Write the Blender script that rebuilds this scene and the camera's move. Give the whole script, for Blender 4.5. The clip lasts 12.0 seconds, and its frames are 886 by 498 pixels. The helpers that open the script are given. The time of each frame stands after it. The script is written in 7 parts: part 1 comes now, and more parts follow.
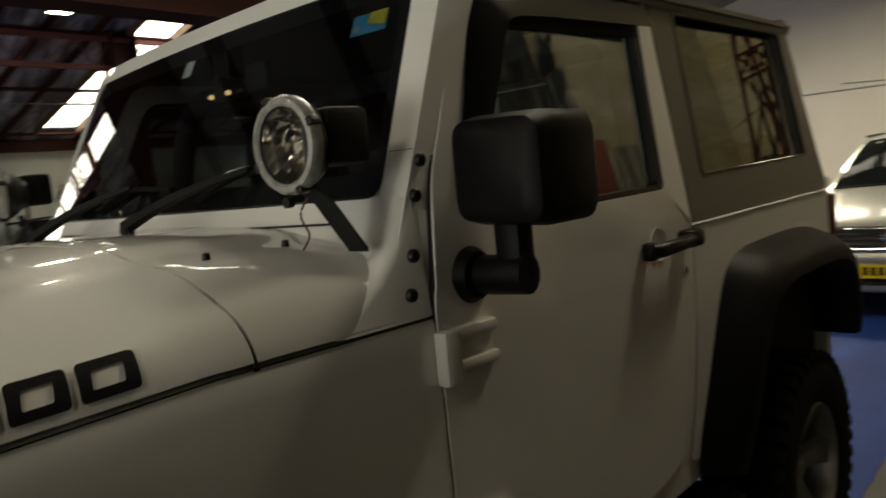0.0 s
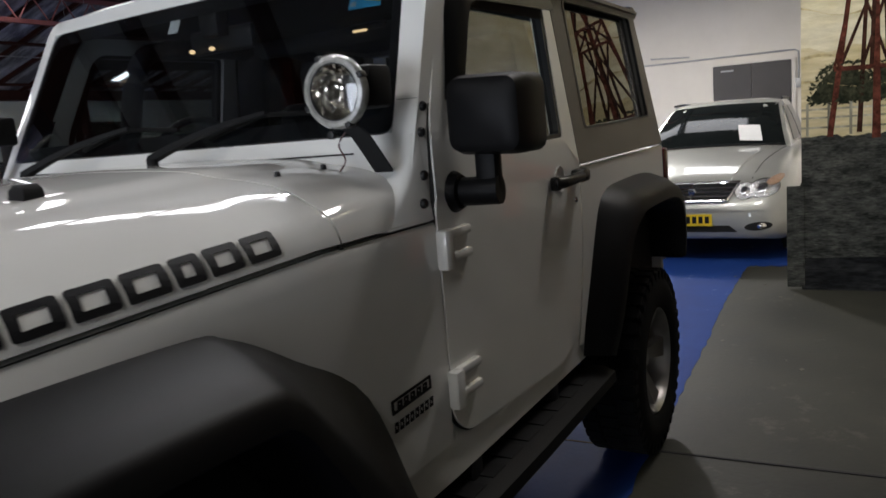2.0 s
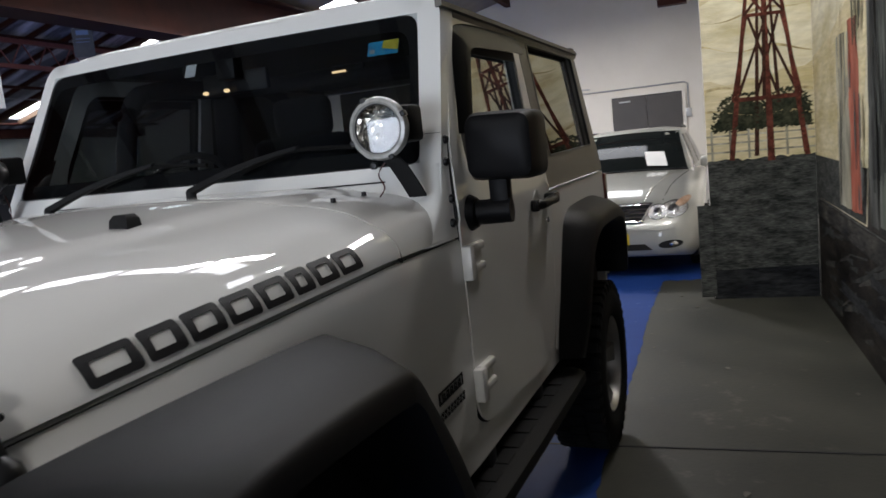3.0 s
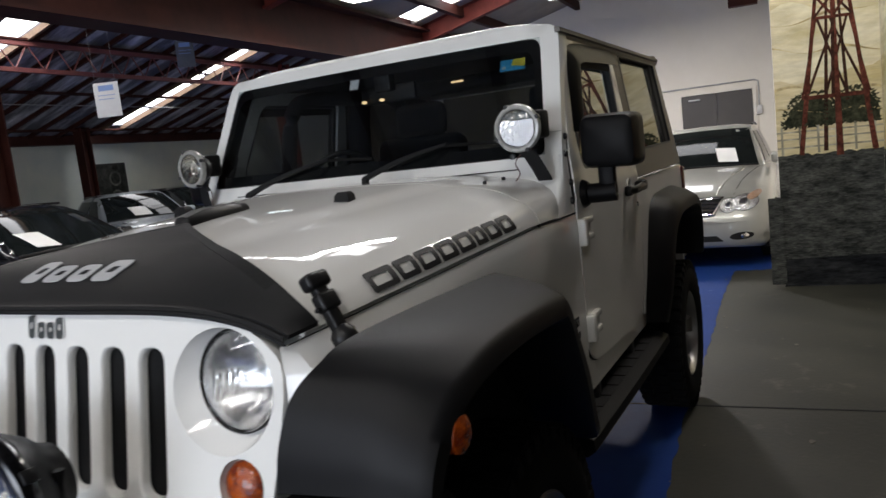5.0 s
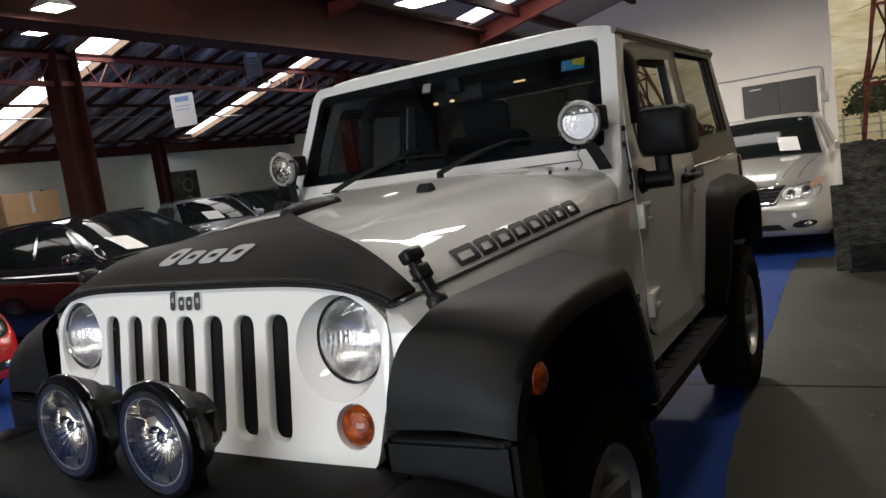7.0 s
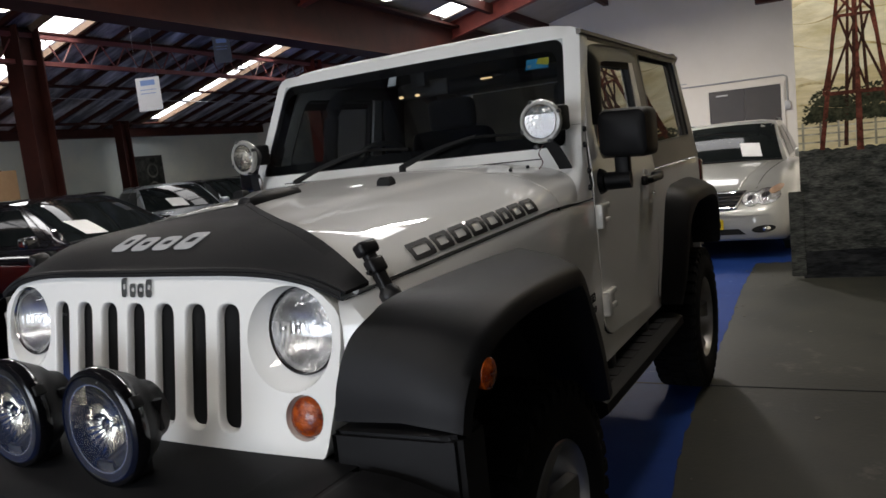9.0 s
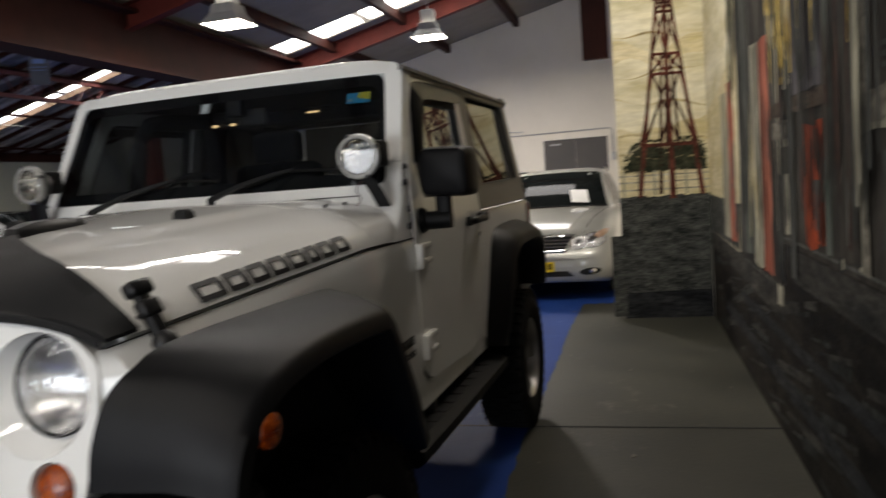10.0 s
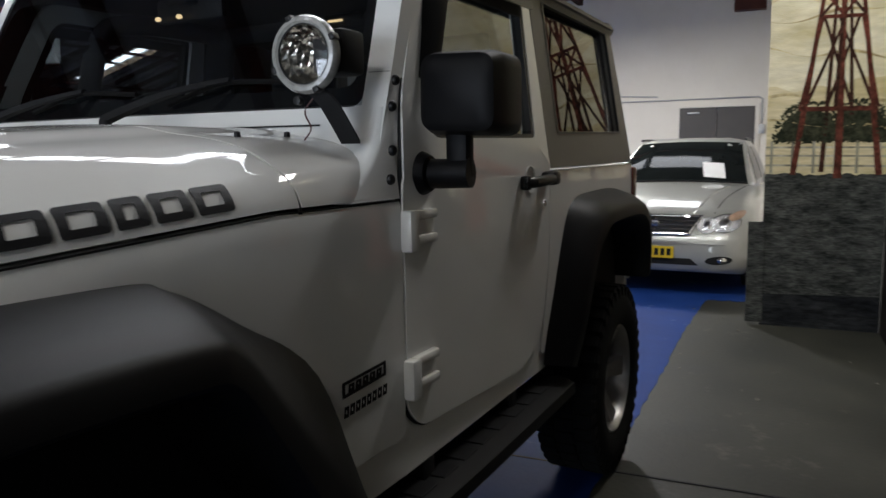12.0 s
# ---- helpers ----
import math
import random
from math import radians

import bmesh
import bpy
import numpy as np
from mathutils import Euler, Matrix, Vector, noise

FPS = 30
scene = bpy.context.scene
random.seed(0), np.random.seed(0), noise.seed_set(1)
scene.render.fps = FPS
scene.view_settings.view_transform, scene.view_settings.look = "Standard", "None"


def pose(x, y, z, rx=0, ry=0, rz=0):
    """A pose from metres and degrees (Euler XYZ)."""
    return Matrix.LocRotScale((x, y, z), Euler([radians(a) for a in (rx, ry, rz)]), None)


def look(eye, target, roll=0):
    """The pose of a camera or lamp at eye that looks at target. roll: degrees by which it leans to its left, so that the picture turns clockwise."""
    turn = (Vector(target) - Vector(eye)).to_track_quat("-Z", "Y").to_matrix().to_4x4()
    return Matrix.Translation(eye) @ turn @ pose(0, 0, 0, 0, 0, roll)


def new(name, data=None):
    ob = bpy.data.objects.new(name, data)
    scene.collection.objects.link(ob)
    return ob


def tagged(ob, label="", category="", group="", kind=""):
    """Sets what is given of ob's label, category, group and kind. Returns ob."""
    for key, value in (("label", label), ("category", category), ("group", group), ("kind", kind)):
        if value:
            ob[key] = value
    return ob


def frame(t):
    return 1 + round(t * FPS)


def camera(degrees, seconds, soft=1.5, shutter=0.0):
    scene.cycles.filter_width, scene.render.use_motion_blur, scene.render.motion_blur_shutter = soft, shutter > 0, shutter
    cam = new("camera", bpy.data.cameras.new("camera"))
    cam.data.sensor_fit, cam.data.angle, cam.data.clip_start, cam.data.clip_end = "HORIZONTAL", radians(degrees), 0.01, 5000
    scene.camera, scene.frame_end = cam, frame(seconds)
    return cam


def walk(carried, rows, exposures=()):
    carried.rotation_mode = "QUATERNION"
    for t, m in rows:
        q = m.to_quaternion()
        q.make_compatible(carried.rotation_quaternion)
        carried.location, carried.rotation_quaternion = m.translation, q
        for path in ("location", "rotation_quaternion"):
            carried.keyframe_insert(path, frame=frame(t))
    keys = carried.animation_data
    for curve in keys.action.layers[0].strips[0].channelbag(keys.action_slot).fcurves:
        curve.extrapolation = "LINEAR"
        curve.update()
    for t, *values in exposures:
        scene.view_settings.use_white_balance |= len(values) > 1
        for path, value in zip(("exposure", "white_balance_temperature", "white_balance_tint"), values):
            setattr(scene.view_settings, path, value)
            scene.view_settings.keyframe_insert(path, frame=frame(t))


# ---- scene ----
cam = camera(61.3, 12.0, soft=1.5, shutter=0.5)

PATH = [
    (0, (1.640, -0.015, 1.458), (0.233, 1.394, 1.264), -5.70),
    (0.5, (1.582, -0.138, 1.463), (0.434, 1.486, 1.261), -7.04),
    (1, (1.568, -0.295, 1.460), (0.525, 1.384, 1.155), -5.89),
    (1.5, (1.641, -0.447, 1.452), (0.569, 1.196, 1.063), -6.46),
    (2, (1.670, -0.594, 1.442), (0.624, 1.079, 1.116), -4.82),
    (2.5, (1.577, -0.778, 1.456), (0.602, 0.952, 1.219), -10.10),
    (3, (1.528, -0.960, 1.467), (0.710, 0.845, 1.200), -5.92),
    (3.5, (1.589, -1.098, 1.451), (0.757, 0.697, 1.160), -3.50),
    (5.5, (1.583, -1.706, 1.474), (0.583, 0.008, 1.226), -6.80),
    (6, (1.684, -1.788, 1.436), (0.674, -0.088, 1.137), -5.69),
    (6.5, (1.696, -1.816, 1.461), (0.680, -0.107, 1.236), -7.32),
    (7, (1.673, -1.831, 1.458), (0.574, -0.176, 1.230), -8.19),
    (9, (1.704, -1.822, 1.455), (0.676, -0.124, 1.202), -6.22),
    (9.5, (1.714, -1.782, 1.430), (0.781, -0.045, 1.099), -5.70),
    (10, (1.744, -1.654, 1.429), (1.087, 0.226, 1.245), -4.30),
    (10.5, (1.699, -1.431, 1.427), (1.259, 0.511, 1.233), -3.09),
    (11, (1.642, -1.122, 1.410), (1.241, 0.822, 1.164), 0.00),
    (11.5, (1.660, -0.812, 1.366), (0.900, 1.018, 1.094), -0.12),
    (12, (1.631, -0.549, 1.333), (0.671, 1.186, 1.075), -0.82),
]
EXPOSURES = [(0.0, -0.44, 7900, 4), (0.5, -0.36, 7600, 5), (1.0, -0.16, 6850, 8), (1.5, 0.03, 6400, 11), (2.5, 0.16, 6000, 13), (5.5, 0.16, 6300, 13), (7.0, 0.10, 6500, 12), (9.5, 0.02, 6350, 13), (10.5, 0.1, 7050, 11), (11.0, 0.12, 6850, 10), (12.0, 0.1, 5950, 11)]
walk(cam, [(t, look(eye, target, roll)) for t, eye, target, roll in PATH], EXPOSURES)

# strengths of the lights of the place and of the added lamps
DOOR_W = 355.0
LAMP_W = 30.0
LAMP_E = 25.0
SKY_E = 8.0

# ---- world and light ----
world = bpy.data.worlds.new("world")
scene.world = world
world.use_nodes = True
wn = world.node_tree
sky = wn.nodes.new("ShaderNodeTexSky")
sky.sky_type = 'NISHITA'
sky.sun_disc = False
sky.sun_elevation, sky.sun_rotation = radians(48), radians(200)
wn.links.new(sky.outputs[0], wn.nodes["Background"].inputs[0])
wn.nodes["Background"].inputs[1].default_value = 0.1

sun = new("sun", bpy.data.lights.new("sun", "SUN"))
sun.data.energy, sun.data.angle, sun.data.color = 3.0, radians(0.6), (1.0, 0.95, 0.88)
sun.matrix_world = look((0, 0, 20), (4, 10, 0))

TURN = 5.1                       # the hall is turned against the parked car
HALL = Matrix.Rotation(radians(TURN), 4, "Z")


def hall(u, v, z=0.0):
    return HALL @ Vector((u, v, z))


def area_lamp(name, u, v, z, sx, sy, watts, colour, aim):
    ob = new(name, bpy.data.lights.new(name, "AREA"))
    ob.data.shape, ob.data.size, ob.data.size_y = "RECTANGLE", sx, sy
    ob.data.energy, ob.data.color = watts, colour
    p = hall(u, v, z)
    ob.matrix_world = look(p, hall(*aim))
    return ob


# daylight through the roller door at the street end, and through the roof lights
area_lamp("street_daylight", -1.7, -8.85, 1.3, 5.9, 2.4, DOOR_W, (0.86, 0.92, 1.0), (-1.2, 0, 0.9))
area_lamp("roof_daylight", -0.95, 3.11, 4.52, 3.0, 0.17, LAMP_W * 3.5, (1.0, 0.97, 0.92), (-0.95, 3.1, 0))

# ---- materials ----


def principled(name, colour, rough=0.5, metal=0.0, **more):
    m = bpy.data.materials.new(name)
    m.use_nodes = True
    b = m.node_tree.nodes["Principled BSDF"]
    b.inputs["Base Color"].default_value = (*colour, 1)
    b.inputs["Roughness"].default_value = rough
    b.inputs["Metallic"].default_value = metal
    for key, value in more.items():
        b.inputs[key.replace("_", " ")].default_value = value
    return m


def varied(name, colour, other, rough=0.5, scale=3.0, fine=60.0, bump=0.1, metal=0.0, spread=(0.35, 0.65), rough_to=None, stretch=(1, 1, 1), **more):
    """Two colours mixed by a coarse noise, a fine grain in the relief, and roughness that wanders."""
    m = principled(name, colour, rough, metal, **more)
    t = m.node_tree
    b = t.nodes["Principled BSDF"]
    co = t.nodes.new("ShaderNodeTexCoord")
    mp = t.nodes.new("ShaderNodeMapping")
    mp.inputs["Scale"].default_value = stretch
    t.links.new(co.outputs["Object"], mp.inputs["Vector"])
    n = t.nodes.new("ShaderNodeTexNoise")
    n.inputs["Scale"].default_value, n.inputs["Detail"].default_value = scale, 6
    n.inputs["Roughness"].default_value = 0.65
    t.links.new(mp.outputs[0], n.inputs["Vector"])
    r = t.nodes.new("ShaderNodeValToRGB")
    r.color_ramp.elements[0].position, r.color_ramp.elements[1].position = spread
    r.color_ramp.elements[0].color, r.color_ramp.elements[1].color = (*colour, 1), (*other, 1)
    t.links.new(n.outputs["Fac"], r.inputs[0])
    t.links.new(r.outputs[0], b.inputs["Base Color"])
    f = t.nodes.new("ShaderNodeTexNoise")
    f.inputs["Scale"].default_value, f.inputs["Detail"].default_value = fine, 4
    t.links.new(mp.outputs[0], f.inputs["Vector"])
    if bump:
        bp = t.nodes.new("ShaderNodeBump")
        bp.inputs["Strength"].default_value, bp.inputs["Distance"].default_value = bump, 0.01
        t.links.new(f.outputs["Fac"], bp.inputs["Height"])
        t.links.new(bp.outputs[0], b.inputs["Normal"])
    mr = t.nodes.new("ShaderNodeMapRange")
    mr.inputs["To Min"].default_value = rough
    mr.inputs["To Max"].default_value = rough + 0.12 if rough_to is None else rough_to
    t.links.new(n.outputs["Fac"], mr.inputs["Value"])
    t.links.new(mr.outputs[0], b.inputs["Roughness"])
    return m


def glowing(name, colour, strength):
    return principled(name, colour, 0.4, Emission_Color=(*colour, 1), Emission_Strength=strength)


def glass(name, colour, rough=0.02):
    """Tinted pane: sees through, and mirrors at its surface."""
    return principled(name, colour, rough, Transmission_Weight=1.0, IOR=1.45)


WHITE = varied("white_car_paint", (0.80, 0.80, 0.77), (0.83, 0.83, 0.80), 0.32, 1.4, 700, 0.006, rough_to=0.38, Specular_IOR_Level=0.02, Coat_Weight=1.0, Coat_Roughness=0.012)
BUMPER_BLACK = varied("black_bumper_plastic", (0.005, 0.005, 0.0055), (0.008, 0.008, 0.0085), 0.5, 4, 900, 0.08, rough_to=0.62, Specular_IOR_Level=0.14)
HEAD_REFLECTOR = varied("satin_reflector", (0.82, 0.82, 0.82), (0.66, 0.66, 0.66), 0.16, 26, 120, 0.06, metal=1.0, rough_to=0.30)
HARD_TOP = varied("grained_dark_hard_top", (0.104, 0.095, 0.080), (0.130, 0.119, 0.102), 0.42, 3, 700, 0.15, rough_to=0.52)
PLASTIC = varied("grained_black_plastic", (0.0055, 0.0055, 0.006), (0.009, 0.009, 0.0095), 0.42, 4, 900, 0.10, rough_to=0.54, Specular_IOR_Level=0.20)
MIRROR_BLACK = varied("mirror_shell_black", (0.0035, 0.0035, 0.004), (0.006, 0.006, 0.0065), 0.42, 5, 900, 0.10, rough_to=0.5, Specular_IOR_Level=0.12)
SMOOTH_BLACK = varied("smooth_black_plastic", (0.008, 0.008, 0.009), (0.014, 0.014, 0.014), 0.3, 5, 300, 0.05, Specular_IOR_Level=0.25)
RUBBER = varied("tyre_rubber", (0.0045, 0.0045, 0.0045), (0.008, 0.008, 0.0076), 0.8, 8, 120, 0.2, Specular_IOR_Level=0.12)
VINYL = varied("black_vinyl", (0.014, 0.014, 0.0145), (0.019, 0.019, 0.0195), 0.55, 6, 800, 0.12, Specular_IOR_Level=0.12)
DECAL = principled("black_decal_film", (0.006, 0.006, 0.007), 0.5, Specular_IOR_Level=0.2)
PALE_PRINT = varied("pale_print", (0.38, 0.39, 0.40), (0.46, 0.46, 0.47), 0.55, 20, 200, 0.05)
GLOSS_BLACK = principled("gloss_black_rim", (0.004, 0.004, 0.005), 0.14)
DEFLECTOR = principled("smoked_black_plastic", (0.005, 0.005, 0.005), 0.30, Specular_IOR_Level=0.14)
SEAM = principled("dark_seam", (0.008, 0.008, 0.008), 0.8)
# near-black stands in for the shade in cavities and under the cars
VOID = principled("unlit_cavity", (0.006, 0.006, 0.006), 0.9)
CHROME = varied("chrome", (0.75, 0.75, 0.76), (0.68, 0.68, 0.69), 0.08, 6, 300, 0.01, metal=1.0, rough_to=0.15)
REFLECTOR = varied("lamp_reflector", (0.90, 0.88, 0.83), (0.84, 0.82, 0.77), 0.05, 30, 60, 0.0, metal=1.0, rough_to=0.09)
DULL_REFLECTOR = principled("faceted_reflector", (0.62, 0.60, 0.56), 0.06, 1.0)
CLEAR_RIM = varied("clear_plastic_rim", (0.24, 0.24, 0.225), (0.34, 0.34, 0.32), 0.14, 60, 200, 0.2, Coat_Weight=0.8)
ALLOY = varied("alloy_wheel", (0.36, 0.35, 0.34), (0.28, 0.275, 0.27), 0.28, 6, 120, 0.05, metal=0.85)
AMBER = varied("amber_lens", (0.42, 0.075, 0.001), (0.13, 0.012, 0.0003), 0.2, 44, 160, 0.4, spread=(0.40, 0.60), Coat_Weight=0.5)
PALE_AMBER = varied("pale_amber_lens", (0.42, 0.27, 0.18), (0.34, 0.21, 0.13), 0.15, 30, 80, 0.2, Coat_Weight=0.6)
CLEAR = glass("clear_lens", (0.97, 0.98, 0.98), 0.01)
TINT = glass("tinted_windscreen", (0.29, 0.32, 0.33), 0.01)
DARK_TINT = glass("dark_tinted_glass", (0.10, 0.10, 0.09), 0.012)
DOOR_TINT = glass("lightly_tinted_glass", (0.66, 0.70, 0.69), 0.01)
SEAT = varied("dark_cloth", (0.012, 0.0125, 0.014), (0.02, 0.021, 0.024), 0.9, 10, 200, 0.2)
TAN = varied("tan_leather", (0.33, 0.19, 0.09), (0.42, 0.26, 0.13), 0.5, 8, 150, 0.15)
SILVER = varied("silver_car_paint", (0.39, 0.395, 0.36), (0.45, 0.45, 0.41), 0.34, 2, 900, 0.01, metal=0.45, rough_to=0.4, Specular_IOR_Level=0.2, Coat_Weight=1.0, Coat_Roughness=0.015)
GREY_CAR = varied("grey_blue_car_paint", (0.26, 0.29, 0.32), (0.31, 0.34, 0.37), 0.22, 2, 900, 0.01, metal=0.4, Coat_Weight=0.5, Coat_Roughness=0.05)
BLACK_CAR = varied("black_car_paint", (0.006, 0.006, 0.007), (0.01, 0.01, 0.011), 0.06, 2, 900, 0.005, rough_to=0.12, Coat_Weight=0.8, Coat_Roughness=0.03)
RED_CAR = varied("red_car_paint", (0.42, 0.012, 0.01), (0.5, 0.02, 0.014), 0.15, 2, 900, 0.005, Coat_Weight=0.7, Coat_Roughness=0.04)
CONCRETE = varied("grey_painted_concrete", (0.0182, 0.0186, 0.0142), (0.0415, 0.0407, 0.0306), 0.45, 1.6, 34, 0.16, spread=(0.34, 0.66), rough_to=0.70, Specular_IOR_Level=0.25)
WORN = varied("bare_worn_concrete", (0.060, 0.055, 0.043), (0.10, 0.092, 0.072), 0.7, 12, 60, 0.2)


def speckled(m, scale, low, high, to):
    """Sparse worn flecks of another tone over a material."""
    t = m.node_tree
    b = t.nodes["Principled BSDF"]
    tone = b.inputs["Base Color"].links[0].from_socket
    co, big, fine, mul, ramp, mix = (t.nodes.new(k) for k in ("ShaderNodeTexCoord", "ShaderNodeTexNoise", "ShaderNodeTexNoise", "ShaderNodeMath", "ShaderNodeMapRange", "ShaderNodeMix"))
    for n, q, d in ((big, 1.1, 3), (fine, scale, 8)):
        n.inputs["Scale"].default_value, n.inputs["Detail"].default_value, n.inputs["Roughness"].default_value = q, d, 0.7
        t.links.new(co.outputs["Object"], n.inputs["Vector"])
    mul.operation = "MULTIPLY"
    t.links.new(big.outputs["Fac"], mul.inputs[0])
    t.links.new(fine.outputs["Fac"], mul.inputs[1])
    ramp.inputs["From Min"].default_value, ramp.inputs["From Max"].default_value = low, high
    t.links.new(mul.outputs[0], ramp.inputs["Value"])
    mix.data_type = "RGBA"
    mix.inputs[7].default_value = (*to, 1)
    t.links.new(ramp.outputs[0], mix.inputs["Factor"])
    t.links.new(tone, mix.inputs[6])
    t.links.new(mix.outputs[2], b.inputs["Base Color"])


speckled(CONCRETE, 9.0, 0.33, 0.44, (0.075, 0.070, 0.055))
BLUE_FLOOR = varied("blue_floor_paint", (0.008, 0.029, 0.145), (0.015, 0.046, 0.195), 0.55, 1.1, 40, 0.08, rough_to=0.7, Specular_IOR_Level=0.08)
speckled(BLUE_FLOOR, 11.0, 0.34, 0.42, (0.10, 0.14, 0.26))
CREAM_WALL = varied("cream_wall_paint", (0.66, 0.62, 0.54), (0.72, 0.68, 0.60), 0.75, 0.8, 40, 0.12)
PALE_WALL = varied("pale_blue_wall_paint", (0.34, 0.40, 0.41), (0.54, 0.56, 0.48), 0.8, 0.30, 40, 0.1)
ROOF_LINING = varied("grey_roof_lining", (0.20, 0.18, 0.15), (0.26, 0.235, 0.20), 0.8, 1.2, 50, 0.1)
# pale streaks put the gleam of the lit foil into the colour
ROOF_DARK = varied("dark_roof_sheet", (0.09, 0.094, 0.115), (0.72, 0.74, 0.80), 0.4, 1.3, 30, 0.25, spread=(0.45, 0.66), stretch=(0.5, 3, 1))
STEEL_RED = varied("red_oxide_steel", (0.095, 0.015, 0.010), (0.15, 0.026, 0.017), 0.55, 3, 60, 0.12, Specular_IOR_Level=0.2)
STEEL_BROWN = varied("dark_brown_steel", (0.026, 0.0075, 0.0055), (0.046, 0.013, 0.009), 0.6, 3, 60, 0.12, Specular_IOR_Level=0.15)
STEEL_PINK = varied("faded_red_steel", (0.16, 0.045, 0.042), (0.22, 0.07, 0.06), 0.55, 4, 60, 0.12)
TIMBER = varied("old_timber", (0.10, 0.06, 0.035), (0.16, 0.10, 0.06), 0.7, 5, 90, 0.25, stretch=(4, 0.4, 4))
GREY_DOOR = varied("grey_door_paint", (0.048, 0.043, 0.040), (0.060, 0.054, 0.049), 0.5, 2, 60, 0.08)
PAPER = varied("white_paper", (0.78, 0.78, 0.77), (0.84, 0.84, 0.83), 0.7, 5, 100, 0.05)
# grey puts the unlit face of a backlit white sign into the colour
SHADED_CARD = varied("shaded_side_card", (0.10, 0.11, 0.13), (0.15, 0.16, 0.18), 0.6, 5, 100, 0.05)
SIGN_BLUE = principled("blue_print", (0.24, 0.36, 0.66), 0.6)
YELLOW_PLATE = varied("yellow_plate", (0.72, 0.50, 0.01), (0.78, 0.56, 0.02), 0.35, 6, 60, 0.05)
CARD = varied("brown_cardboard", (0.36, 0.22, 0.11), (0.44, 0.28, 0.15), 0.8, 4, 90, 0.15)
RED_PAINT = varied("red_enamel", (0.45, 0.02, 0.015), (0.52, 0.03, 0.02), 0.3, 6, 90, 0.05)
GALV = varied("galvanised_steel", (0.38, 0.38, 0.37), (0.46, 0.46, 0.45), 0.45, 6, 60, 0.1, metal=0.6)
LAMP_GLOW = glowing("lamp_diffuser", (1.0, 0.93, 0.82), LAMP_E)
ROOF_GLOW = glowing("backlit_roof_light", (1.0, 0.99, 0.96), SKY_E)

# paint of the wall picture
def brushed(name, a, b, scale=5.0, stretch=(1, 1, 1), low=0.5, high=1.45):
    """House paint laid on with a dry brush: two tones, and streaks that follow the stroke."""
    m = varied(name, a, b, 0.66, scale, 45, 0.25, spread=(0.35, 0.65), rough_to=0.8, stretch=stretch, Specular_IOR_Level=0.06)
    t = m.node_tree
    bsdf = t.nodes["Principled BSDF"]
    tone = bsdf.inputs["Base Color"].links[0].from_socket
    co, mp, n, mr, mix = (t.nodes.new(k) for k in ("ShaderNodeTexCoord", "ShaderNodeMapping", "ShaderNodeTexNoise", "ShaderNodeMapRange", "ShaderNodeMix"))
    mp.inputs["Scale"].default_value = [q ** 1.6 for q in stretch]
    t.links.new(co.outputs["Object"], mp.inputs["Vector"])
    t.links.new(mp.outputs[0], n.inputs["Vector"])
    n.inputs["Scale"].default_value, n.inputs["Detail"].default_value, n.inputs["Distortion"].default_value = scale * 3.2, 8, 0.6
    mr.inputs["From Min"].default_value, mr.inputs["From Max"].default_value = 0.32, 0.68
    mr.inputs["To Min"].default_value, mr.inputs["To Max"].default_value = low, high
    t.links.new(n.outputs["Fac"], mr.inputs["Value"])
    mix.data_type, mix.blend_type = "RGBA", "MULTIPLY"
    mix.inputs["Factor"].default_value = 1.0
    t.links.new(tone, mix.inputs[6])
    t.links.new(mr.outputs[0], mix.inputs[7])
    t.links.new(mix.outputs[2], bsdf.inputs["Base Color"])
    return m


P_SKY = brushed("mural_straw_sky", (0.50, 0.44, 0.25), (0.76, 0.71, 0.53), 1.5, (1, 1, 2.6), 0.88, 1.08)
P_HILL = brushed("mural_pale_hill", (0.50, 0.42, 0.21), (0.68, 0.60, 0.39), 2.0, (1, 1, 3), 0.84, 1.1)
P_GRASS = brushed("mural_dark_field", (0.022, 0.024, 0.021), (0.085, 0.087, 0.076), 7.0, (1, 1, 2.6))
P_ROCK = brushed("mural_slate_base", (0.01144, 0.01196, 0.013), (0.0338, 0.03484, 0.03432), 3.0, (1, 1, 2.5))
P_RUST = brushed("mural_rust_red", (0.052, 0.018, 0.012), (0.130, 0.040, 0.026), 9)
P_BROWN = brushed("mural_dark_brown", (0.020, 0.010, 0.007), (0.055, 0.024, 0.016), 6)
P_LINE = brushed("mural_ochre_line", (0.36, 0.29, 0.14), (0.50, 0.42, 0.23), 4)
P_DARK = brushed("mural_dark_boards", (0.014, 0.0122, 0.0098), (0.056, 0.050, 0.041), 2.2, (1, 1, 0.5))
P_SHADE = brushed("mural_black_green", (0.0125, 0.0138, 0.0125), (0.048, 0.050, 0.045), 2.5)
P_GREY = brushed("mural_grey_board", (0.045, 0.048, 0.044), (0.12, 0.12, 0.105), 3.5, (1, 1, 0.4))
P_CREAM = brushed("mural_cream_post", (0.2288, 0.2132, 0.1508), (0.4368, 0.416, 0.3224), 4, (1, 1, 0.4))
P_PINK = brushed("mural_pink_red", (0.25, 0.062, 0.036), (0.43, 0.145, 0.09), 3, (1, 1, 0.4))
P_ORANGE = brushed("mural_orange_red", (0.176, 0.022, 0.00792), (0.352, 0.0616, 0.01936), 4, (1, 1, 0.6))
P_YELLOW = brushed("mural_ochre", (0.4992, 0.3432, 0.0624), (0.5824, 0.4368, 0.1352), 5)
P_ROAD = brushed("mural_brown_ground", (0.0050, 0.0044, 0.0038), (0.026, 0.022, 0.017), 2.4, (0.8, 0.8, 1.9))
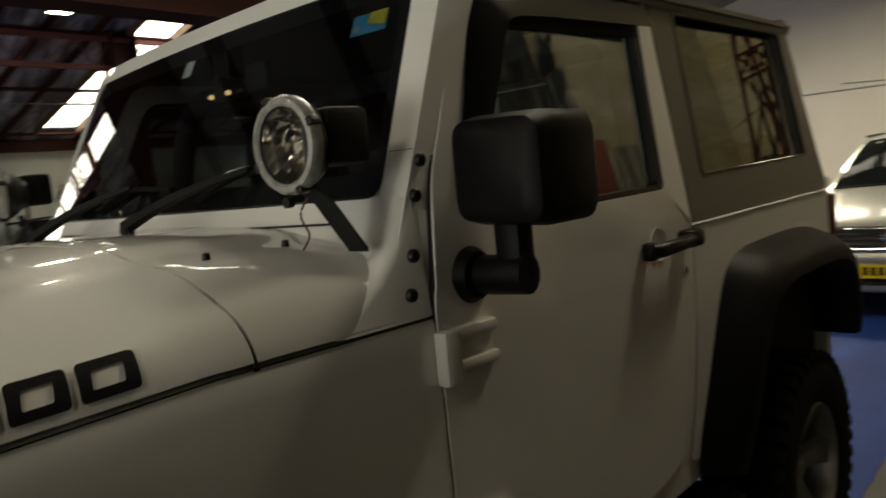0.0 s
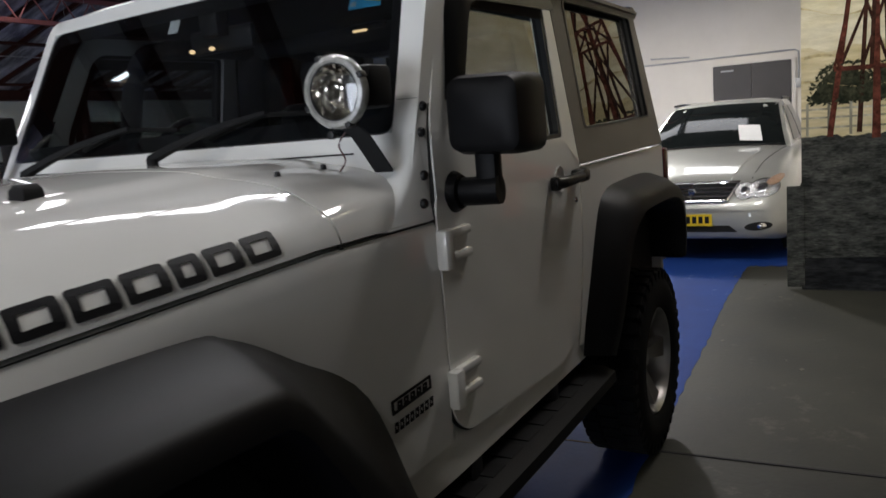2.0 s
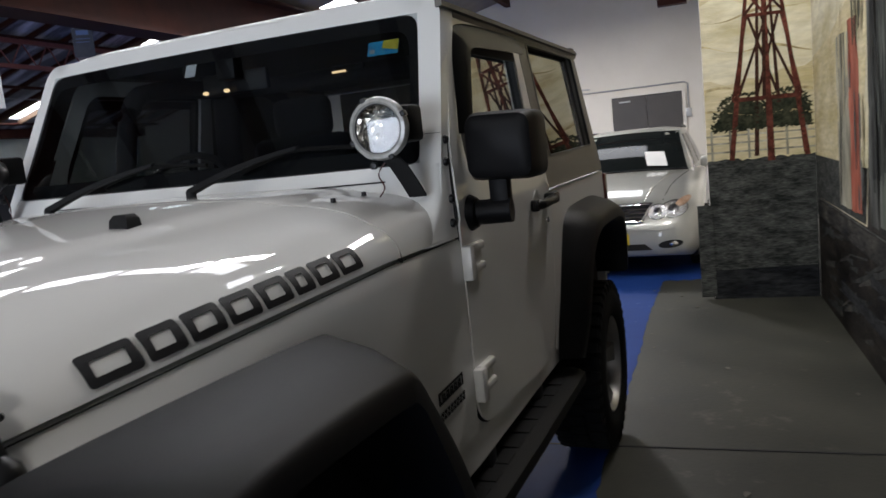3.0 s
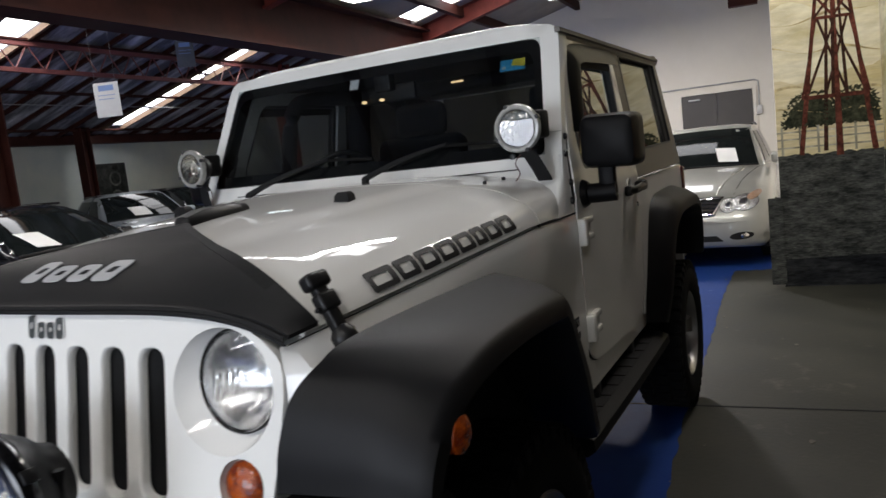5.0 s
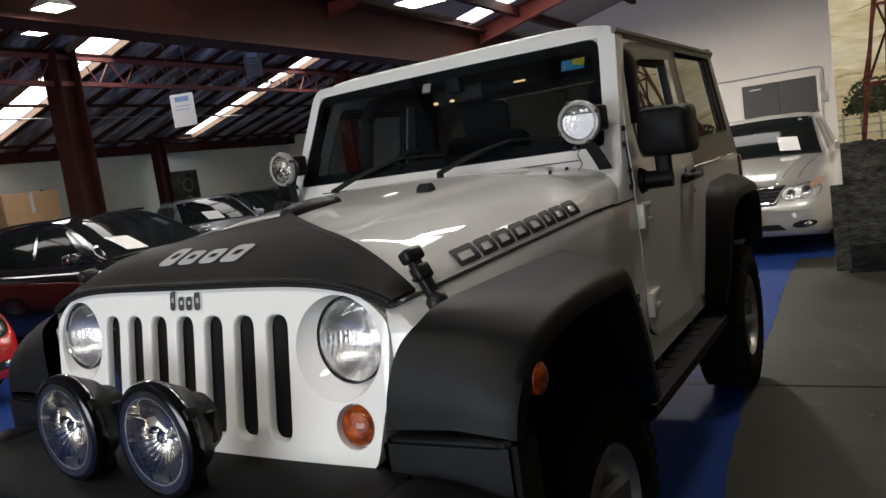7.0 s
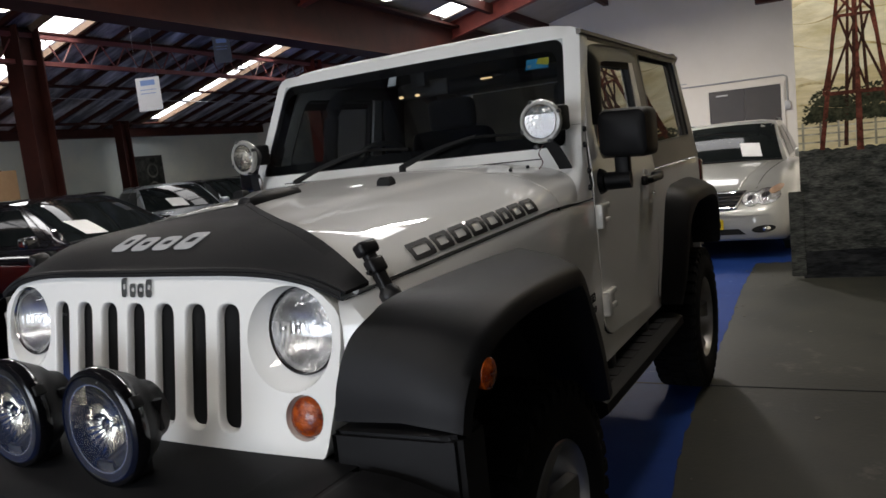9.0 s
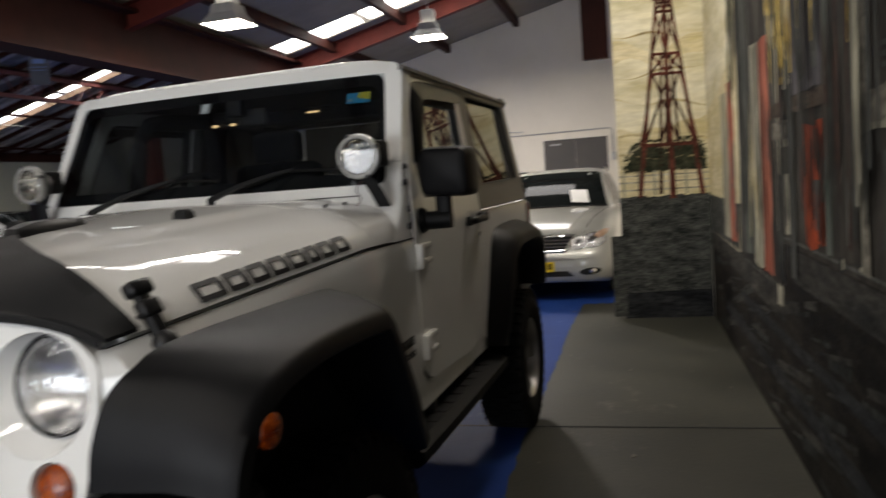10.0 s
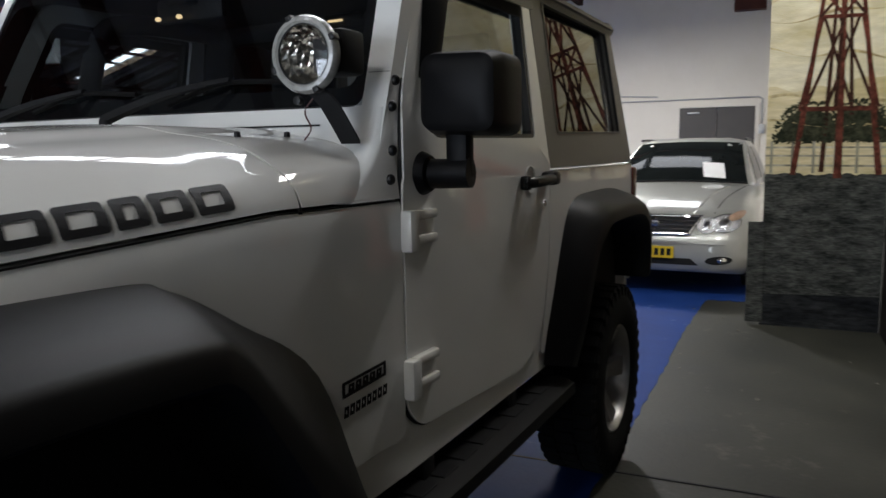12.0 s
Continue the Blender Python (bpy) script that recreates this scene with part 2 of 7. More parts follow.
P_LEDGE = brushed("mural_stone_ledge", (0.017, 0.017, 0.0155), (0.066, 0.062, 0.052), 3.2, (0.8, 0.8, 2.2))
P_STONE = brushed("mural_stone_beam", (0.11, 0.10, 0.078), (0.23, 0.21, 0.165), 4, (1, 1, 1.6))
P_VIOLET = brushed("mural_violet_grey", (0.036, 0.034, 0.040), (0.125, 0.115, 0.122), 4, (1, 1, 0.5))
P_POST = brushed("mural_grey_green_post", (0.060, 0.072, 0.060), (0.175, 0.185, 0.155), 4, (1, 1, 0.3))
P_BEAM = brushed("mural_brown_beam", (0.036, 0.026, 0.019), (0.10, 0.074, 0.054), 5, (1, 1, 1.6))
P_LEAF = brushed("mural_dark_leaf", (0.015, 0.018, 0.011), (0.05, 0.052, 0.03), 12)

# ---- mesh helpers ----


def finish(name, bm, material, smooth=True, angle=40):
    bmesh.ops.remove_doubles(bm, verts=bm.verts, dist=1e-5)
    bmesh.ops.recalc_face_normals(bm, faces=bm.faces)
    me = bpy.data.meshes.new(name)
    bm.to_mesh(me)
    bm.free()
    me.materials.append(material)
    if smooth:
        me.polygons.foreach_set("use_smooth", [True] * len(me.polygons))
        me.set_sharp_from_angle(angle=radians(angle))
    return me


def part(name, bm, material, parent=None, label="", smooth=True, angle=40):
    ob = new(name, finish(name, bm, material, smooth, angle))
    if parent is not None:
        ob.parent = parent
    if label:
        tagged(ob, label)
    return ob


def thing(name, label, category, group="", m=None):
    ob = new(name)
    ob.empty_display_size = 0.1
    if m is not None:
        ob.matrix_world = m
    return tagged(ob, label, category, group)


def fixed(name, bm, material, label, category="", smooth=True, angle=40):
    return tagged(part(name, bm, material, None, "", smooth, angle), label, category, kind="structure")


def box(x0, x1, y0, y1, z0, z1, bevel=0.0, segments=2, bm=None, m=None):
    own = bmesh.new()
    bmesh.ops.create_cube(own, size=1)
    for v in own.verts:
        v.co = Vector(((x0 + x1) / 2 + v.co.x * (x1 - x0), (y0 + y1) / 2 + v.co.y * (y1 - y0), (z0 + z1) / 2 + v.co.z * (z1 - z0)))
    if bevel:
        bmesh.ops.bevel(own, geom=own.edges[:], offset=bevel, segments=segments, profile=0.5, affect="EDGES")
    if m is not None:
        own.transform(m)
    return own if bm is None else joined(bm, own)


def joined(bm, other):
    me = bpy.data.meshes.new("scratch")
    other.to_mesh(me)
    other.free()
    bm.from_mesh(me)
    bpy.data.meshes.remove(me)
    return bm


def rounded(points, radius, steps=4):
    """A closed outline with its corners rounded; radius may be a list."""
    out, n = [], len(points)
    for i, p in enumerate(points):
        r = radius[i] if isinstance(radius, (list, tuple)) else radius
        p, a, b = Vector(p), Vector(points[i - 1]), Vector(points[(i + 1) % n])
        if r <= 0:
            out.append(p)
            continue
        d = min(r, (a - p).length * 0.48, (b - p).length * 0.48)
        s, e = p + (a - p).normalized() * d, p + (b - p).normalized() * d
        for k in range(steps + 1):
            t = k / steps
            out.append(s * (1 - t) ** 2 + p * 2 * t * (1 - t) + e * t * t)
    return out


def plate(outer, holes, place, depth):
    """A flat piece with holes: outlines in (s, t), laid out by place(s, t, w) with w from 0 to depth."""
    bm = bmesh.new()
    edges = []
    for loop in (outer, *holes):
        vs = [bm.verts.new((p[0], p[1], 0)) for p in loop]
        edges += [bm.edges.new((vs[i - 1], vs[i])) for i in range(len(vs))]
    bmesh.ops.triangle_fill(bm, use_beauty=True, use_dissolve=False, edges=edges)
    faces = bm.faces[:]
    out = bmesh.ops.extrude_face_region(bm, geom=faces)
    for v in [g for g in out["geom"] if isinstance(g, bmesh.types.BMVert)]:
        v.co.z = depth
    for v in bm.verts:
        v.co = Vector(place(v.co.x, v.co.y, v.co.z))
    return bm


def surface(f, nu, nv, thick=0.0):
    """A sheet f(s, t) over the unit square; with thick it gets a skirt downwards."""
    bm = bmesh.new()
    vs = [[bm.verts.new(f(i / nu, j / nv)) for j in range(nv + 1)] for i in range(nu + 1)]
    for i in range(nu):
        for j in range(nv):
            bm.faces.new((vs[i][j], vs[i + 1][j], vs[i + 1][j + 1], vs[i][j + 1]))
    if thick:
        bmesh.ops.recalc_face_normals(bm, faces=bm.faces)
        bmesh.ops.solidify(bm, geom=bm.faces[:], thickness=thick)
    return bm


def loft(rings, closed=True, caps=True):
    bm = bmesh.new()
    vs = [[bm.verts.new(p) for p in ring] for ring in rings]
    n = len(rings[0])
    for a, b in zip(vs, vs[1:]):
        for i in range(n if closed else n - 1):
            bm.faces.new((a[i], a[(i + 1) % n], b[(i + 1) % n], b[i]))
    if caps and closed:
        bm.faces.new(vs[0])
        bm.faces.new(vs[-1])
    return bm


def lathe(profile, steps=32, m=None, bm=None):
    """A profile of (radius, along) turned about z, then placed by m."""
    rings = []
    for k in range(steps):
        c, s = math.cos(2 * math.pi * k / steps), math.sin(2 * math.pi * k / steps)
        rings.append([(r * c, r * s, h) for r, h in profile])
    own = loft(rings + rings[:1], closed=False, caps=False)
    bmesh.ops.remove_doubles(own, verts=own.verts, dist=1e-6)
    if m is not None:
        own.transform(m)
    return own if bm is None else joined(bm, own)


def tube(points, radius, sides=8, bm=None):
    pts = [Vector(p) for p in points]
    rings = []
    for i, p in enumerate(pts):
        d = (pts[min(i + 1, len(pts) - 1)] - pts[max(i - 1, 0)]).normalized()
        up = Vector((0, 0, 1)) if abs(d.z) < 0.9 else Vector((1, 0, 0))
        a = d.cross(up).normalized()
        b = d.cross(a)
        rings.append([p + radius * (a * math.cos(2 * math.pi * k / sides) + b * math.sin(2 * math.pi * k / sides)) for k in range(sides)])
    own = loft(rings)
    return own if bm is None else joined(bm, own)


def curve(points, per=6):
    """Catmull-Rom through the points."""
    p = [Vector(q) for q in points]
    p = [2 * p[0] - p[1], *p, 2 * p[-1] - p[-2]]
    out = []
    for i in range(1, len(p) - 2):
        a, b, c, d = p[i - 1:i + 3]
        for k in range(per):
            t = k / per
            out.append(0.5 * (2 * b + (c - a) * t + (2 * a - 5 * b + 4 * c - d) * t * t + (3 * b - a - 3 * c + d) * t ** 3))
    return out + [p[-2]]


def lerp(a, b, t):
    return a + (b - a) * t


def turned(bm):
    bm.transform(HALL)
    return bm


# ---- the hall ----
WALL_U, BACK_V, LEFT_U, FRONT_V, PIER_V = 2.31, 14.2, -11.5, -9.0, 5.35


def roof_z(u):
    return 4.79 + 0.25 * u


def left_roof_z(u):
    return 2.66 + 0.279 * (u - LEFT_U)


fixed("floor", turned(box(LEFT_U - 0.3, WALL_U + 0.3, FRONT_V - 6, BACK_V + 0.3, -0.2, 0.0)), CONCRETE, "grey painted concrete showroom floor with worn patches", "floor", False)

# blue painted bay under the cars, with a ragged edge
random.seed(3)
edge = [(0.985 + 0.022 * max(0.0, v - 3.0) + 0.03 * max(0.0, 1.2 - v) * (v > -1) + 0.012 * math.sin(v * 2.3) + random.uniform(-0.009, 0.009), v) for v in (-3.6 + 0.08 * k for k in range(123))]
edge += [(1.10 + 0.02 * k + random.uniform(-0.006, 0.006), 6.20 + 0.02 * math.sin(k) + random.uniform(-0.015, 0.015)) for k in range(20)] + [(1.50, 6.6), (1.50, 13.6)]
bay = plate([(LEFT_U + 0.05, -3.6)] + edge + [(LEFT_U + 0.05, edge[-1][1])], [], lambda s, t, w: hall(s, t, 0.0005 + w), 0.0022)
fixed("floor_paint", bay, BLUE_FLOOR, "blue floor paint marking the parking bay", "floor paint", False)
bm = box(-3, WALL_U, 2.30, 2.312, 0.0, 0.0042)
box(-3, WALL_U, 8.3, 8.312, 0.0, 0.0042, bm=bm)
fixed("floor_joint", turned(bm), SEAM, "thin dark saw-cut joint in the floor", "floor joint", False)
random.seed(11)
bm = bmesh.new()
for k in range(26):
    u, v, r = random.uniform(1.0, 2.2), random.uniform(0.3, 6), random.uniform(0.004, 0.016)
    if k > 14:
        u = random.uniform(0.97, 1.12)
    ring = [(u + r * random.uniform(0.5, 1.2) * math.cos(a), v + 1.6 * r * random.uniform(0.5, 1.2) * math.sin(a)) for a in (i * 0.9 for i in range(7))]
    joined(bm, plate(ring, [], lambda s, t, w: (s, t, 0.0008 + w), 0.0026))
fixed("floor_chips", turned(bm), WORN, "pale chips and scuffs in the floor paint", "floor wear", False)

fixed("wall_east", turned(box(WALL_U + 0.02, WALL_U + 0.3, FRONT_V, BACK_V, 0, 5.6)), CREAM_WALL, "cream painted masonry wall behind the mural", "wall", False)
fixed("wall_back", turned(box(LEFT_U, WALL_U + 0.02, BACK_V, BACK_V + 0.25, 0, 5.7)), CREAM_WALL, "cream painted end wall of the showroom", "wall", False)
fixed("wall_west", turned(box(LEFT_U - 0.25, LEFT_U, FRONT_V, BACK_V + 0.25, 0, 2.75)), PALE_WALL, "pale blue-grey painted side wall", "wall", False)
bm = box(LEFT_U, -4.7, FRONT_V - 0.25, FRONT_V, 0, 5.6)
box(1.3, WALL_U + 0.3, FRONT_V - 0.25, FRONT_V, 0, 5.6, bm=bm)
box(-4.7, 1.3, FRONT_V - 0.25, FRONT_V, 3.3, 5.6, bm=bm)
fixed("wall_front", turned(bm), CREAM_WALL, "cream wall with the open roller door to the street", "wall", False)

# roof over this bay, with gaps for the roof lights
def sloped(u0, u1, v0, v1, zf, low, high, bm=None):
    own = bmesh.new()
    bmesh.ops.create_cube(own, size=1)
    for v in own.verts:
        u = u0 if v.co.x < 0 else u1
        v.co = Vector((u, v0 if v.co.y < 0 else v1, zf(u) + (low if v.co.z < 0 else high)))
    return own if bm is None else joined(bm, own)


VALLEY_U = -4.1
bm = bmesh.new()
at = FRONT_V
for v in (-3.95, 2.95, 9.75):
    sloped(VALLEY_U, WALL_U + 0.02, at, v, roof_z, 0, 0.1, bm)
    sloped(0.6, WALL_U + 0.02, v, v + (0.7 if v > 9 else 0.32), roof_z, 0, 0.1, bm)
    at = v + (0.7 if v > 9 else 0.32)
sloped(VALLEY_U, WALL_U + 0.02, at, BACK_V, roof_z, 0, 0.1, bm)
fixed("ceiling", turned(bm), ROOF_LINING, "grey lined underside of the sloping roof", "ceiling", False)
pane = lambda u0, u1, v0, v1, zf: turned(sloped(u0, u1, v0, v1, zf, 0.02, 0.05))
# the strip at -3.95 is unseen, added for light on the bonnet
near_strips = (-3.95, 2.95, 9.75)
for k, (a, b, v) in enumerate((a, b, v) for v in near_strips for a, b in ((-4.0, -2.6), (-2.45, -0.7), (-0.6, 0.58))):
    fixed(f"roof_light_{20 + k}", pane(a, b, v + 0.02, v + (0.68 if v > 9 else 0.30), roof_z), ROOF_GLOW, "translucent roof sheet bright with daylight", "roof light", False)

strips = ((0.75, 1.2), (5.1, 5.72), (9.75, 10.2))
bm = bmesh.new()
at = FRONT_V
for a, b in strips:
    sloped(LEFT_U, VALLEY_U, at, a, left_roof_z, 0, 0.1, bm)
    at = b
sloped(LEFT_U, VALLEY_U, at, BACK_V, left_roof_z, 0, 0.1, bm)
for a, b in strips:     # the sheets between the panes
    for u0, u1 in ((LEFT_U, -10.86), (-9.99, -9.93), (-8.84, -8.79), (-8.44, -8.39), (-6.59, VALLEY_U)):
        sloped(u0, u1, a, b, left_roof_z, 0, 0.1, bm)
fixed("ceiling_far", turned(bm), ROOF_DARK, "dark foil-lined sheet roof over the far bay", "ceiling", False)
for k, (a, b) in enumerate(strips):
    for j, (u0, u1) in enumerate(((-10.85, -10.0), (-9.92, -8.85), (-8.78, -8.45), (-8.38, -6.6))):
        fixed(f"roof_light_{4 + 4 * k + j}", pane(u0, u1, a + 0.01, b - 0.01, left_roof_z), ROOF_GLOW, "translucent roof sheet bright with daylight", "roof light", False)
bm = bmesh.new()
for k in range(4):
    sloped(LEFT_U + 0.66 + 1.6 * k - 0.06, LEFT_U + 0.66 + 1.6 * k + 0.0, FRONT_V, BACK_V, left_roof_z, -0.10, -0.07, bm)
fixed("far_purlins", turned(bm), STEEL_BROWN, "brown purlins under the far roof", "purlin", False)

bm = bmesh.new()
k = 0
while FRONT_V + 0.62 * k < BACK_V:
    v = FRONT_V + 0.62 * k
    k += 1
    if not any(a - 0.05 < v < b + 0.05 for a, b in strips):
        sloped(LEFT_U, VALLEY_U - 0.2, v - 0.03, v + 0.03, left_roof_z, -0.07, -0.002, bm)
fixed("far_battens", turned(bm), STEEL_BROWN, "dark battens across the underside of the far roof", "batten", False)

# raw timber trimmers beside the roof lights
bm = bmesh.new()
for a, b in strips:
    for v in (a - 0.03, b + 0.03):
        sloped(-10.9, -6.55, v - 0.025, v + 0.025, left_roof_z, -0.09, -0.003, bm)
fixed("roof_light_trimmers", turned(bm), TIMBER, "raw timber trimmers along the roof lights", "trimmer", False)
fixed("eave_beam", turned(box(LEFT_U, LEFT_U + 0.22, FRONT_V, BACK_V, 2.52, 2.70)), STEEL_BROWN, "dark beam along the top of the side wall", "beam", False)

# valley girder, rafters, purlins
flange = [(-0.18, 3.0), (0.18, 3.0), (0.18, 3.04), (0.02, 3.04), (0.02, 3.66), (0.18, 3.66), (0.18, 3.70), (-0.18, 3.70), (-0.18, 3.66), (-0.02, 3.66), (-0.02, 3.04), (-0.18, 3.04)]
bm = plate(flange, [], lambda s, t, w: (VALLEY_U + s, FRONT_V + w, t), BACK_V - FRONT_V)
fixed("valley_girder", turned(bm), STEEL_BROWN, "deep dark brown steel girder along the roof valley", "girder", False)
fixed("valley_upstand", turned(box(VALLEY_U - 0.05, VALLEY_U - 0.03, FRONT_V, BACK_V, 3.1, left_roof_z(VALLEY_U) + 0.1)), STEEL_BROWN, "brown sheet closing the step between the two roofs", "roof", False)
for v in (-6.2, -2.0, 2.1, 6.2, 10.85):
    bm = sloped(VALLEY_U, WALL_U, v - 0.07, v + 0.07, roof_z, -0.30, -0.27)
    sloped(VALLEY_U, WALL_U, v - 0.012, v + 0.012, roof_z, -0.27, -0.02, bm)
    sloped(VALLEY_U, WALL_U, v - 0.07, v + 0.07, roof_z, -0.02, -0.002, bm)
    fixed("rafter", turned(bm), STEEL_RED, "red oxide steel rafter under the roof", "rafter", False)
for u in (-3.3, -2.0, -0.5, 1.0):
    fixed("purlin", turned(box(u - 0.05, u + 0.05, FRONT_V, BACK_V, roof_z(u) - 0.17, roof_z(u) - 0.012)), STEEL_BROWN, "dark brown timber-coloured purlin under the roof", "purlin", False)
fixed("column_haunch", turned(box(1.05, 1.42, 9.42, 9.58, 3.0, roof_z(1.05) - 0.3, 0.01)), STEEL_BROWN, "dark brown steel bracket under the rafter end", "bracket", False)

# lattice truss over the far bay
TRUSS_U = -7.7
bm = bmesh.new()
for z in (3.24, 3.60):
    box(TRUSS_U - 0.04, TRUSS_U + 0.04, -6, BACK_V, z - 0.03, z + 0.03, bm=bm)
for k in range(44):
    v = -6 + k * 0.46
    tube([(TRUSS_U, v, 3.25), (TRUSS_U, v + 0.23, 3.59)], 0.011, 5, bm)
    tube([(TRUSS_U, v + 0.23, 3.59), (TRUSS_U, v + 0.46, 3.25)], 0.011, 5, bm)
fixed("lattice_truss", turned(bm), STEEL_PINK, "faded red steel lattice truss with zigzag webbing", "truss")


def column(u, v, top, w, material, label):
    b = box(u - w, u + w, v - w, v - w + 0.02, 0, top)
    box(u - w, u + w, v + w - 0.02, v + w, 0, top, bm=b)
    box(u - 0.012, u + 0.012, v - w + 0.02, v + w - 0.02, 0, top, bm=b)
    box(u - w - 0.06, u + w + 0.06, v - w - 0.06, v + w + 0.06, 0, 0.02, bm=b)
    fixed("column", turned(b), material, label, "column", False)


column(-7.7, 4.93, 3.7, 0.165, STEEL_BROWN, "dark red-brown steel column under the truss")
column(-10.9, 9.22, 2.8, 0.11, STEEL_BROWN, "dark brown steel column beside the wall")
column(-7.7, -1.5, 3.7, 0.14, STEEL_RED, "dark red steel column under the truss")
column(-7.7, 11.6, 3.7, 0.14, STEEL_RED, "dark red steel column under the truss")
fixed("stay_wire", turned(tube([(-9.4, -3, 3.02), (-9.4, BACK_V, 3.02)], 0.008, 5)), GALV, "thin steel cable stretched under the roof", "cable")

# grey double door in the end wall, conduit above it
d_u, d_v = 0.57, BACK_V
door = thing("door_1", "closed grey steel double door in the cream end wall", "door")
door["kind"] = "structure"
part("door_frame", turned(plate([(d_u - 0.72, 0), (d_u + 0.72, 0), (d_u + 0.72, 2.13), (d_u - 0.72, 2.13)], [[(d_u - 0.66, 0.02), (d_u + 0.66, 0.02), (d_u + 0.66, 2.08), (d_u - 0.66, 2.08)]], lambda s, t, w: (s, d_v - w, t), 0.05)), CREAM_WALL, door, smooth=False)
for k in (-1, 1):
    leaf = part("door_leaf", turned(box(min(d_u, d_u + k * 0.655), max(d_u, d_u + k * 0.655) - 0.004, d_v - 0.03, d_v - 0.002, 0.02, 2.075, 0.004)), GREY_DOOR, door, smooth=False)
    if k < 0:
        part("door_closer", turned(box(d_u - 0.52, d_u - 0.30, d_v - 0.07, d_v - 0.03, 1.96, 1.995, 0.008)), GALV, leaf)
    part("push_bar", turned(tube([(d_u + k * 0.1, d_v - 0.07, 1.02), (d_u + k * 0.56, d_v - 0.07, 1.02)], 0.018)), GALV, leaf)
bm = tube([(-2.3, d_v - 0.02, 2.23), (-0.25, d_v - 0.02, 2.23), (1.28, d_v - 0.02, 2.24), (1.34, d_v - 0.02, 2.2), (1.34, d_v - 0.02, 1.72)], 0.014)
tube([(-1.2, d_v - 0.02, 2.34), (-0.5, d_v - 0.02, 2.3)], 0.012, bm=bm)
fixed("conduit", turned(bm), GALV, "grey electrical conduit run along the wall", "conduit")
fixed("switch_box", turned(box(1.29, 1.39, d_v - 0.06, d_v, 1.58, 1.74, 0.008)), GALV, "small grey switch box on the wall", "switch")

# pier at the end of the painted wall
PIER_L = 1.515
fixed("wall_pier", turned(box(PIER_L, WALL_U + 0.02, PIER_V + 0.004, PIER_V + 0.35, 0, 5.2)), CREAM_WALL, "cream wall pier that carries the end of the mural", "wall", False)


def painted(name, outline, face, material, parent, depth, lift=0.0):
    """A flat patch of paint; face 'pier' takes (u, z), face 'wall' takes (v, z)."""
    if face == "pier":
        place = lambda s, t, w: hall(s, PIER_V - 0.35 * (lift + w), t)
    else:
        place = lambda s, t, w: hall(WALL_U - 0.35 * (lift + w), s, t)
    return part(name, plate(outline, [], place, depth), material, parent, smooth=False)


def strip(a, b, wa, wb=None):
    a, b = Vector(a), Vector(b)
    n = Vector((-(b - a).y, (b - a).x)).normalized()
    wb = wa if wb is None else wb
    return [a + n * wa, b + n * wb, b - n * wb, a - n * wa]


mural = thing("mural", "hand-painted mural of a rusty oil derrick and an old wooden store front", "mural")
mural["kind"] = "structure"
U0, U1 = PIER_L, WALL_U - 0.004
painted("sky", [(U0, 1.1), (U1, 1.1), (U1, 5.2), (U0, 5.2)], "pier", P_SKY, mural, 0.003)
hill = [(U0, 1.12), (U1, 1.12), (U1, 1.84)] + [(lerp(U1, U0, k / 14), 1.84 - 0.10 * math.sin(k / 14 * 2.1) - 0.02 * math.sin(k * 1.3)) for k in range(1, 15)]
painted("hill", hill, "pier", P_HILL, mural, 0.003, 0.003)
hill2 = [(U0, 2.35)] + [(lerp(U0, U1, k / 10), 2.35 + 0.05 * math.sin(k * 0.9)) for k in range(1, 11)] + [(lerp(U1, U0, k / 10), 2.50 + 0.07 * math.sin(k * 0.7 + 1)) for k in range(11)]
for k, (za, zb, q) in enumerate(((1.70, 1.62, 0.03), (1.52, 1.46, 0.02), (2.02, 1.95, 0.03), (2.22, 2.30, 0.025), (2.62, 2.55, 0.03))):
    ridge = [(lerp(U0, U1, i / 16), lerp(za, zb, i / 16) + q * math.sin(i * 0.55 + k)) for i in range(17)]
    painted("ridge_line", ridge + [(u, z - 0.012 - 0.010 * math.sin(u * 9 + k)) for u, z in reversed(ridge)], "pier", P_LINE, mural, 0.002, 0.0062 + 0.0001 * k)
painted("cloud", hill2, "pier", P_HILL, mural, 0.003, 0.003)
fieldtop = [(lerp(U1, U0, k / 24), 1.135 + random.uniform(-0.012, 0.012)) for k in range(25)]
painted("field", [(U0, 0.22), (U1, 0.22)] + fieldtop, "pier", P_GRASS, mural, 0.003, 0.0065)
painted("kerb_band", [(U0, 0.0), (U1, 0.0), (U1, 0.26), (U0, 0.24)], "pier", P_ROCK, mural, 0.004, 0.010)
for z in (1.20, 1.27, 1.33):
    painted("fence_rail", strip((U0, z), (U1, z - 0.01), 0.007), "pier", P_CREAM, mural, 0.002, 0.0065)
for k in range(6):
    u = lerp(U0 + 0.04, U1 - 0.06, k / 5)
    painted("fence_post", strip((u, 1.14), (u, 1.37), 0.009), "pier", P_CREAM, mural, 0.002, 0.009)
random.seed(5)
bm = bmesh.new()
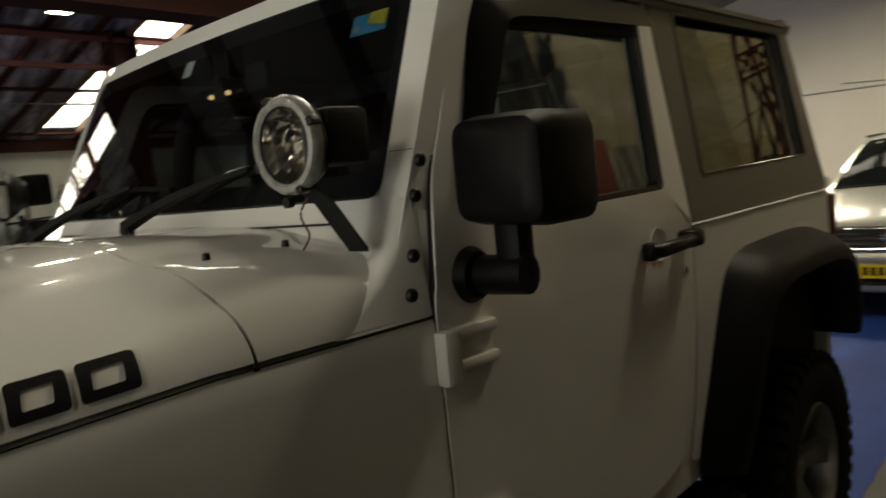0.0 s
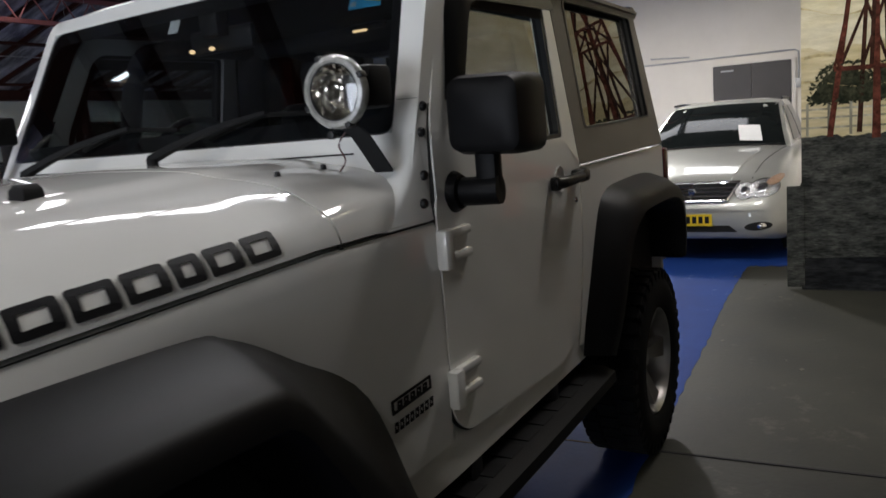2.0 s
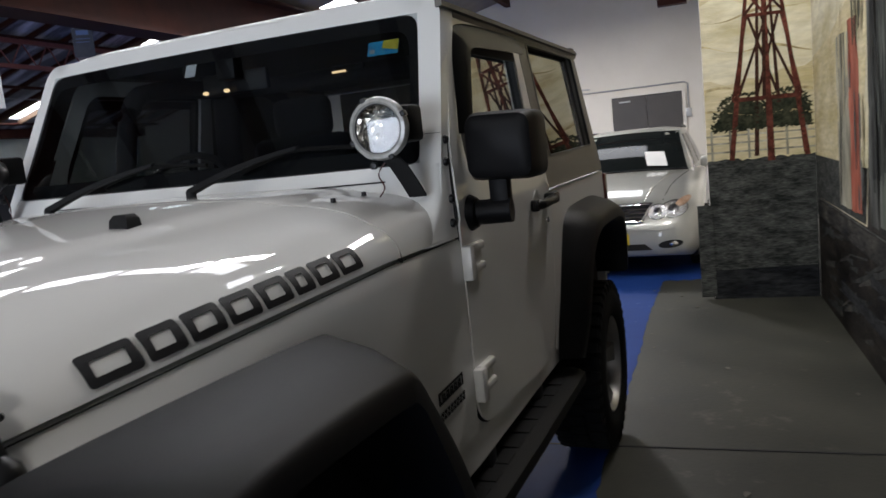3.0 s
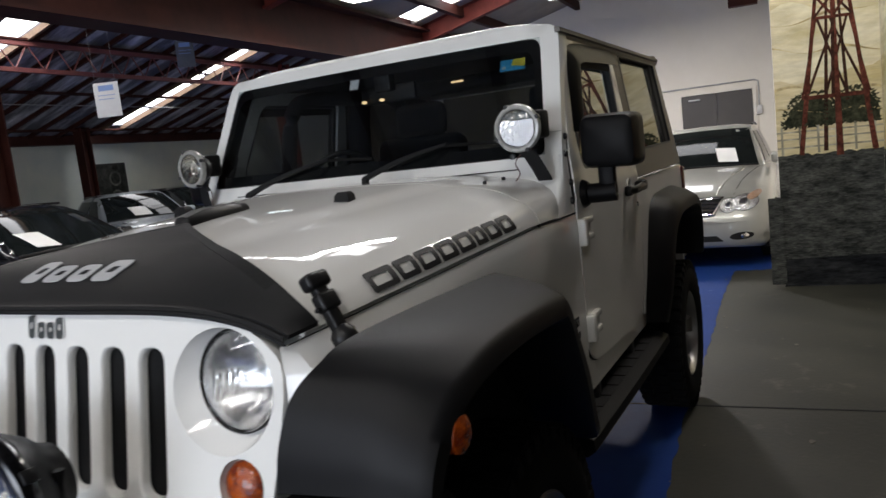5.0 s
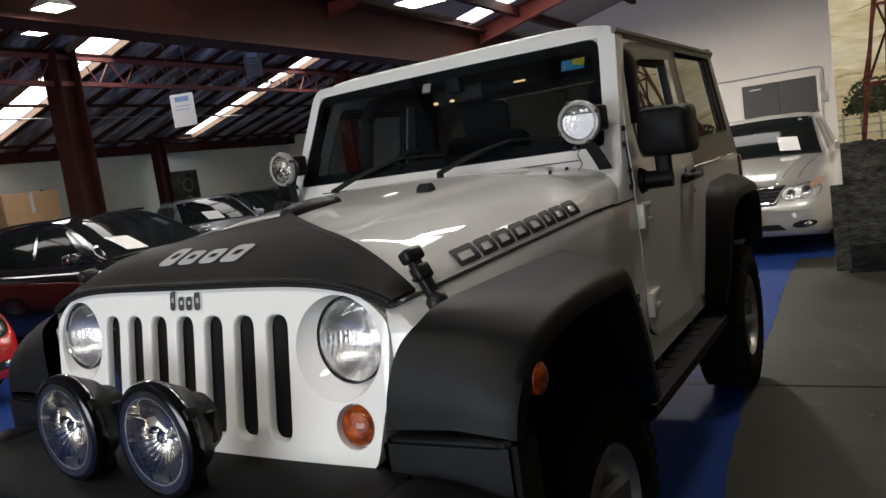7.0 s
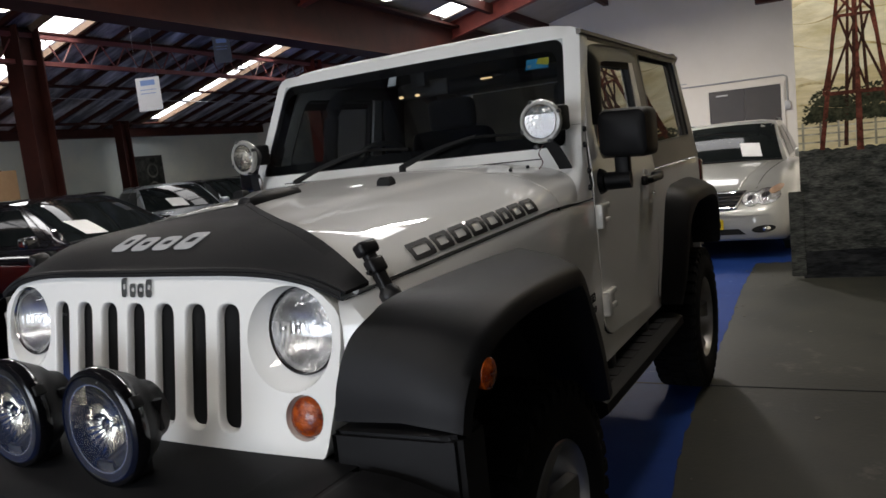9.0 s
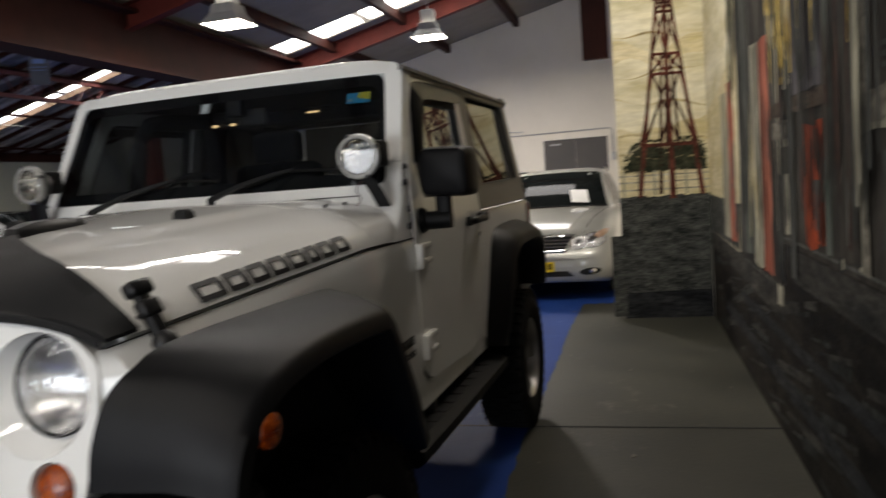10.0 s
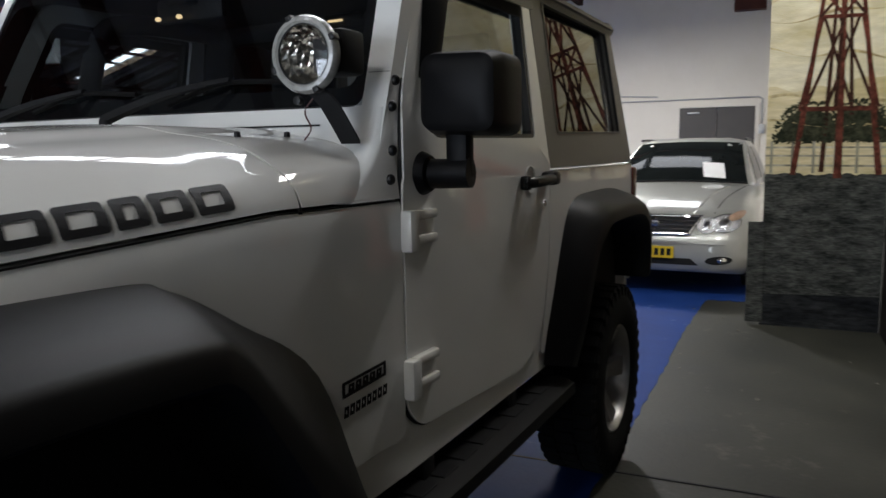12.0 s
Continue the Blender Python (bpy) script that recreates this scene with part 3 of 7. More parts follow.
for side in (-1, 1):
    core = [(1.95 + side * 0.16 + 0.205 * math.cos(q) * random.uniform(0.9, 1.08), 1.37 + 0.25 * math.sin(q) * random.uniform(0.85, 1.08)) for q in (i * math.pi / 16 for i in range(17))]
    core = [(min(max(u, U0 + 0.02), U1 - 0.02), z) for u, z in core]
    joined(bm, plate(core, [], lambda s, t2, w2: hall(s, PIER_V - 0.35 * (0.0063 + 0.0002 * side + w2), t2), 0.0004))
    for k in range(420):
        a, r = random.uniform(0, math.pi), random.random() ** 0.6
        u, z = 1.95 + side * 0.16 + 0.24 * r * math.cos(a), 1.36 + 0.30 * r * math.sin(a)
        if not U0 + 0.03 < u < U1 - 0.02:
            continue
        w, t = random.uniform(0.008, 0.018), random.uniform(-0.9, 0.9)
        leaf = [(u + w * math.cos(t + q) * (1.5 if i % 2 == 0 else 0.6), z + w * math.sin(t + q) * (1.5 if i % 2 == 0 else 0.6)) for i, q in enumerate((0, 1.57, 3.14, 4.71))]
        joined(bm, plate(leaf, [], lambda s, t2, w2: hall(s, PIER_V - 0.35 * (0.0068 + 0.000012 * k + w2), t2), 0.0015))
part("bush", bm, P_LEAF, mural, smooth=False)


# the painted derrick: legs, girts and braces
def derrick():
    foot, head = 1.13, 2.89
    leg = {-1: (1.70, 1.915), 1: (2.25, 2.035)}
    at = lambda s, z: (lerp(leg[s][0], leg[s][1], (z - foot) / (head - foot)), z)
    n = 0

    def bar(a, b, w, material=P_RUST, w2=None):
        nonlocal n
        n += 1
        painted("derrick_bar", strip(a, b, w, w2), "pier", material, mural, 0.002, 0.0095 + 0.00015 * n)

    # far legs and braces, darker
    bar((1.885, 1.15), (1.935, 2.40), 0.017, P_BROWN, 0.010)
    bar((2.06, 1.55), (2.02, 2.40), 0.014, P_BROWN, 0.009)
    bar((1.76, 1.60), (2.00, 2.235), 0.012, P_BROWN, 0.008)
    bar((2.20, 1.60), (1.95, 2.235), 0.012, P_BROWN, 0.008)
    bar((1.90, 1.60), (2.08, 2.235), 0.010, P_BROWN)
    bar((2.06, 1.60), (1.86, 2.235), 0.010, P_BROWN)
    # near legs
    for s in (-1, 1):
        bar(at(s, foot), at(s, head), 0.020, P_RUST, 0.011)
        bar((lerp(1.97, at(s, foot)[0], 0.90), 1.60), (lerp(1.97, at(s, 2.235)[0], 0.86), 2.235), 0.009)
    bar((1.99, 1.105), (1.985, 2.235), 0.027, P_RUST, 0.013)
    bar((1.955, 1.60), (1.975, 2.235), 0.013, P_BROWN)
    bar((2.19, 1.58), (2.235, 1.14), 0.011)
    levels = [1.60, 2.235, 2.41, 2.78, 2.89]
    for z in levels:
        (a, _), (b, _) = at(-1, z), at(1, z)
        e = 0.03 if z in (1.60, 2.89) else 0.012
        bar((a - e, z), (b + e, z - 0.008), 0.016 if z < 2 else 0.013)
    for z0, z1 in zip(levels[1:], levels[2:]):
        mid = 1.98
        bar(at(-1, z0), (mid, z1), 0.010, P_BROWN)
        bar(at(1, z0), (mid, z1), 0.010, P_BROWN)
        bar((mid, z0), at(-1, z1), 0.010)
        bar((mid, z0), at(1, z1), 0.010)
    bar((1.98, 2.235), (1.98, 2.89), 0.020, P_RUST, 0.014)
    bar((1.975, 2.89), (1.975, 3.15), 0.02)


derrick()

# long wall: ground, store front, posts, petrol pumps, beams
V0, V1 = -3.0, PIER_V - 0.004
painted("ground_front", [(V0, 0), (V1, 0), (V1, 0.80), (2.1, 0.79), (2.05, 1.02), (V0, 1.02)], "wall", P_ROAD, mural, 0.003)
painted("store_shade", [(V0, 1.0), (2.08, 1.0), (2.12, 0.77), (3.55, 0.79), (3.45, 1.3), (3.3, 2.5), (3.2, 5.3), (V0, 5.3)], "wall", P_DARK, mural, 0.003, 0.003)
painted("sky", [(3.56, 0.79), (V1, 0.80), (V1, 5.2), (3.21, 5.2), (3.31, 2.5), (3.46, 1.3)], "wall", P_SKY, mural, 0.003, 0.003)
painted("hill", [(3.6, 1.12), (V1, 1.12), (V1, 1.86), (4.6, 1.93), (4.0, 2.08), (3.4, 2.1)], "wall", P_HILL, mural, 0.002, 0.0065)
painted("field", [(3.58, 0.8), (V1, 0.8), (V1, 1.12), (3.5, 1.12)], "wall", P_GRASS, mural, 0.002, 0.0065)
walk_lines = (((V0, 1.02), (2.06, 1.03), 0.006, P_GREY), ((2.12, 0.765), (V1, 0.79), 0.006, P_GREY), ((V0, 0.62), (3.5, 0.50), 0.03, P_ROCK), ((V0, 0.30), (4.4, 0.28), 0.04, P_ROCK))
for a, b, w, material in walk_lines:
    painted("edge_stroke", strip(a, b, w), "wall", material, mural, 0.002, 0.0065)
def ragged(v0, v1, z0, z1, jit, seed):
    """A brushed rectangle with an uneven edge."""
    rnd = random.Random(seed)
    n = max(3, int((z1 - z0) / 0.12))
    m = max(2, int((v1 - v0) / 0.08))
    q = lambda: rnd.uniform(-jit, jit)
    out = [(lerp(v0, v1, k / m) + (0 if 0 < k < m else q()), z0 + 0.5 * q()) for k in range(m + 1)]
    out += [(v1 + q(), lerp(z0, z1, k / n)) for k in range(1, n)]
    out += [(lerp(v1, v0, k / m), z1 + 0.5 * q()) for k in range(m + 1)]
    out += [(v0 + q(), lerp(z1, z0, k / n)) for k in range(1, n)]
    return out


daubs = {}


def daub(material, v0, v1, z0, z1, n, seed, lift=0.0185):
    """Dry vertical brush marks gathered by colour."""
    rnd = random.Random(1000 + seed)
    for k in range(n):
        v, l = rnd.uniform(v0, v1), (z1 - z0) * rnd.uniform(0.12, 0.6)
        z = rnd.uniform(z0, z1 - l)
        w = rnd.uniform(0.006, 0.022)
        sway = rnd.uniform(-0.012, 0.012)
        ring = [(v - w, z), (v + w * rnd.uniform(0.2, 1), z + rnd.uniform(-0.02, 0.02)), (v + w + sway, z + l * 0.6), (v + sway + w * 0.3, z + l), (v + sway - w * rnd.uniform(0.3, 1), z + l * 0.9), (v - w * 1.2, z + l * 0.4)]
        joined(daubs.setdefault(material.name, bmesh.new()) if material.name not in daubs else daubs[material.name], plate(ring, [], lambda s, t, d, h=lift + 0.00001 * (seed * 17 + k): hall(WALL_U - 0.35 * (h + d), s, t), 0.0008))


posts = ((4.16, 0.84, 1.90, 0.20, P_CREAM, -0.05), (3.83, 0.84, 1.96, 0.14, P_PINK, 0.02), (2.78, 0.80, 2.05, 0.15, P_CREAM, 0.0), (2.50, 0.80, 2.04, 0.13, P_PINK, 0.0),
         (3.36, 0.82, 3.0, 0.09, P_GREY, 0.0), (1.85, 1.05, 3.0, 0.030, P_GREY, 0.0), (1.06, 1.0, 3.0, 0.045, P_SHADE, 0.0), (0.83, 1.03, 3.0, 0.036, P_CREAM, 0.0),
         (0.785, 1.03, 3.0, 0.014, P_GREY, 0.0), (0.22, 1.05, 1.5, 0.015, P_CREAM, 0.0), (2.16, 0.8, 3.0, 0.07, P_SHADE, 0.0), (-0.6, 1.0, 3.0, 0.05, P_GREY, 0.0), (-1.6, 1.0, 3.0, 0.06, P_CREAM, 0.0))
for k, (v, z0, z1, w, material, _) in enumerate(posts):
    painted("painted_post", ragged(v - w, v + w, z0, z1, min(w * 0.35, 0.02), k), "wall", material, mural, 0.002, 0.0066 + 0.0002 * k)
    daub((P_SHADE, P_GREY, P_CREAM, P_RUST)[k % 4], v - w * 1.1, v + w * 1.1, z0, z1, 2, k)
patches = ((1.50, 1.29, 0.10, 0.25, P_ORANGE), (1.335, 1.31, 0.045, 0.24, P_ORANGE), (1.41, 1.46, 0.05, 0.06, P_RUST), (1.40, 1.22, 0.03, 0.10, P_GREY), (1.95, 1.52, 0.12, 0.06, P_CREAM), (1.95, 1.20, 0.07, 0.14, P_CREAM),
           (1.53, 1.645, 0.27, 0.010, P_CREAM), (1.80, 1.95, 0.33, 0.22, P_SHADE), (2.02, 1.92, 0.03, 0.17, P_YELLOW), (1.88, 1.90, 0.05, 0.17, P_CREAM), (1.72, 1.93, 0.03, 0.16, P_YELLOW), (1.60, 1.92, 0.07, 0.16, P_GREY),
           (0.92, 1.82, 0.03, 0.09, P_YELLOW), (0.43, 1.535, 0.33, 0.055, P_CREAM), (0.25, 1.315, 0.16, 0.016, P_GREY), (0.34, 1.17, 0.012, 0.14, P_GREY), (0.43, 1.28, 0.17, 0.15, P_SHADE), (0.9, 1.35, 0.09, 0.3, P_SHADE),
           )
more_patches = ((0.05, 2.0, 0.55, 0.05, P_GREY), (-0.1, 1.25, 0.22, 0.2, P_SHADE), (2.95, 1.15, 0.05, 0.3, P_GREY), (3.12, 1.2, 0.08, 0.4, P_SHADE), (1.38, 1.29, 0.06, 0.03, P_GREY), (0.58, 1.66, 0.035, 0.008, P_GREY), (0.58, 1.69, 0.035, 0.008, P_GREY), (0.58, 1.72, 0.035, 0.008, P_GREY), (-1.1, 1.5, 0.3, 0.3, P_SHADE), (-1.1, 1.5, 0.02, 0.3, P_GREY))
for k, (v, z, hw, hh, material) in enumerate(patches + more_patches):
    painted("painted_patch", ragged(v - hw, v + hw, z - hh, z + hh, min(hw, hh) * 0.22, 40 + k), "wall", material, mural, 0.0015, 0.0098 + 0.0002 * k)
    if hh > 0.1:
        daub((P_SHADE, P_DARK, P_GREY)[k % 3], v - hw, v + hw, z - hh, z + hh, 3, 40 + k)
oval = lambda v, z, a, b: [(v + a * math.cos(q), z + b * math.sin(q)) for q in (i * math.pi / 12 for i in range(24))]
painted("painted_sign", oval(0.42, 1.735, 0.095, 0.10), "wall", P_RUST, mural, 0.0015, 0.016)
painted("painted_sign", oval(0.42, 1.735, 0.080, 0.085), "wall", P_SHADE, mural, 0.0015, 0.0178)
painted("painted_sign", oval(0.42, 1.735, 0.072, 0.077), "wall", P_RUST, mural, 0.0015, 0.0196)
for s in (-1, 1):
    for k in range(4):
        painted("wing_stroke", strip((0.42 + s * 0.012, 1.70 + 0.014 * k), (0.42 + s * 0.05, 1.715 + 0.015 * k), 0.004), "wall", P_CREAM, mural, 0.0015, 0.0214)
painted("painted_disc", oval(0.22, 1.735, 0.08, 0.06), "wall", P_CREAM, mural, 0.0015, 0.016)

# smeared passages between the posts
for k, (material, v0, v1, z0, z1, n) in enumerate(((P_LEAF, 3.42, 3.75, 1.75, 2.7, 26), (P_HILL, 3.9, 4.6, 1.15, 2.3, 8), (P_GREY, 3.5, 3.75, 0.86, 1.6, 8), (P_SHADE, 2.9, 3.3, 0.82, 2.6, 24),
                                             (P_GREY, 2.2, 3.3, 0.85, 2.7, 5), (P_CREAM, 1.92, 2.28, 1.78, 2.2, 5), (P_YELLOW, 1.8, 2.3, 1.78, 2.5, 9), (P_LEAF, 1.0, 2.0, 1.7, 2.8, 9),
                                             (P_BROWN, 0.8, 2.4, 1.05, 1.9, 14), (P_GREY, -1.5, 1.2, 1.65, 2.6, 4), (P_RUST, 1.25, 1.62, 1.05, 1.5, 6),
                                             (P_SHADE, 0.0, 2.0, 1.05, 2.4, 44), (P_LEAF, -2.0, 0.5, 1.1, 2.2, 20), (P_BROWN, 2.36, 2.64, 0.85, 1.9, 5), (P_HILL, 2.7, 2.95, 0.9, 1.95, 6))):
    daub(material, v0, v1, z0, z1, n, 200 + k, 0.0205)
over = ((0.98, 1.05, 2.7, 0.165, P_DARK), (1.50, 1.68, 2.7, 0.28, P_VIOLET), (1.88, 1.72, 2.5, 0.075, P_CREAM), (2.00, 1.76, 2.3, 0.035, P_YELLOW), (1.79, 1.78, 2.4, 0.014, P_YELLOW), (3.10, 0.84, 2.7, 0.09, P_POST), (2.80, 0.84, 2.03, 0.10, P_CREAM),
        (1.205, 1.04, 2.7, 0.040, P_POST), (1.74, 1.605, 1.672, 0.55, P_BEAM), (2.05, 1.50, 1.585, 0.19, P_STONE), (1.83, 0.86, 1.73, 0.055, P_GREY), (0.29, 1.508, 1.605, 0.43, P_STONE), (0.767, 1.03, 2.7, 0.036, P_STONE),
        (0.80, 1.03, 2.7, 0.010, P_CREAM), (0.893, 1.775, 2.2, 0.038, P_YELLOW), (1.62, 1.80, 2.4, 0.018, P_YELLOW), (1.36, 1.75, 2.3, 0.05, P_GREY))
for k, (v, z0, z1, w, material) in enumerate(over):
    painted("painted_board", ragged(v - w, v + w, z0, z1, min(w * 0.3, 0.016, (z1 - z0) * 0.12), 500 + k), "wall", material, mural, 0.0015, 0.0225 + 0.0002 * k)
for k, (material, v0, v1, z0, z1, n) in enumerate(((P_SHADE, 0.7, 1.6, 1.7, 2.6, 8), (P_BROWN, 0.84, 1.18, 1.05, 2.4, 8), (P_YELLOW, 1.3, 1.9, 1.8, 2.5, 6), (P_GREY, 2.75, 3.1, 0.9, 2.5, 5), (P_CREAM, 0.74, 0.79, 1.05, 2.4, 3), (P_DARK, 1.25, 1.75, 1.7, 2.6, 5))):
    daub(material, v0, v1, z0, z1, n, 300 + k, 0.0268)
painted("ledge_face", [(V0, 0.86), (1.86, 0.84), (2.02, 0.99), (V0, 1.005)], "wall", P_LEDGE, mural, 0.0015, 0.0078)
painted("kerb_face", [(2.1, 0.60), (V1, 0.66), (V1, 0.775), (2.1, 0.755)], "wall", P_LEDGE, mural, 0.0015, 0.0078)
painted("painted_cat", ragged(2.13, 2.26, 0.68, 0.78, 0.02, 77), "wall", P_CREAM, mural, 0.0015, 0.0098)
# loose brush strokes over the painted ground and boards
def strokes(name, material, n, v0, v1, z0, z1, length, width, tilt, lift, seed):
    rnd = random.Random(seed)
    b = bmesh.new()
    for k in range(n):
        v, z = rnd.uniform(v0, v1), rnd.uniform(z0, z1)
        a, l, w = tilt + rnd.gauss(0, 0.10), length * rnd.uniform(0.3, 1.2), width * rnd.uniform(0.3, 1.3)
        c, q = l * math.cos(a) / 2, l * math.sin(a) / 2
        if not (v0 < v - abs(c) and v + abs(c) < v1 and z0 < z - abs(q) and z + abs(q) < z1):
            continue
        joined(b, plate(strip((v - c, z - q), (v + c, z + q), w, w * rnd.uniform(0.1, 0.8)), [], lambda s, t, d, k=k: hall(WALL_U - 0.35 * (lift + 0.000006 * k + d), s, t), 0.0008))
    tagged(part(name, b, material, mural, smooth=False), kind="stuff")


strokes("ground_strokes", P_LEDGE, 60, V0, V1, 0.05, 0.82, 0.7, 0.020, -0.12, 0.0064, 1)
strokes("ground_strokes", P_SHADE, 120, V0, V1, 0.02, 0.78, 0.55, 0.02, -0.16, 0.0040, 2)
strokes("board_strokes", P_LEDGE, 40, V0, 3.3, 1.08, 2.9, 0.5, 0.016, 1.57, 0.0066, 4)
strokes("board_strokes", P_SHADE, 40, V0, 3.3, 1.08, 2.9, 0.5, 0.03, 1.57, 0.0062, 5)
strokes("board_strokes", P_YELLOW, 8, 1.5, 2.3, 1.78, 2.4, 0.2, 0.012, 1.57, 0.0150, 7)

for material in (P_SHADE, P_DARK, P_GREY, P_CREAM, P_RUST, P_LEAF, P_YELLOW, P_ORANGE, P_BROWN, P_HILL):
    if material.name in daubs:
        tagged(part("brush_marks", daubs[material.name], material, mural, smooth=False), kind="stuff")

# loose painted board leaning at the pier's foot
board = tagged(part("painted_board", turned(box(PIER_L - 0.10, PIER_L + 0.02, PIER_V - 0.012, PIER_V + 0.02, 0.02, 0.78, 0.004)), P_GRASS, None, smooth=False), "dark painted board standing against the foot of the pier", "board")

# lamps in the roof; the last three are unseen and added as fill
def high_bay(u, v, z, hang, watts, size=1.0, glow=0.42):
    lamp = thing("high_bay_lamp", "square white high-bay lamp, switched on under the roof, some added unseen", "ceiling lamp", "high-bay lamps", HALL @ Matrix.Translation((u, v, z)))
    ring = lambda r, h: [(s * r * size, t * r * size, h * size) for s, t in ((-1, -1), (1, -1), (1, 1), (-1, 1))]
    b = loft([ring(0.13, 0.22), ring(0.15, 0.12), ring(0.24, 0.0)], caps=False)
    bmesh.ops.solidify(b, geom=b.faces[:], thickness=0.006)
    part("housing", b, GALV, lamp, smooth=False)
    part("gear_box", box(-0.1 * size, 0.1 * size, -0.1 * size, 0.1 * size, 0.2 * size, 0.42 * size, 0.01), GALV, lamp, smooth=False)
    part("diffuser", box(-0.215 * size, 0.215 * size, -0.215 * size, 0.215 * size, 0.0, 0.02, 0.005), LAMP_GLOW, lamp, "glowing diffuser", smooth=False)
    part("hanger", tube([(0, 0, 0.42 * size), (0, 0, hang)], 0.008, 6), GALV, lamp)
    light = new("lamp_light", bpy.data.lights.new("lamp_light", "AREA"))
    light.data.shape, light.data.size, light.data.energy, light.data.color = "SQUARE", glow * size, watts, (1.0, 0.94, 0.85)
    light.matrix_world = HALL @ Matrix.Translation((u, v, z - 0.03))


for u, v, z, k in ((-1.3, 9.8, 3.65, 9.0), (-2.65, 6.0, 3.33, 1.2)):
    high_bay(u, v, z, roof_z(u) - z, LAMP_W * k)
high_bay(-3.7, 1.97, 3.04, roof_z(-3.7) - 3.04, LAMP_W, 0.5)
high_bay(-6.0, 3.46, 3.45, left_roof_z(-6.0) - 3.45, LAMP_W * 0.6, 0.5)
high_bay(-5.9, 9.85, 3.48, left_roof_z(-5.9) - 3.48, LAMP_W * 0.6, 0.6)
# added out of view to brighten the white car's side, bonnet and aisle
for u, v, h, k in ((-1.9, -3.2, 0.75, 1.2), (1.6, 3.4, 0.75, 1.6), (1.1, -3.4, 0.75, 1.3)):
    high_bay(u, v, roof_z(u) - h, h, LAMP_W * k, 0.5, 1.2 if u > 1 else 0.42)

# hanging price signs
def hanging_sign(u, v, z, w, h, cord, turn, card=PAPER):
    s = thing("hanging_sign", "white printed card sign hung on cords from the roof", "sign", "hanging signs", HALL @ Matrix.Translation((u, v, z)) @ Matrix.Rotation(radians(turn), 4, "Z"))
    part("card", box(-w / 2, w / 2, -0.002, 0.002, -h, 0), card, s, smooth=False)
    part("print_band", box(-w * 0.30, w * 0.30, -0.0045, -0.0022, -h * 0.24, -h * 0.08), SIGN_BLUE, s, smooth=False)
    for k in range(2):
        part("print_line", box(-w * 0.34, w * (0.34 - 0.05 * (k % 3)), -0.004, -0.0022, -h * (0.36 + 0.11 * k) - 0.008, -h * (0.36 + 0.11 * k)), SIGN_BLUE, s, smooth=False)
    for q in (-1, 1):
        part("cord", tube([(q * w * 0.4, 0, 0), (q * w * 0.4, 0, cord)], 0.002, 4), GALV, s)


hanging_sign(-6.68, 6.0, 2.95, 0.35, 0.46, 1.05, 20)
hanging_sign(-6.98, 8.0, 3.74, 0.28, 0.42, 0.15, 35, SHADED_CARD)

# ---- the white off-road car: front towards -y, ground at z = 0, front axle at y = 0 ----
car = thing("off_road_car", "white two-door off-road car with black flares parked on blue paint", "car")


def flip(bm, s):
    """The same piece on the other side."""
    if s < 0:
        bm.transform(Matrix.Diagonal((-1, 1, 1, 1)))
    return bm


def body_x(z):
    """How far the side stands out at a height."""
    if z > 1.265:
        return 0.774 - 0.135 * (z - 1.265)
    return 0.774 - 0.05 * (0.98 - z) ** 2 - 0.01 * max(0.0, 0.8 - z)


def side_place(s, lift=0.0):
    return lambda y, z, w: (s * (body_x(z) + lift - w), y, z)


def dense(outline, step=0.06):
    """More points along long edges, so that a piece follows the curve of the side."""
    out = []
    for i, p in enumerate(outline):
        a, b = Vector(outline[i - 1]), Vector(p)
        n = max(1, int((b - a).length / step))
        out += [a.lerp(b, (k + 1) / n) for k in range(n)]
    return out


def side_sheet(outer, holes, s, lift, depth):
    """A side panel with extra levels, so that it bends with the body."""
    bm = bmesh.new()
    edges = []
    for loop in (outer, *holes):
        vs = [bm.verts.new((p[0], p[1], 0)) for p in loop]
        edges += [bm.edges.new((vs[i - 1], vs[i])) for i in range(len(vs))]
    bmesh.ops.triangle_fill(bm, use_beauty=True, use_dissolve=True, edges=edges)
    for z in (0.75, 0.9, 1.05, 1.18, 1.265):
        bmesh.ops.bisect_plane(bm, geom=bm.verts[:] + bm.edges[:] + bm.faces[:], dist=1e-5, plane_co=(0, z, 0), plane_no=(0, 1, 0))
    bmesh.ops.triangulate(bm, faces=[f for f in bm.faces if len(f.verts) > 4])
    out = bmesh.ops.extrude_face_region(bm, geom=bm.faces[:])
    for v in [g for g in out["geom"] if isinstance(g, bmesh.types.BMVert)]:
        v.co.z = depth
    place = side_place(s, lift)
    for v in bm.verts:
        v.co = Vector(place(v.co.x, v.co.y, v.co.z))
    return bm


# hood and cowl
def hood_half(y):
    return lerp(0.664, 0.768, min(1.02, (y + 0.57) / 1.0))


def hood_edge(y):
    return lerp(1.165, 1.238, min(1.0, (y + 0.57) / 1.0))


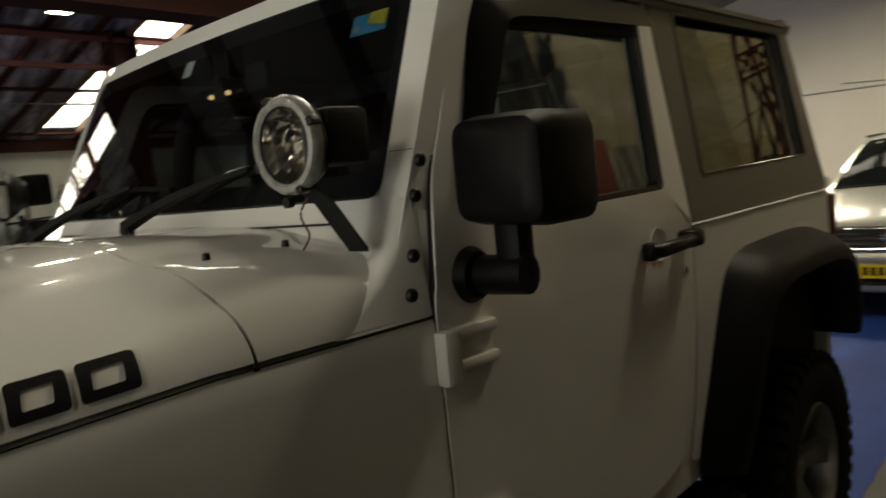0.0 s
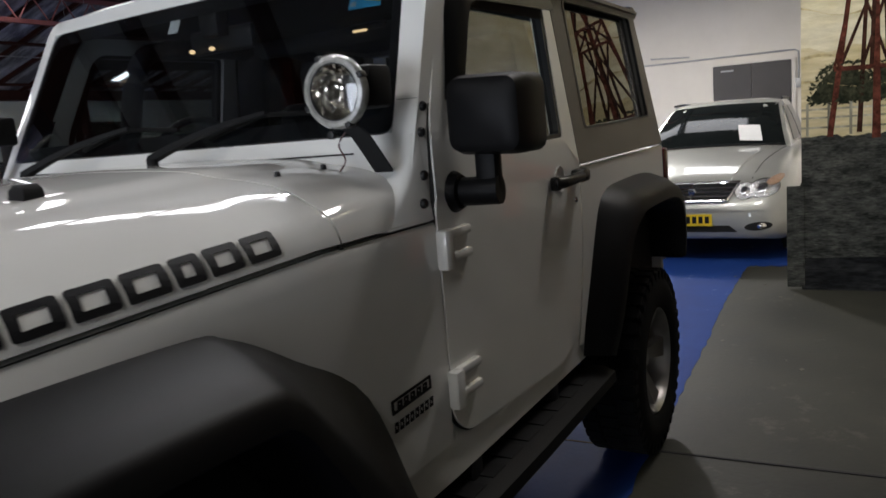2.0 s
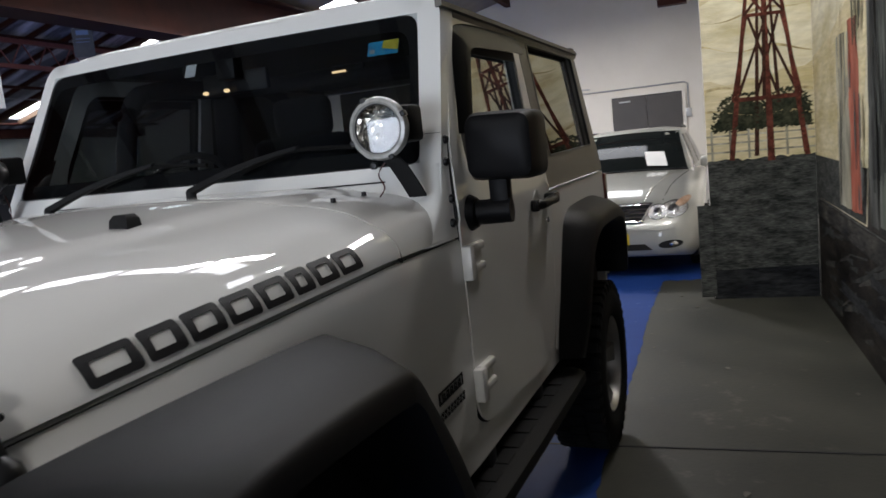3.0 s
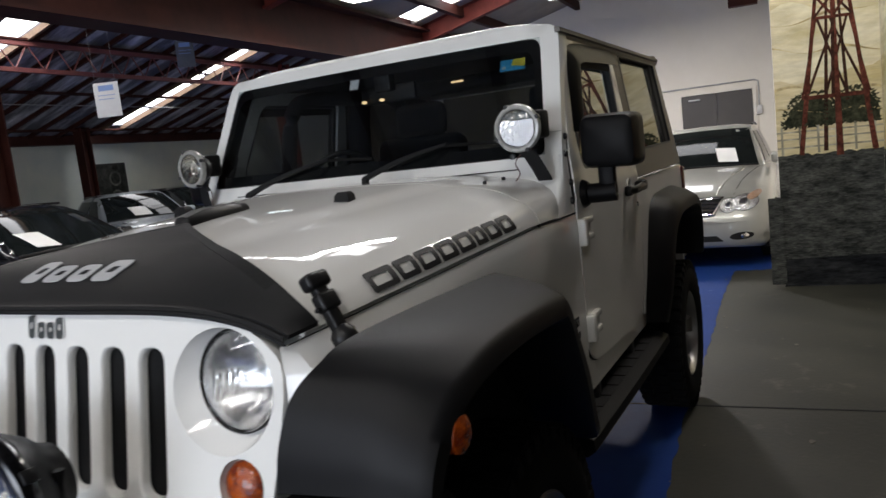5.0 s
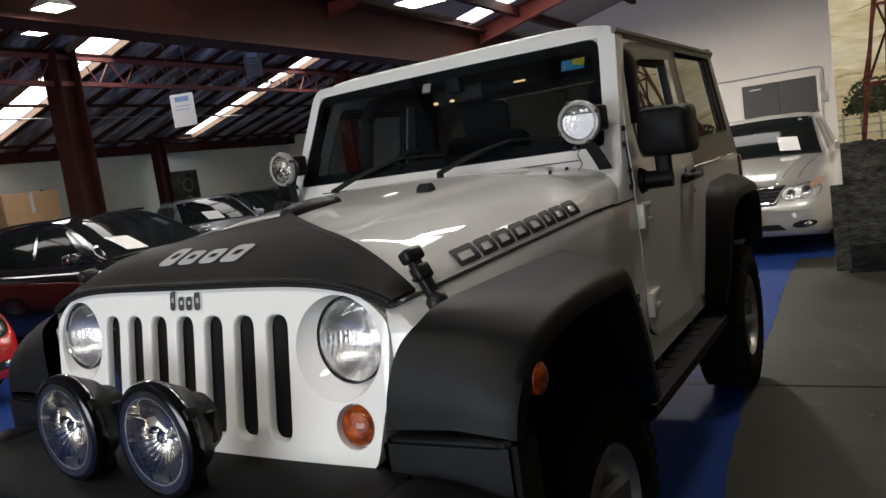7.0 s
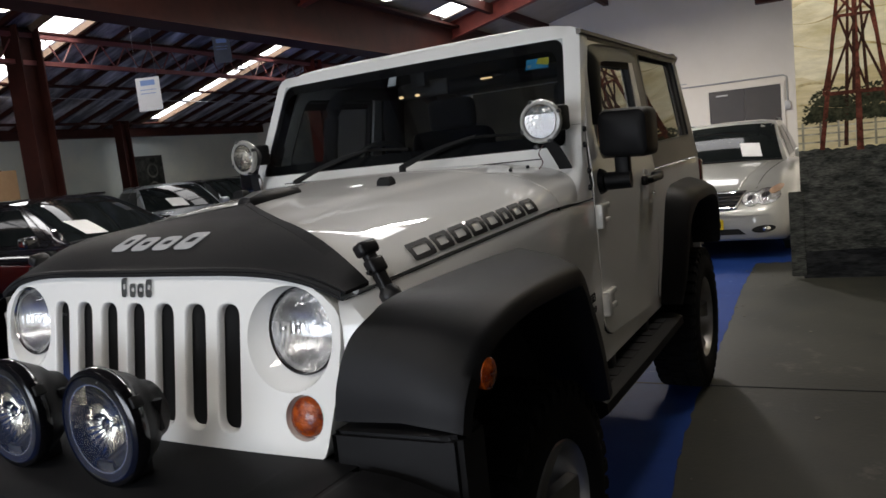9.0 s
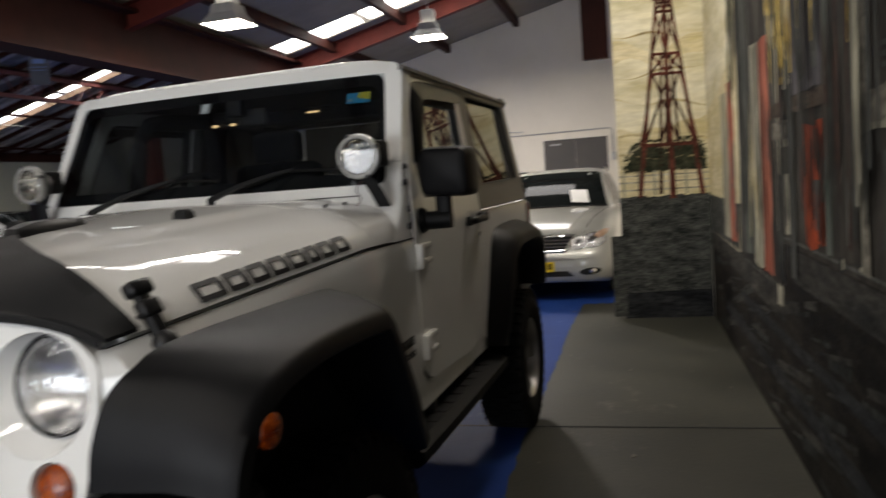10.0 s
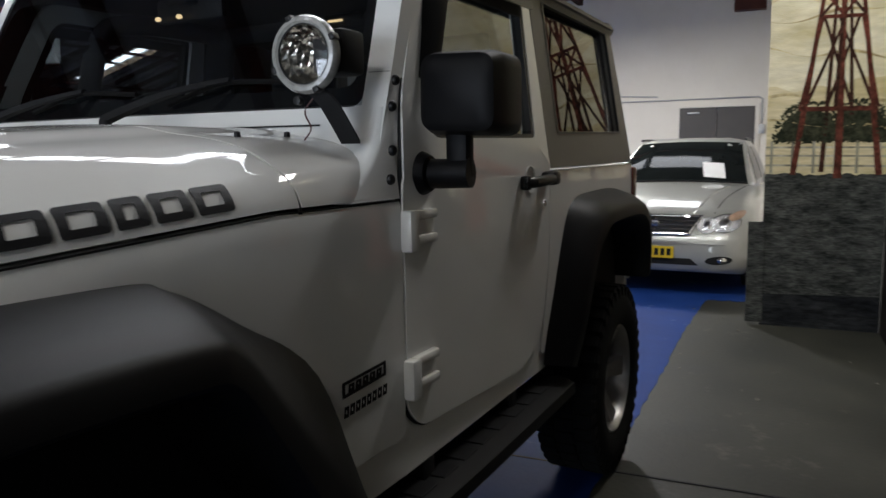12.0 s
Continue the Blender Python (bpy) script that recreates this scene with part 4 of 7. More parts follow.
def hood_z(x, y):
    k = min(1.0, max(0.0, (y + 0.57) / 0.26))
    crown = lerp(1.226, 1.308, 1 - (1 - k) ** 2.2) + 0.058 * max(0.0, min(1.0, (y + 0.31) / 0.8))
    s = min(1.0, abs(x) / hood_half(y))
    k = min(1.0, max(0.0, (y + 0.55) / 0.5))
    crown += 0.012 * k
    z = hood_edge(y) + (crown - hood_edge(y)) * max(0.0, 1 - s ** (lerp(5.5, 8.0, k) + 5.0 * min(1.0, max(0.0, (y - 0.35) / 0.3)))) ** lerp(1.0, 0.667, k)
    z += k * (0.016 - 0.040 * s * s) * min(1.0, (1 - s) * 12)
    bulge = min(1.0, max(0.0, (lerp(0.30, 0.50, (y + 0.57)) - abs(x)) / 0.12))
    return z + 0.010 * (bulge * bulge * (3 - 2 * bulge)) * min(1.0, max(0.0, (y + 0.5) / 0.3))


def hood_sheet(y0, y1, lift, thick, grow=0.0, nu=72, nv=28, rear=None, front=None):
    def f(s, t):
        q = (2 * s - 1)
        q = math.copysign(1 - (1 - abs(q)) ** 1.8, q)
        back = y1 if rear is None else rear(abs(q))
        y = lerp(y0 if front is None else front(abs(q)), back, t)
        x = q * (hood_half(y) + grow)
        return Vector((x, y, hood_z(x / (1 + grow), y) + lift))
    return surface(f, nu, nv, thick)


def cover_rear(q):
    return -0.13 - 0.343 * (1 - (1 - q) ** 1.6)


def hood_rear(q):
    return 0.455 + 0.03 * q ** 6


part("hood", hood_sheet(-0.50, 0.428, 0.0, 0.02, rear=hood_rear, front=lambda q: cover_rear(q) - 0.025), WHITE, car, "white bonnet with a low bulge")
bm = hood_sheet(0.434, 0.80, 0.0, 0.02, nv=30, front=lambda q: hood_rear(q) + 0.006)
part("cowl", bm, WHITE, car)
part("hood_gap", hood_sheet(0.426, 0.436, -0.012, 0.006, nv=1, front=lambda q: hood_rear(q) - 0.002, rear=lambda q: hood_rear(q) + 0.008), SEAM, car)
def cover_front(q):
    return -0.579 + 0.029 * q * q


part("hood_cover", hood_sheet(-0.577, 0.0, 0.004, -0.008, 0.006, rear=cover_rear, front=cover_front), VINYL, car, "black vinyl guard over the front of the bonnet")
# narrow darker band that follows the guard's rear edge
part("cover_hem", hood_sheet(0.0, 0.0, 0.0130, 0.002, 0.0065, nv=3, front=lambda q: cover_rear(q) - 0.020 - 0.012 * q, rear=lambda q: cover_rear(q) + 0.002), BUMPER_BLACK, car, "darker band along the rear edge of the guard")
lip = []
for k in range(61):
    q = k / 30 - 1
    q = math.copysign(1 - (1 - abs(q)) ** 1.6, q)
    x, y = q * 0.667, cover_front(abs(q)) - 0.003
    z = hood_z(x, -0.565)
    lip.append([Vector((x, y + dy, z + h)) for dy, h in ((0.004, 0.014), (-0.005, 0.012), (-0.009, 0.006), (-0.006, 0.003), (-0.009, 0.0), (-0.008, -0.006), (0.004, -0.008))])
part("cover_lip", loft(lip, closed=False, caps=False), VINYL, car)
# pale lettering patch on the cover as plain slanted shapes
for x0, w, h in ((-0.185, 0.065, 0.075), (-0.100, 0.068, 0.056), (-0.012, 0.068, 0.056), (0.075, 0.072, 0.070)):
    def logo(s, t, w2, x0=x0):
        x, y = x0 - 0.005 + s + 0.25 * t, -0.505 + t
        return (x, y, hood_z(x, y) + 0.0135 + w2)
    part("logo_shape", plate(rounded([(0, 0), (w, 0), (w, h), (0, h)], 0.018), [rounded([(w * 0.3, h * 0.35), (w * 0.7, h * 0.35), (w * 0.7, h * 0.7), (w * 0.3, h * 0.7)], 0.006)], logo, 0.002), PALE_PRINT, car, "pale printed logo shape", smooth=False)

# black badge blocks along the bonnet's side: plain shapes in place of the name
def hood_side(s):
    def place(a, b, w):
        y = -0.283 + a
        # climb along the rounded shoulder
        z0 = hood_edge(y) + 0.012
        for k in range(400):
            xx = hood_half(y) * (1 - 0.0006 * k)
            zz = hood_z(xx, y)
            if zz - z0 + (hood_half(y) - xx) * 0.6 >= b:
                break
        n = Vector((s * 0.8, 0, 0.6))
        return Vector((s * xx, y, zz)) + n * (0.003 + w)
    return place


for s in (1, -1):
    place = hood_side(s)
    at = 0.0
    for w in (0.098, 0.079, 0.081, 0.081, 0.081, 0.062, 0.074, 0.078):
        a, b, h, t = at, at + w - 0.010, 0.062, 0.0155
        outline = dense(rounded([(a, 0.0), (b, 0.0), (b + 0.006, h), (a + 0.006, h)], 0.008, 3), 0.012)
        inside = dense(rounded([(a + t, t), (b - t, t), (b + 0.005 - t, h - t), (a + 0.005 + t, h - t)], 0.003, 2), 0.012)
        part("badge_block", plate(outline, [inside], place, 0.0012), DECAL, car, "plain black badge shape on the bonnet side", smooth=False)
        at += w

# small fittings on the bonnet
def nozzle(x, y):
    z = hood_z(x, y)
    b = loft([rounded([(x - a, y - c, z + h), (x + a, y - c, z + h), (x + a * 0.8, y + c, z + h), (x - a * 0.8, y + c, z + h)], 0) for a, c, h in ((0.026, 0.022, -0.004), (0.024, 0.02, 0.016), (0.016, 0.014, 0.026))])
    part("washer_nozzle", b, PLASTIC, car)


nozzle(0.314, 0.17)
nozzle(-0.314, 0.17)
for s in (1, -1):
    for x, y in ((0.584, 0.533), (0.586, 0.675)):
        part("cowl_pin", lathe([(0.0, 0.012), (0.006, 0.01), (0.007, 0.0), (0.0, 0.0)], 10, Matrix.Translation((s * x, y, hood_z(x, y)))), SMOOTH_BLACK, car)
    # rubber hood catch, laid along the shoulder
    base, tip = Vector((s * 0.692, -0.432, 1.145)), Vector((s * 0.636, -0.432, 1.255))
    up = (tip - base).normalized()
    out = (Vector((s, -0.15, 0.55)) - up * up.dot(Vector((s, -0.15, 0.55)))).normalized()
    m = Matrix.Translation(base)
    turn = Matrix((up.cross(out).normalized(), out, up)).transposed().to_4x4()
    m = m @ turn
    b = box(-0.016, 0.016, 0.004, 0.028, 0.0, 0.125, 0.006, 3, m=m)
    box(-0.030, 0.030, 0.0, 0.036, 0.098, 0.132, 0.010, 3, bm=b, m=m)
    box(-0.024, 0.024, 0.004, 0.034, 0.050, 0.088, 0.007, 3, bm=b, m=m)
    box(-0.034, 0.034, 0.010, 0.022, 0.054, 0.064, 0.004, 2, bm=b, m=m)
    lathe([(0.0, 0.03), (0.016, 0.026), (0.026, 0.012), (0.027, -0.006), (0.018, -0.02), (0.0, -0.024)], 18, m @ Matrix.Translation((0, 0.016, -0.012)), b)
    part("hood_catch", b, SMOOTH_BLACK, car, "black rubber bonnet catch")
def ridge(y, w, h):
    x = -0.03
    return [Vector((x + w * c, y, hood_z(x, y) - 0.006 + max(0.0, h * q))) for c, q in ((-1, 0), (-0.92, 0.55), (-0.6, 0.92), (0, 1), (0.6, 0.92), (0.92, 0.55), (1, 0))]


b = loft([ridge(*r) for r in ((-0.135, 0.020, 0.014), (-0.12, 0.034, 0.034), (-0.06, 0.038, 0.042), (0.0, 0.038, 0.040), (0.07, 0.035, 0.034), (0.115, 0.030, 0.026), (0.13, 0.018, 0.012))])
part("bonnet_trim", b, SMOOTH_BLACK, car, "low rounded black piece on the middle of the bonnet")

# grille panel with seven slots and lamp openings
G_Y = -0.6135


def grille_place(x, z, w):
    return (x, G_Y + 0.0707 * x * x + 0.165 * (z - 1.0) + w, z)


def ring2(cx, cz, r, n=36, rz=None):
    rz = rz or r
    return [(cx + r * math.cos(2 * math.pi * k / n), cz + rz * math.sin(2 * math.pi * k / n)) for k in range(n)]


top_edge = [(x, hood_z(x, -0.565) - 0.003 - 0.030 * max(0.0, (abs(x) - 0.53) / 0.115) ** 2) for x in (0.645 - 0.03 * k for k in range(44))]
right_edge = [(0.650, 0.98), (0.658, 1.06), (0.659, 1.10), (0.655, 1.126)]
outer = [(-0.612, 0.795), (0.612, 0.795)] + right_edge + top_edge + [(-x, z) for x, z in reversed(right_edge)]
outer = dense(rounded(outer, [0.045, 0.045] + [0] * (len(outer) - 2), 6), 0.05)
slots = [rounded([(c - 0.038, 0.846), (c + 0.038, 0.846), (c + 0.038, 1.157), (c - 0.038, 1.157)], 0.038, 6) for c in ((k - 3) * 0.1115 for k in range(7))]
LAMP_X, LAMP_Z = 0.535, 1.086
holes = slots + [ring2(s * (LAMP_X - 0.0195), LAMP_Z - 0.013, 0.121, 48) for s in (1, -1)] + [ring2(s * 0.557, 0.898, 0.052) for s in (1, -1)]
bm = plate(outer, holes, grille_place, 0.012)
part("grille", bm, WHITE, car, "white grille panel with seven tall slots")
part("grille_return", loft([[grille_place(p[0] * k, 1.0 + (p[1] - 1.0) * k, w) for p in outer] for k, w in ((0.999, 0.003), (0.999, 0.03), (0.985, 0.10))], caps=False), WHITE, car)
for s in slots:   # rounded lips that lead into each slot
    c = sum((Vector(p) for p in s), Vector((0, 0))) / len(s)
    rings = []
    for k in range(6):
        f = k / 5
        sx, sz = 1 - 0.16 * math.sin(f * 1.57), 1 - 0.05 * math.sin(f * 1.57)
        rings.append([grille_place(c.x + (p[0] - c.x) * sx, c.y + (p[1] - c.y) * sz, 0.0002 + 0.020 * (1 - math.cos(f * 1.57))) for p in s])
    part("slot_lip", loft(rings, caps=False), WHITE, car)
bm = bmesh.new()
for q in (1, -1):     # slanted wires of a woven mesh, behind the openings
    for i in range(-46, 88):
        x0, x1 = -0.39 + i * 0.0092, -0.39 + i * 0.0092 + 0.36
        lo, hi = max(-0.39, x0), min(0.39, x1)
        if hi - lo < 0.02:
            continue
        pts = [(x, 0.825 + (x - x0) if q > 0 else 1.185 - (x - x0)) for x in (lo, hi)]
        ring = [Vector(grille_place(x, z + d, 0.024 + 0.0015 * q)) for (x, z), d in ((pts[0], -0.002), (pts[0], 0.002), (pts[1], 0.002), (pts[1], -0.002))]
        bm.faces.new([bm.verts.new(p) for p in ring])
part("grille_mesh", bm, SMOOTH_BLACK, car, "black woven mesh behind the slots", smooth=False)
# plain near-black sheet; the darkness behind the slots is its colour
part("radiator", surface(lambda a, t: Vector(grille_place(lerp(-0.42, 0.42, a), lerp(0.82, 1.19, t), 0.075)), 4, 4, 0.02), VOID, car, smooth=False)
FACE = Matrix.Rotation(radians(90), 4, "X")     # z of a lathe turns to -y


def head_lamp(s):
    m = Matrix.Translation(grille_place(s * LAMP_X, LAMP_Z, 0.030)) @ Matrix.Rotation(radians(-7), 4, "X") @ FACE
    part("lamp_recess", loft([[Vector(grille_place(s * (LAMP_X - 0.0195 * (1 - f)) + r * math.cos(a), LAMP_Z - 0.013 * (1 - f) + r * math.sin(a), 0.0005 + 0.040 * f)) for a in (2 * math.pi * k / 40 for k in range(40))] for r, f in ((0.121, 0), (0.1195, 0.12), (0.115, 0.42), (0.108, 0.80), (0.102, 1.0))], caps=False), WHITE, car)
    lamp = part("head_lamp", lathe([(0.0955, 0.008), (0.098, 0.011), (0.100, 0.008), (0.100, -0.01), (0.0955, -0.01)], 40, m), CHROME, car, "round clear head lamp")
    def fluted(q, t):
        r, w = 0.096 * t, 2 * math.pi * q
        x = r * math.cos(w)
        return m @ Vector((x, r * math.sin(w), -0.060 * (1 - t ** 2) + 0.0013 * math.cos(x * 2 * math.pi / 0.0085)))
    part("reflector", surface(fluted, 96, 30), HEAD_REFLECTOR, lamp)
    part("bulb", lathe([(0.0, -0.018), (0.010, -0.020), (0.012, -0.045), (0.0, -0.047)], 12, m), HEAD_REFLECTOR, lamp)
    part("lens_ring", lathe([(0.1002, 0.009), (0.103, 0.006), (0.103, -0.004), (0.1002, -0.006)], 40, m), SMOOTH_BLACK, lamp)
    lens = part("lens", lathe([(0.0, 0.034), (0.03, 0.031), (0.06, 0.023), (0.08, 0.015), (0.096, 0.005), (0.094, 0.002), (0.06, 0.019), (0.0, 0.030)], 40, m), CLEAR, lamp, "clear domed lens")
    lens.visible_shadow = False


def turn_lamp(s):
    m = Matrix.Translation(grille_place(s * 0.557, 0.898, 0.006)) @ Matrix.Rotation(radians(-9), 4, "X") @ FACE
    part("turn_lamp_cup", lathe([(0.053, 0.004), (0.050, -0.02), (0.0, -0.03)], 28, m), WHITE, car)
    part("turn_lamp", lathe([(0.0, 0.016), (0.025, 0.013), (0.04, 0.006), (0.047, -0.004), (0.047, -0.016), (0, -0.016)], 28, m), AMBER, car, "round amber turn lamp")


for s in (1, -1):
    head_lamp(s)
    turn_lamp(s)
# small chrome badge above the slots, as plain shapes
for x, w, h in ((-0.046, 0.022, 0.05), (-0.012, 0.024, 0.036), (0.020, 0.024, 0.036), (0.052, 0.024, 0.046)):
    place = lambda a, b, c, x=x: Vector(grille_place(x + a, 1.170 + b, -0.002 - c))
    part("badge_shape", plate(rounded([(0, 0), (w, 0), (w, h), (0, h)], 0.009), [rounded([(w * 0.3, h * 0.4), (w * 0.72, h * 0.4), (w * 0.72, h * 0.7), (w * 0.3, h * 0.7)], 0.003)], place, 0.004), HEAD_REFLECTOR, car, "bright chrome badge shape")

# front fender sides under the bonnet
def fender(s):
    rings = []
    for k in range(15):
        y = -0.535 + k * 0.0966
        top = min(hood_edge(y), hood_edge(0.43)) - 0.008
        x0 = lerp(0.667, 0.772, min(1, (y + 0.57) / 1.0))
        out = 0.055 * max(0.0, 1 - max(0.0, y + 0.45) / 0.6) + 0.004
        low = lerp(1.06, 0.66, min(1.0, max(0.0, (y - 0.10) / 0.48)))
        rings.append([Vector((s * (x0 - 0.03), y, top)), Vector((s * (x0 - 0.004), y, top - 0.002)), Vector((s * x0, y, top - 0.012)), Vector((s * (x0 + out * 0.5), y, top - 0.045)), Vector((s * (x0 + out), y, lerp(top, low, 0.6))), Vector((s * (x0 + out - 0.004), y, low + 0.04 - (0.12 if y < -0.5 else 0))), Vector((s * (x0 - 0.05), y, low - (0.16 if y < -0.5 else 0)))])
    part("fender", loft([[Vector((s * 0.657, -0.560, p.z)) for p in rings[0]]] + rings, closed=False, caps=False), WHITE, car)
    part("hood_seam", loft([[Vector((s * (lerp(0.667, 0.772, min(1, (y + 0.57))) - 0.004 + 0.004 * i), y, min(hood_edge(y), hood_edge(0.43)) - 0.010 + 0.004 * i)) for i in (0, 1)] for y in (-0.55 + 0.098 * k for k in range(15))], closed=False, caps=False), SEAM, car)


for s in (1, -1):
    fender(s)

# windscreen frame
def ws_place(x, z, w):
    q = x + 0.05
    return (x, 0.730 + 0.48 * (z - 1.40) + 0.035 * (q / 0.7) ** 2 + 0.02 * q + w, z)


outer = dense(rounded([(-0.858, 1.25), (0.764, 1.25), (0.706, 1.888), (-0.806, 1.888)], [0.01, 0.01, 0.055, 0.055], 5), 0.08)
hole = dense(rounded([(-0.790, 1.432), (0.690, 1.432), (0.645, 1.842), (-0.754, 1.842)], [0.03, 0.03, 0.045, 0.045], 5), 0.08)
bm = plate(outer, [hole], ws_place, 0.095)
rim = {tuple(round(q, 4) for q in ws_place(p[0], p[1], 0.0)) for p in outer}
bm.verts.ensure_lookup_table()
edge_of_front = [e for e in bm.edges if all(tuple(round(q, 4) for q in v.co) in rim for v in e.verts)]
bmesh.ops.bevel(bm, geom=edge_of_front, offset=0.026, segments=5, profile=0.5, affect="EDGES", clamp_overlap=True)
part("windscreen_frame", bm, WHITE, car, "white windscreen frame", angle=50)
part("windscreen_liner", loft([[ws_place(x * 0.997 - 0.00015, 1.637 + (z - 1.637) * 0.995, w) for x, z in hole] for w in (0.0125, 0.05, 0.098)], caps=False), SEAT, car)
part("pillar_joint", plate(dense([(0.688, 1.507), (0.738, 1.507), (0.738, 1.5082), (0.688, 1.5082)], 0.02), [], lambda x, z, w: ws_place(x, z, -0.0006 - w), 0.0008), SEAM, car, smooth=False)
band_o = dense(rounded([(-0.789, 1.433), (0.689, 1.433), (0.644, 1.841), (-0.753, 1.841)], [0.03, 0.03, 0.045, 0.045], 5), 0.08)
band_i = dense(rounded([(-0.765, 1.475), (0.660, 1.475), (0.620, 1.800), (-0.730, 1.800)], [0.04, 0.04, 0.05, 0.05], 5), 0.08)
part("windscreen_seal", plate(band_o, [band_i], lambda x, z, w: ws_place(x, z, 0.0075 + w), 0.003), DECAL, car, smooth=False)
screen = part("windscreen", surface(lambda s, t: Vector(ws_place(lerp(lerp(-0.789, -0.753, t), lerp(0.689, 0.644, t), s), lerp(1.434, 1.841, t), 0.002)), 16, 6, 0.004), TINT, car, "tinted windscreen glass")
screen.visible_shadow = False
# stickers behind the glass
sticker = lambda x0, x1, z0, z1: plate([(x0, z0), (x1, z0), (x1, z1), (x0, z1)], [], lambda x, z, w: ws_place(x, z, 0.009 - w), 0.002)
part("label_sticker", sticker(0.503, 0.594, 1.738, 1.778), principled("sticker_blue", (0.03, 0.30, 0.55), 0.4), car, "blue and yellow registration sticker", smooth=False)
part("label_patch", plate([(0.545, 1.757), (0.594, 1.748), (0.594, 1.778), (0.55, 1.778)], [], lambda x, z, w: ws_place(x, z, 0.0065 - w), 0.002), principled("sticker_yellow", (0.62, 0.52, 0.05), 0.4), car, smooth=False)
part("label_patch", plate([(0.510, 1.745), (0.524, 1.745), (0.524, 1.756), (0.510, 1.756)], [], lambda x, z, w: ws_place(x, z, 0.0065 - w), 0.002), PALE_PRINT, car, smooth=False)
part("paper_slip", sticker(-0.136, -0.096, 1.762, 1.800), PAPER, car, "small white paper slip on the windscreen", smooth=False)
# bolts down the pillar's side
for s in (1, -1):
    for y, z in ((0.845, 1.488), (0.822, 1.431), (0.783, 1.337), (0.766, 1.277)):
        x = lerp(0.757, 0.712, (z - 1.36) / 0.53) + (0.0 if z > 1.36 else 0.015)
        part("pillar_bolt", lathe([(0.0, 0.007), (0.008, 0.006), (0.0115, 0.002), (0.0115, -0.004)], 10, Matrix.Translation((s * (x + 0.003), y, z)) @ Matrix.Rotation(radians(s * 90), 4, "Y")), SMOOTH_BLACK, car)
    # pillar foot that spreads into the cowl
    rings = []
    for k in range(10):
        t = k / 9
        z = lerp(1.43, 1.234, t)
        xo = lerp(0.7485, 0.7705, t)
        yf = ws_place(xo - 0.03, max(z, 1.26), -0.003)[1] - 0.10 * t ** 3
        rings.append([Vector((s * (xo - 0.06), yf + 0.01, z)), Vector((s * (xo - 0.020), yf, z)), Vector((s * (xo - 0.006), yf + 0.006, z)), Vector((s * xo, yf + 0.020, z)), Vector((s * xo, 0.8165, z)), Vector((s * (xo - 0.06), 0.8165, z))])
    part("pillar_foot", loft(rings), WHITE, car, angle=60)


def yawed(bm, s, about, slope):
    """A pane that stands slightly turned in its frame."""
    for v in bm.verts:
        v.co.x += s * slope * (v.co.y - about) * 0.5
    return bm


# doors
door_outline = [(0.822, 0.76), (0.89, 0.698), (1.56, 0.656), (1.71, 0.72), (1.776, 1.0), (1.790, 1.27), (1.768, 1.825), (1.735, 1.852), (1.075, 1.838), (1.035, 1.80), (0.862, 1.45), (0.822, 1.25)]
door_round = [0.05, 0.05, 0.08, 0.08, 0.1, 0.03, 0.04, 0.04, 0.05, 0.05, 0.05, 0.05]
win_outline = [(0.975, 1.365), (1.680, 1.372), (1.705, 1.79), (1.12, 1.785), (1.08, 1.755), (0.965, 1.50)]
win_round = [0.05, 0.018, 0.018, 0.03, 0.04, 0.05]


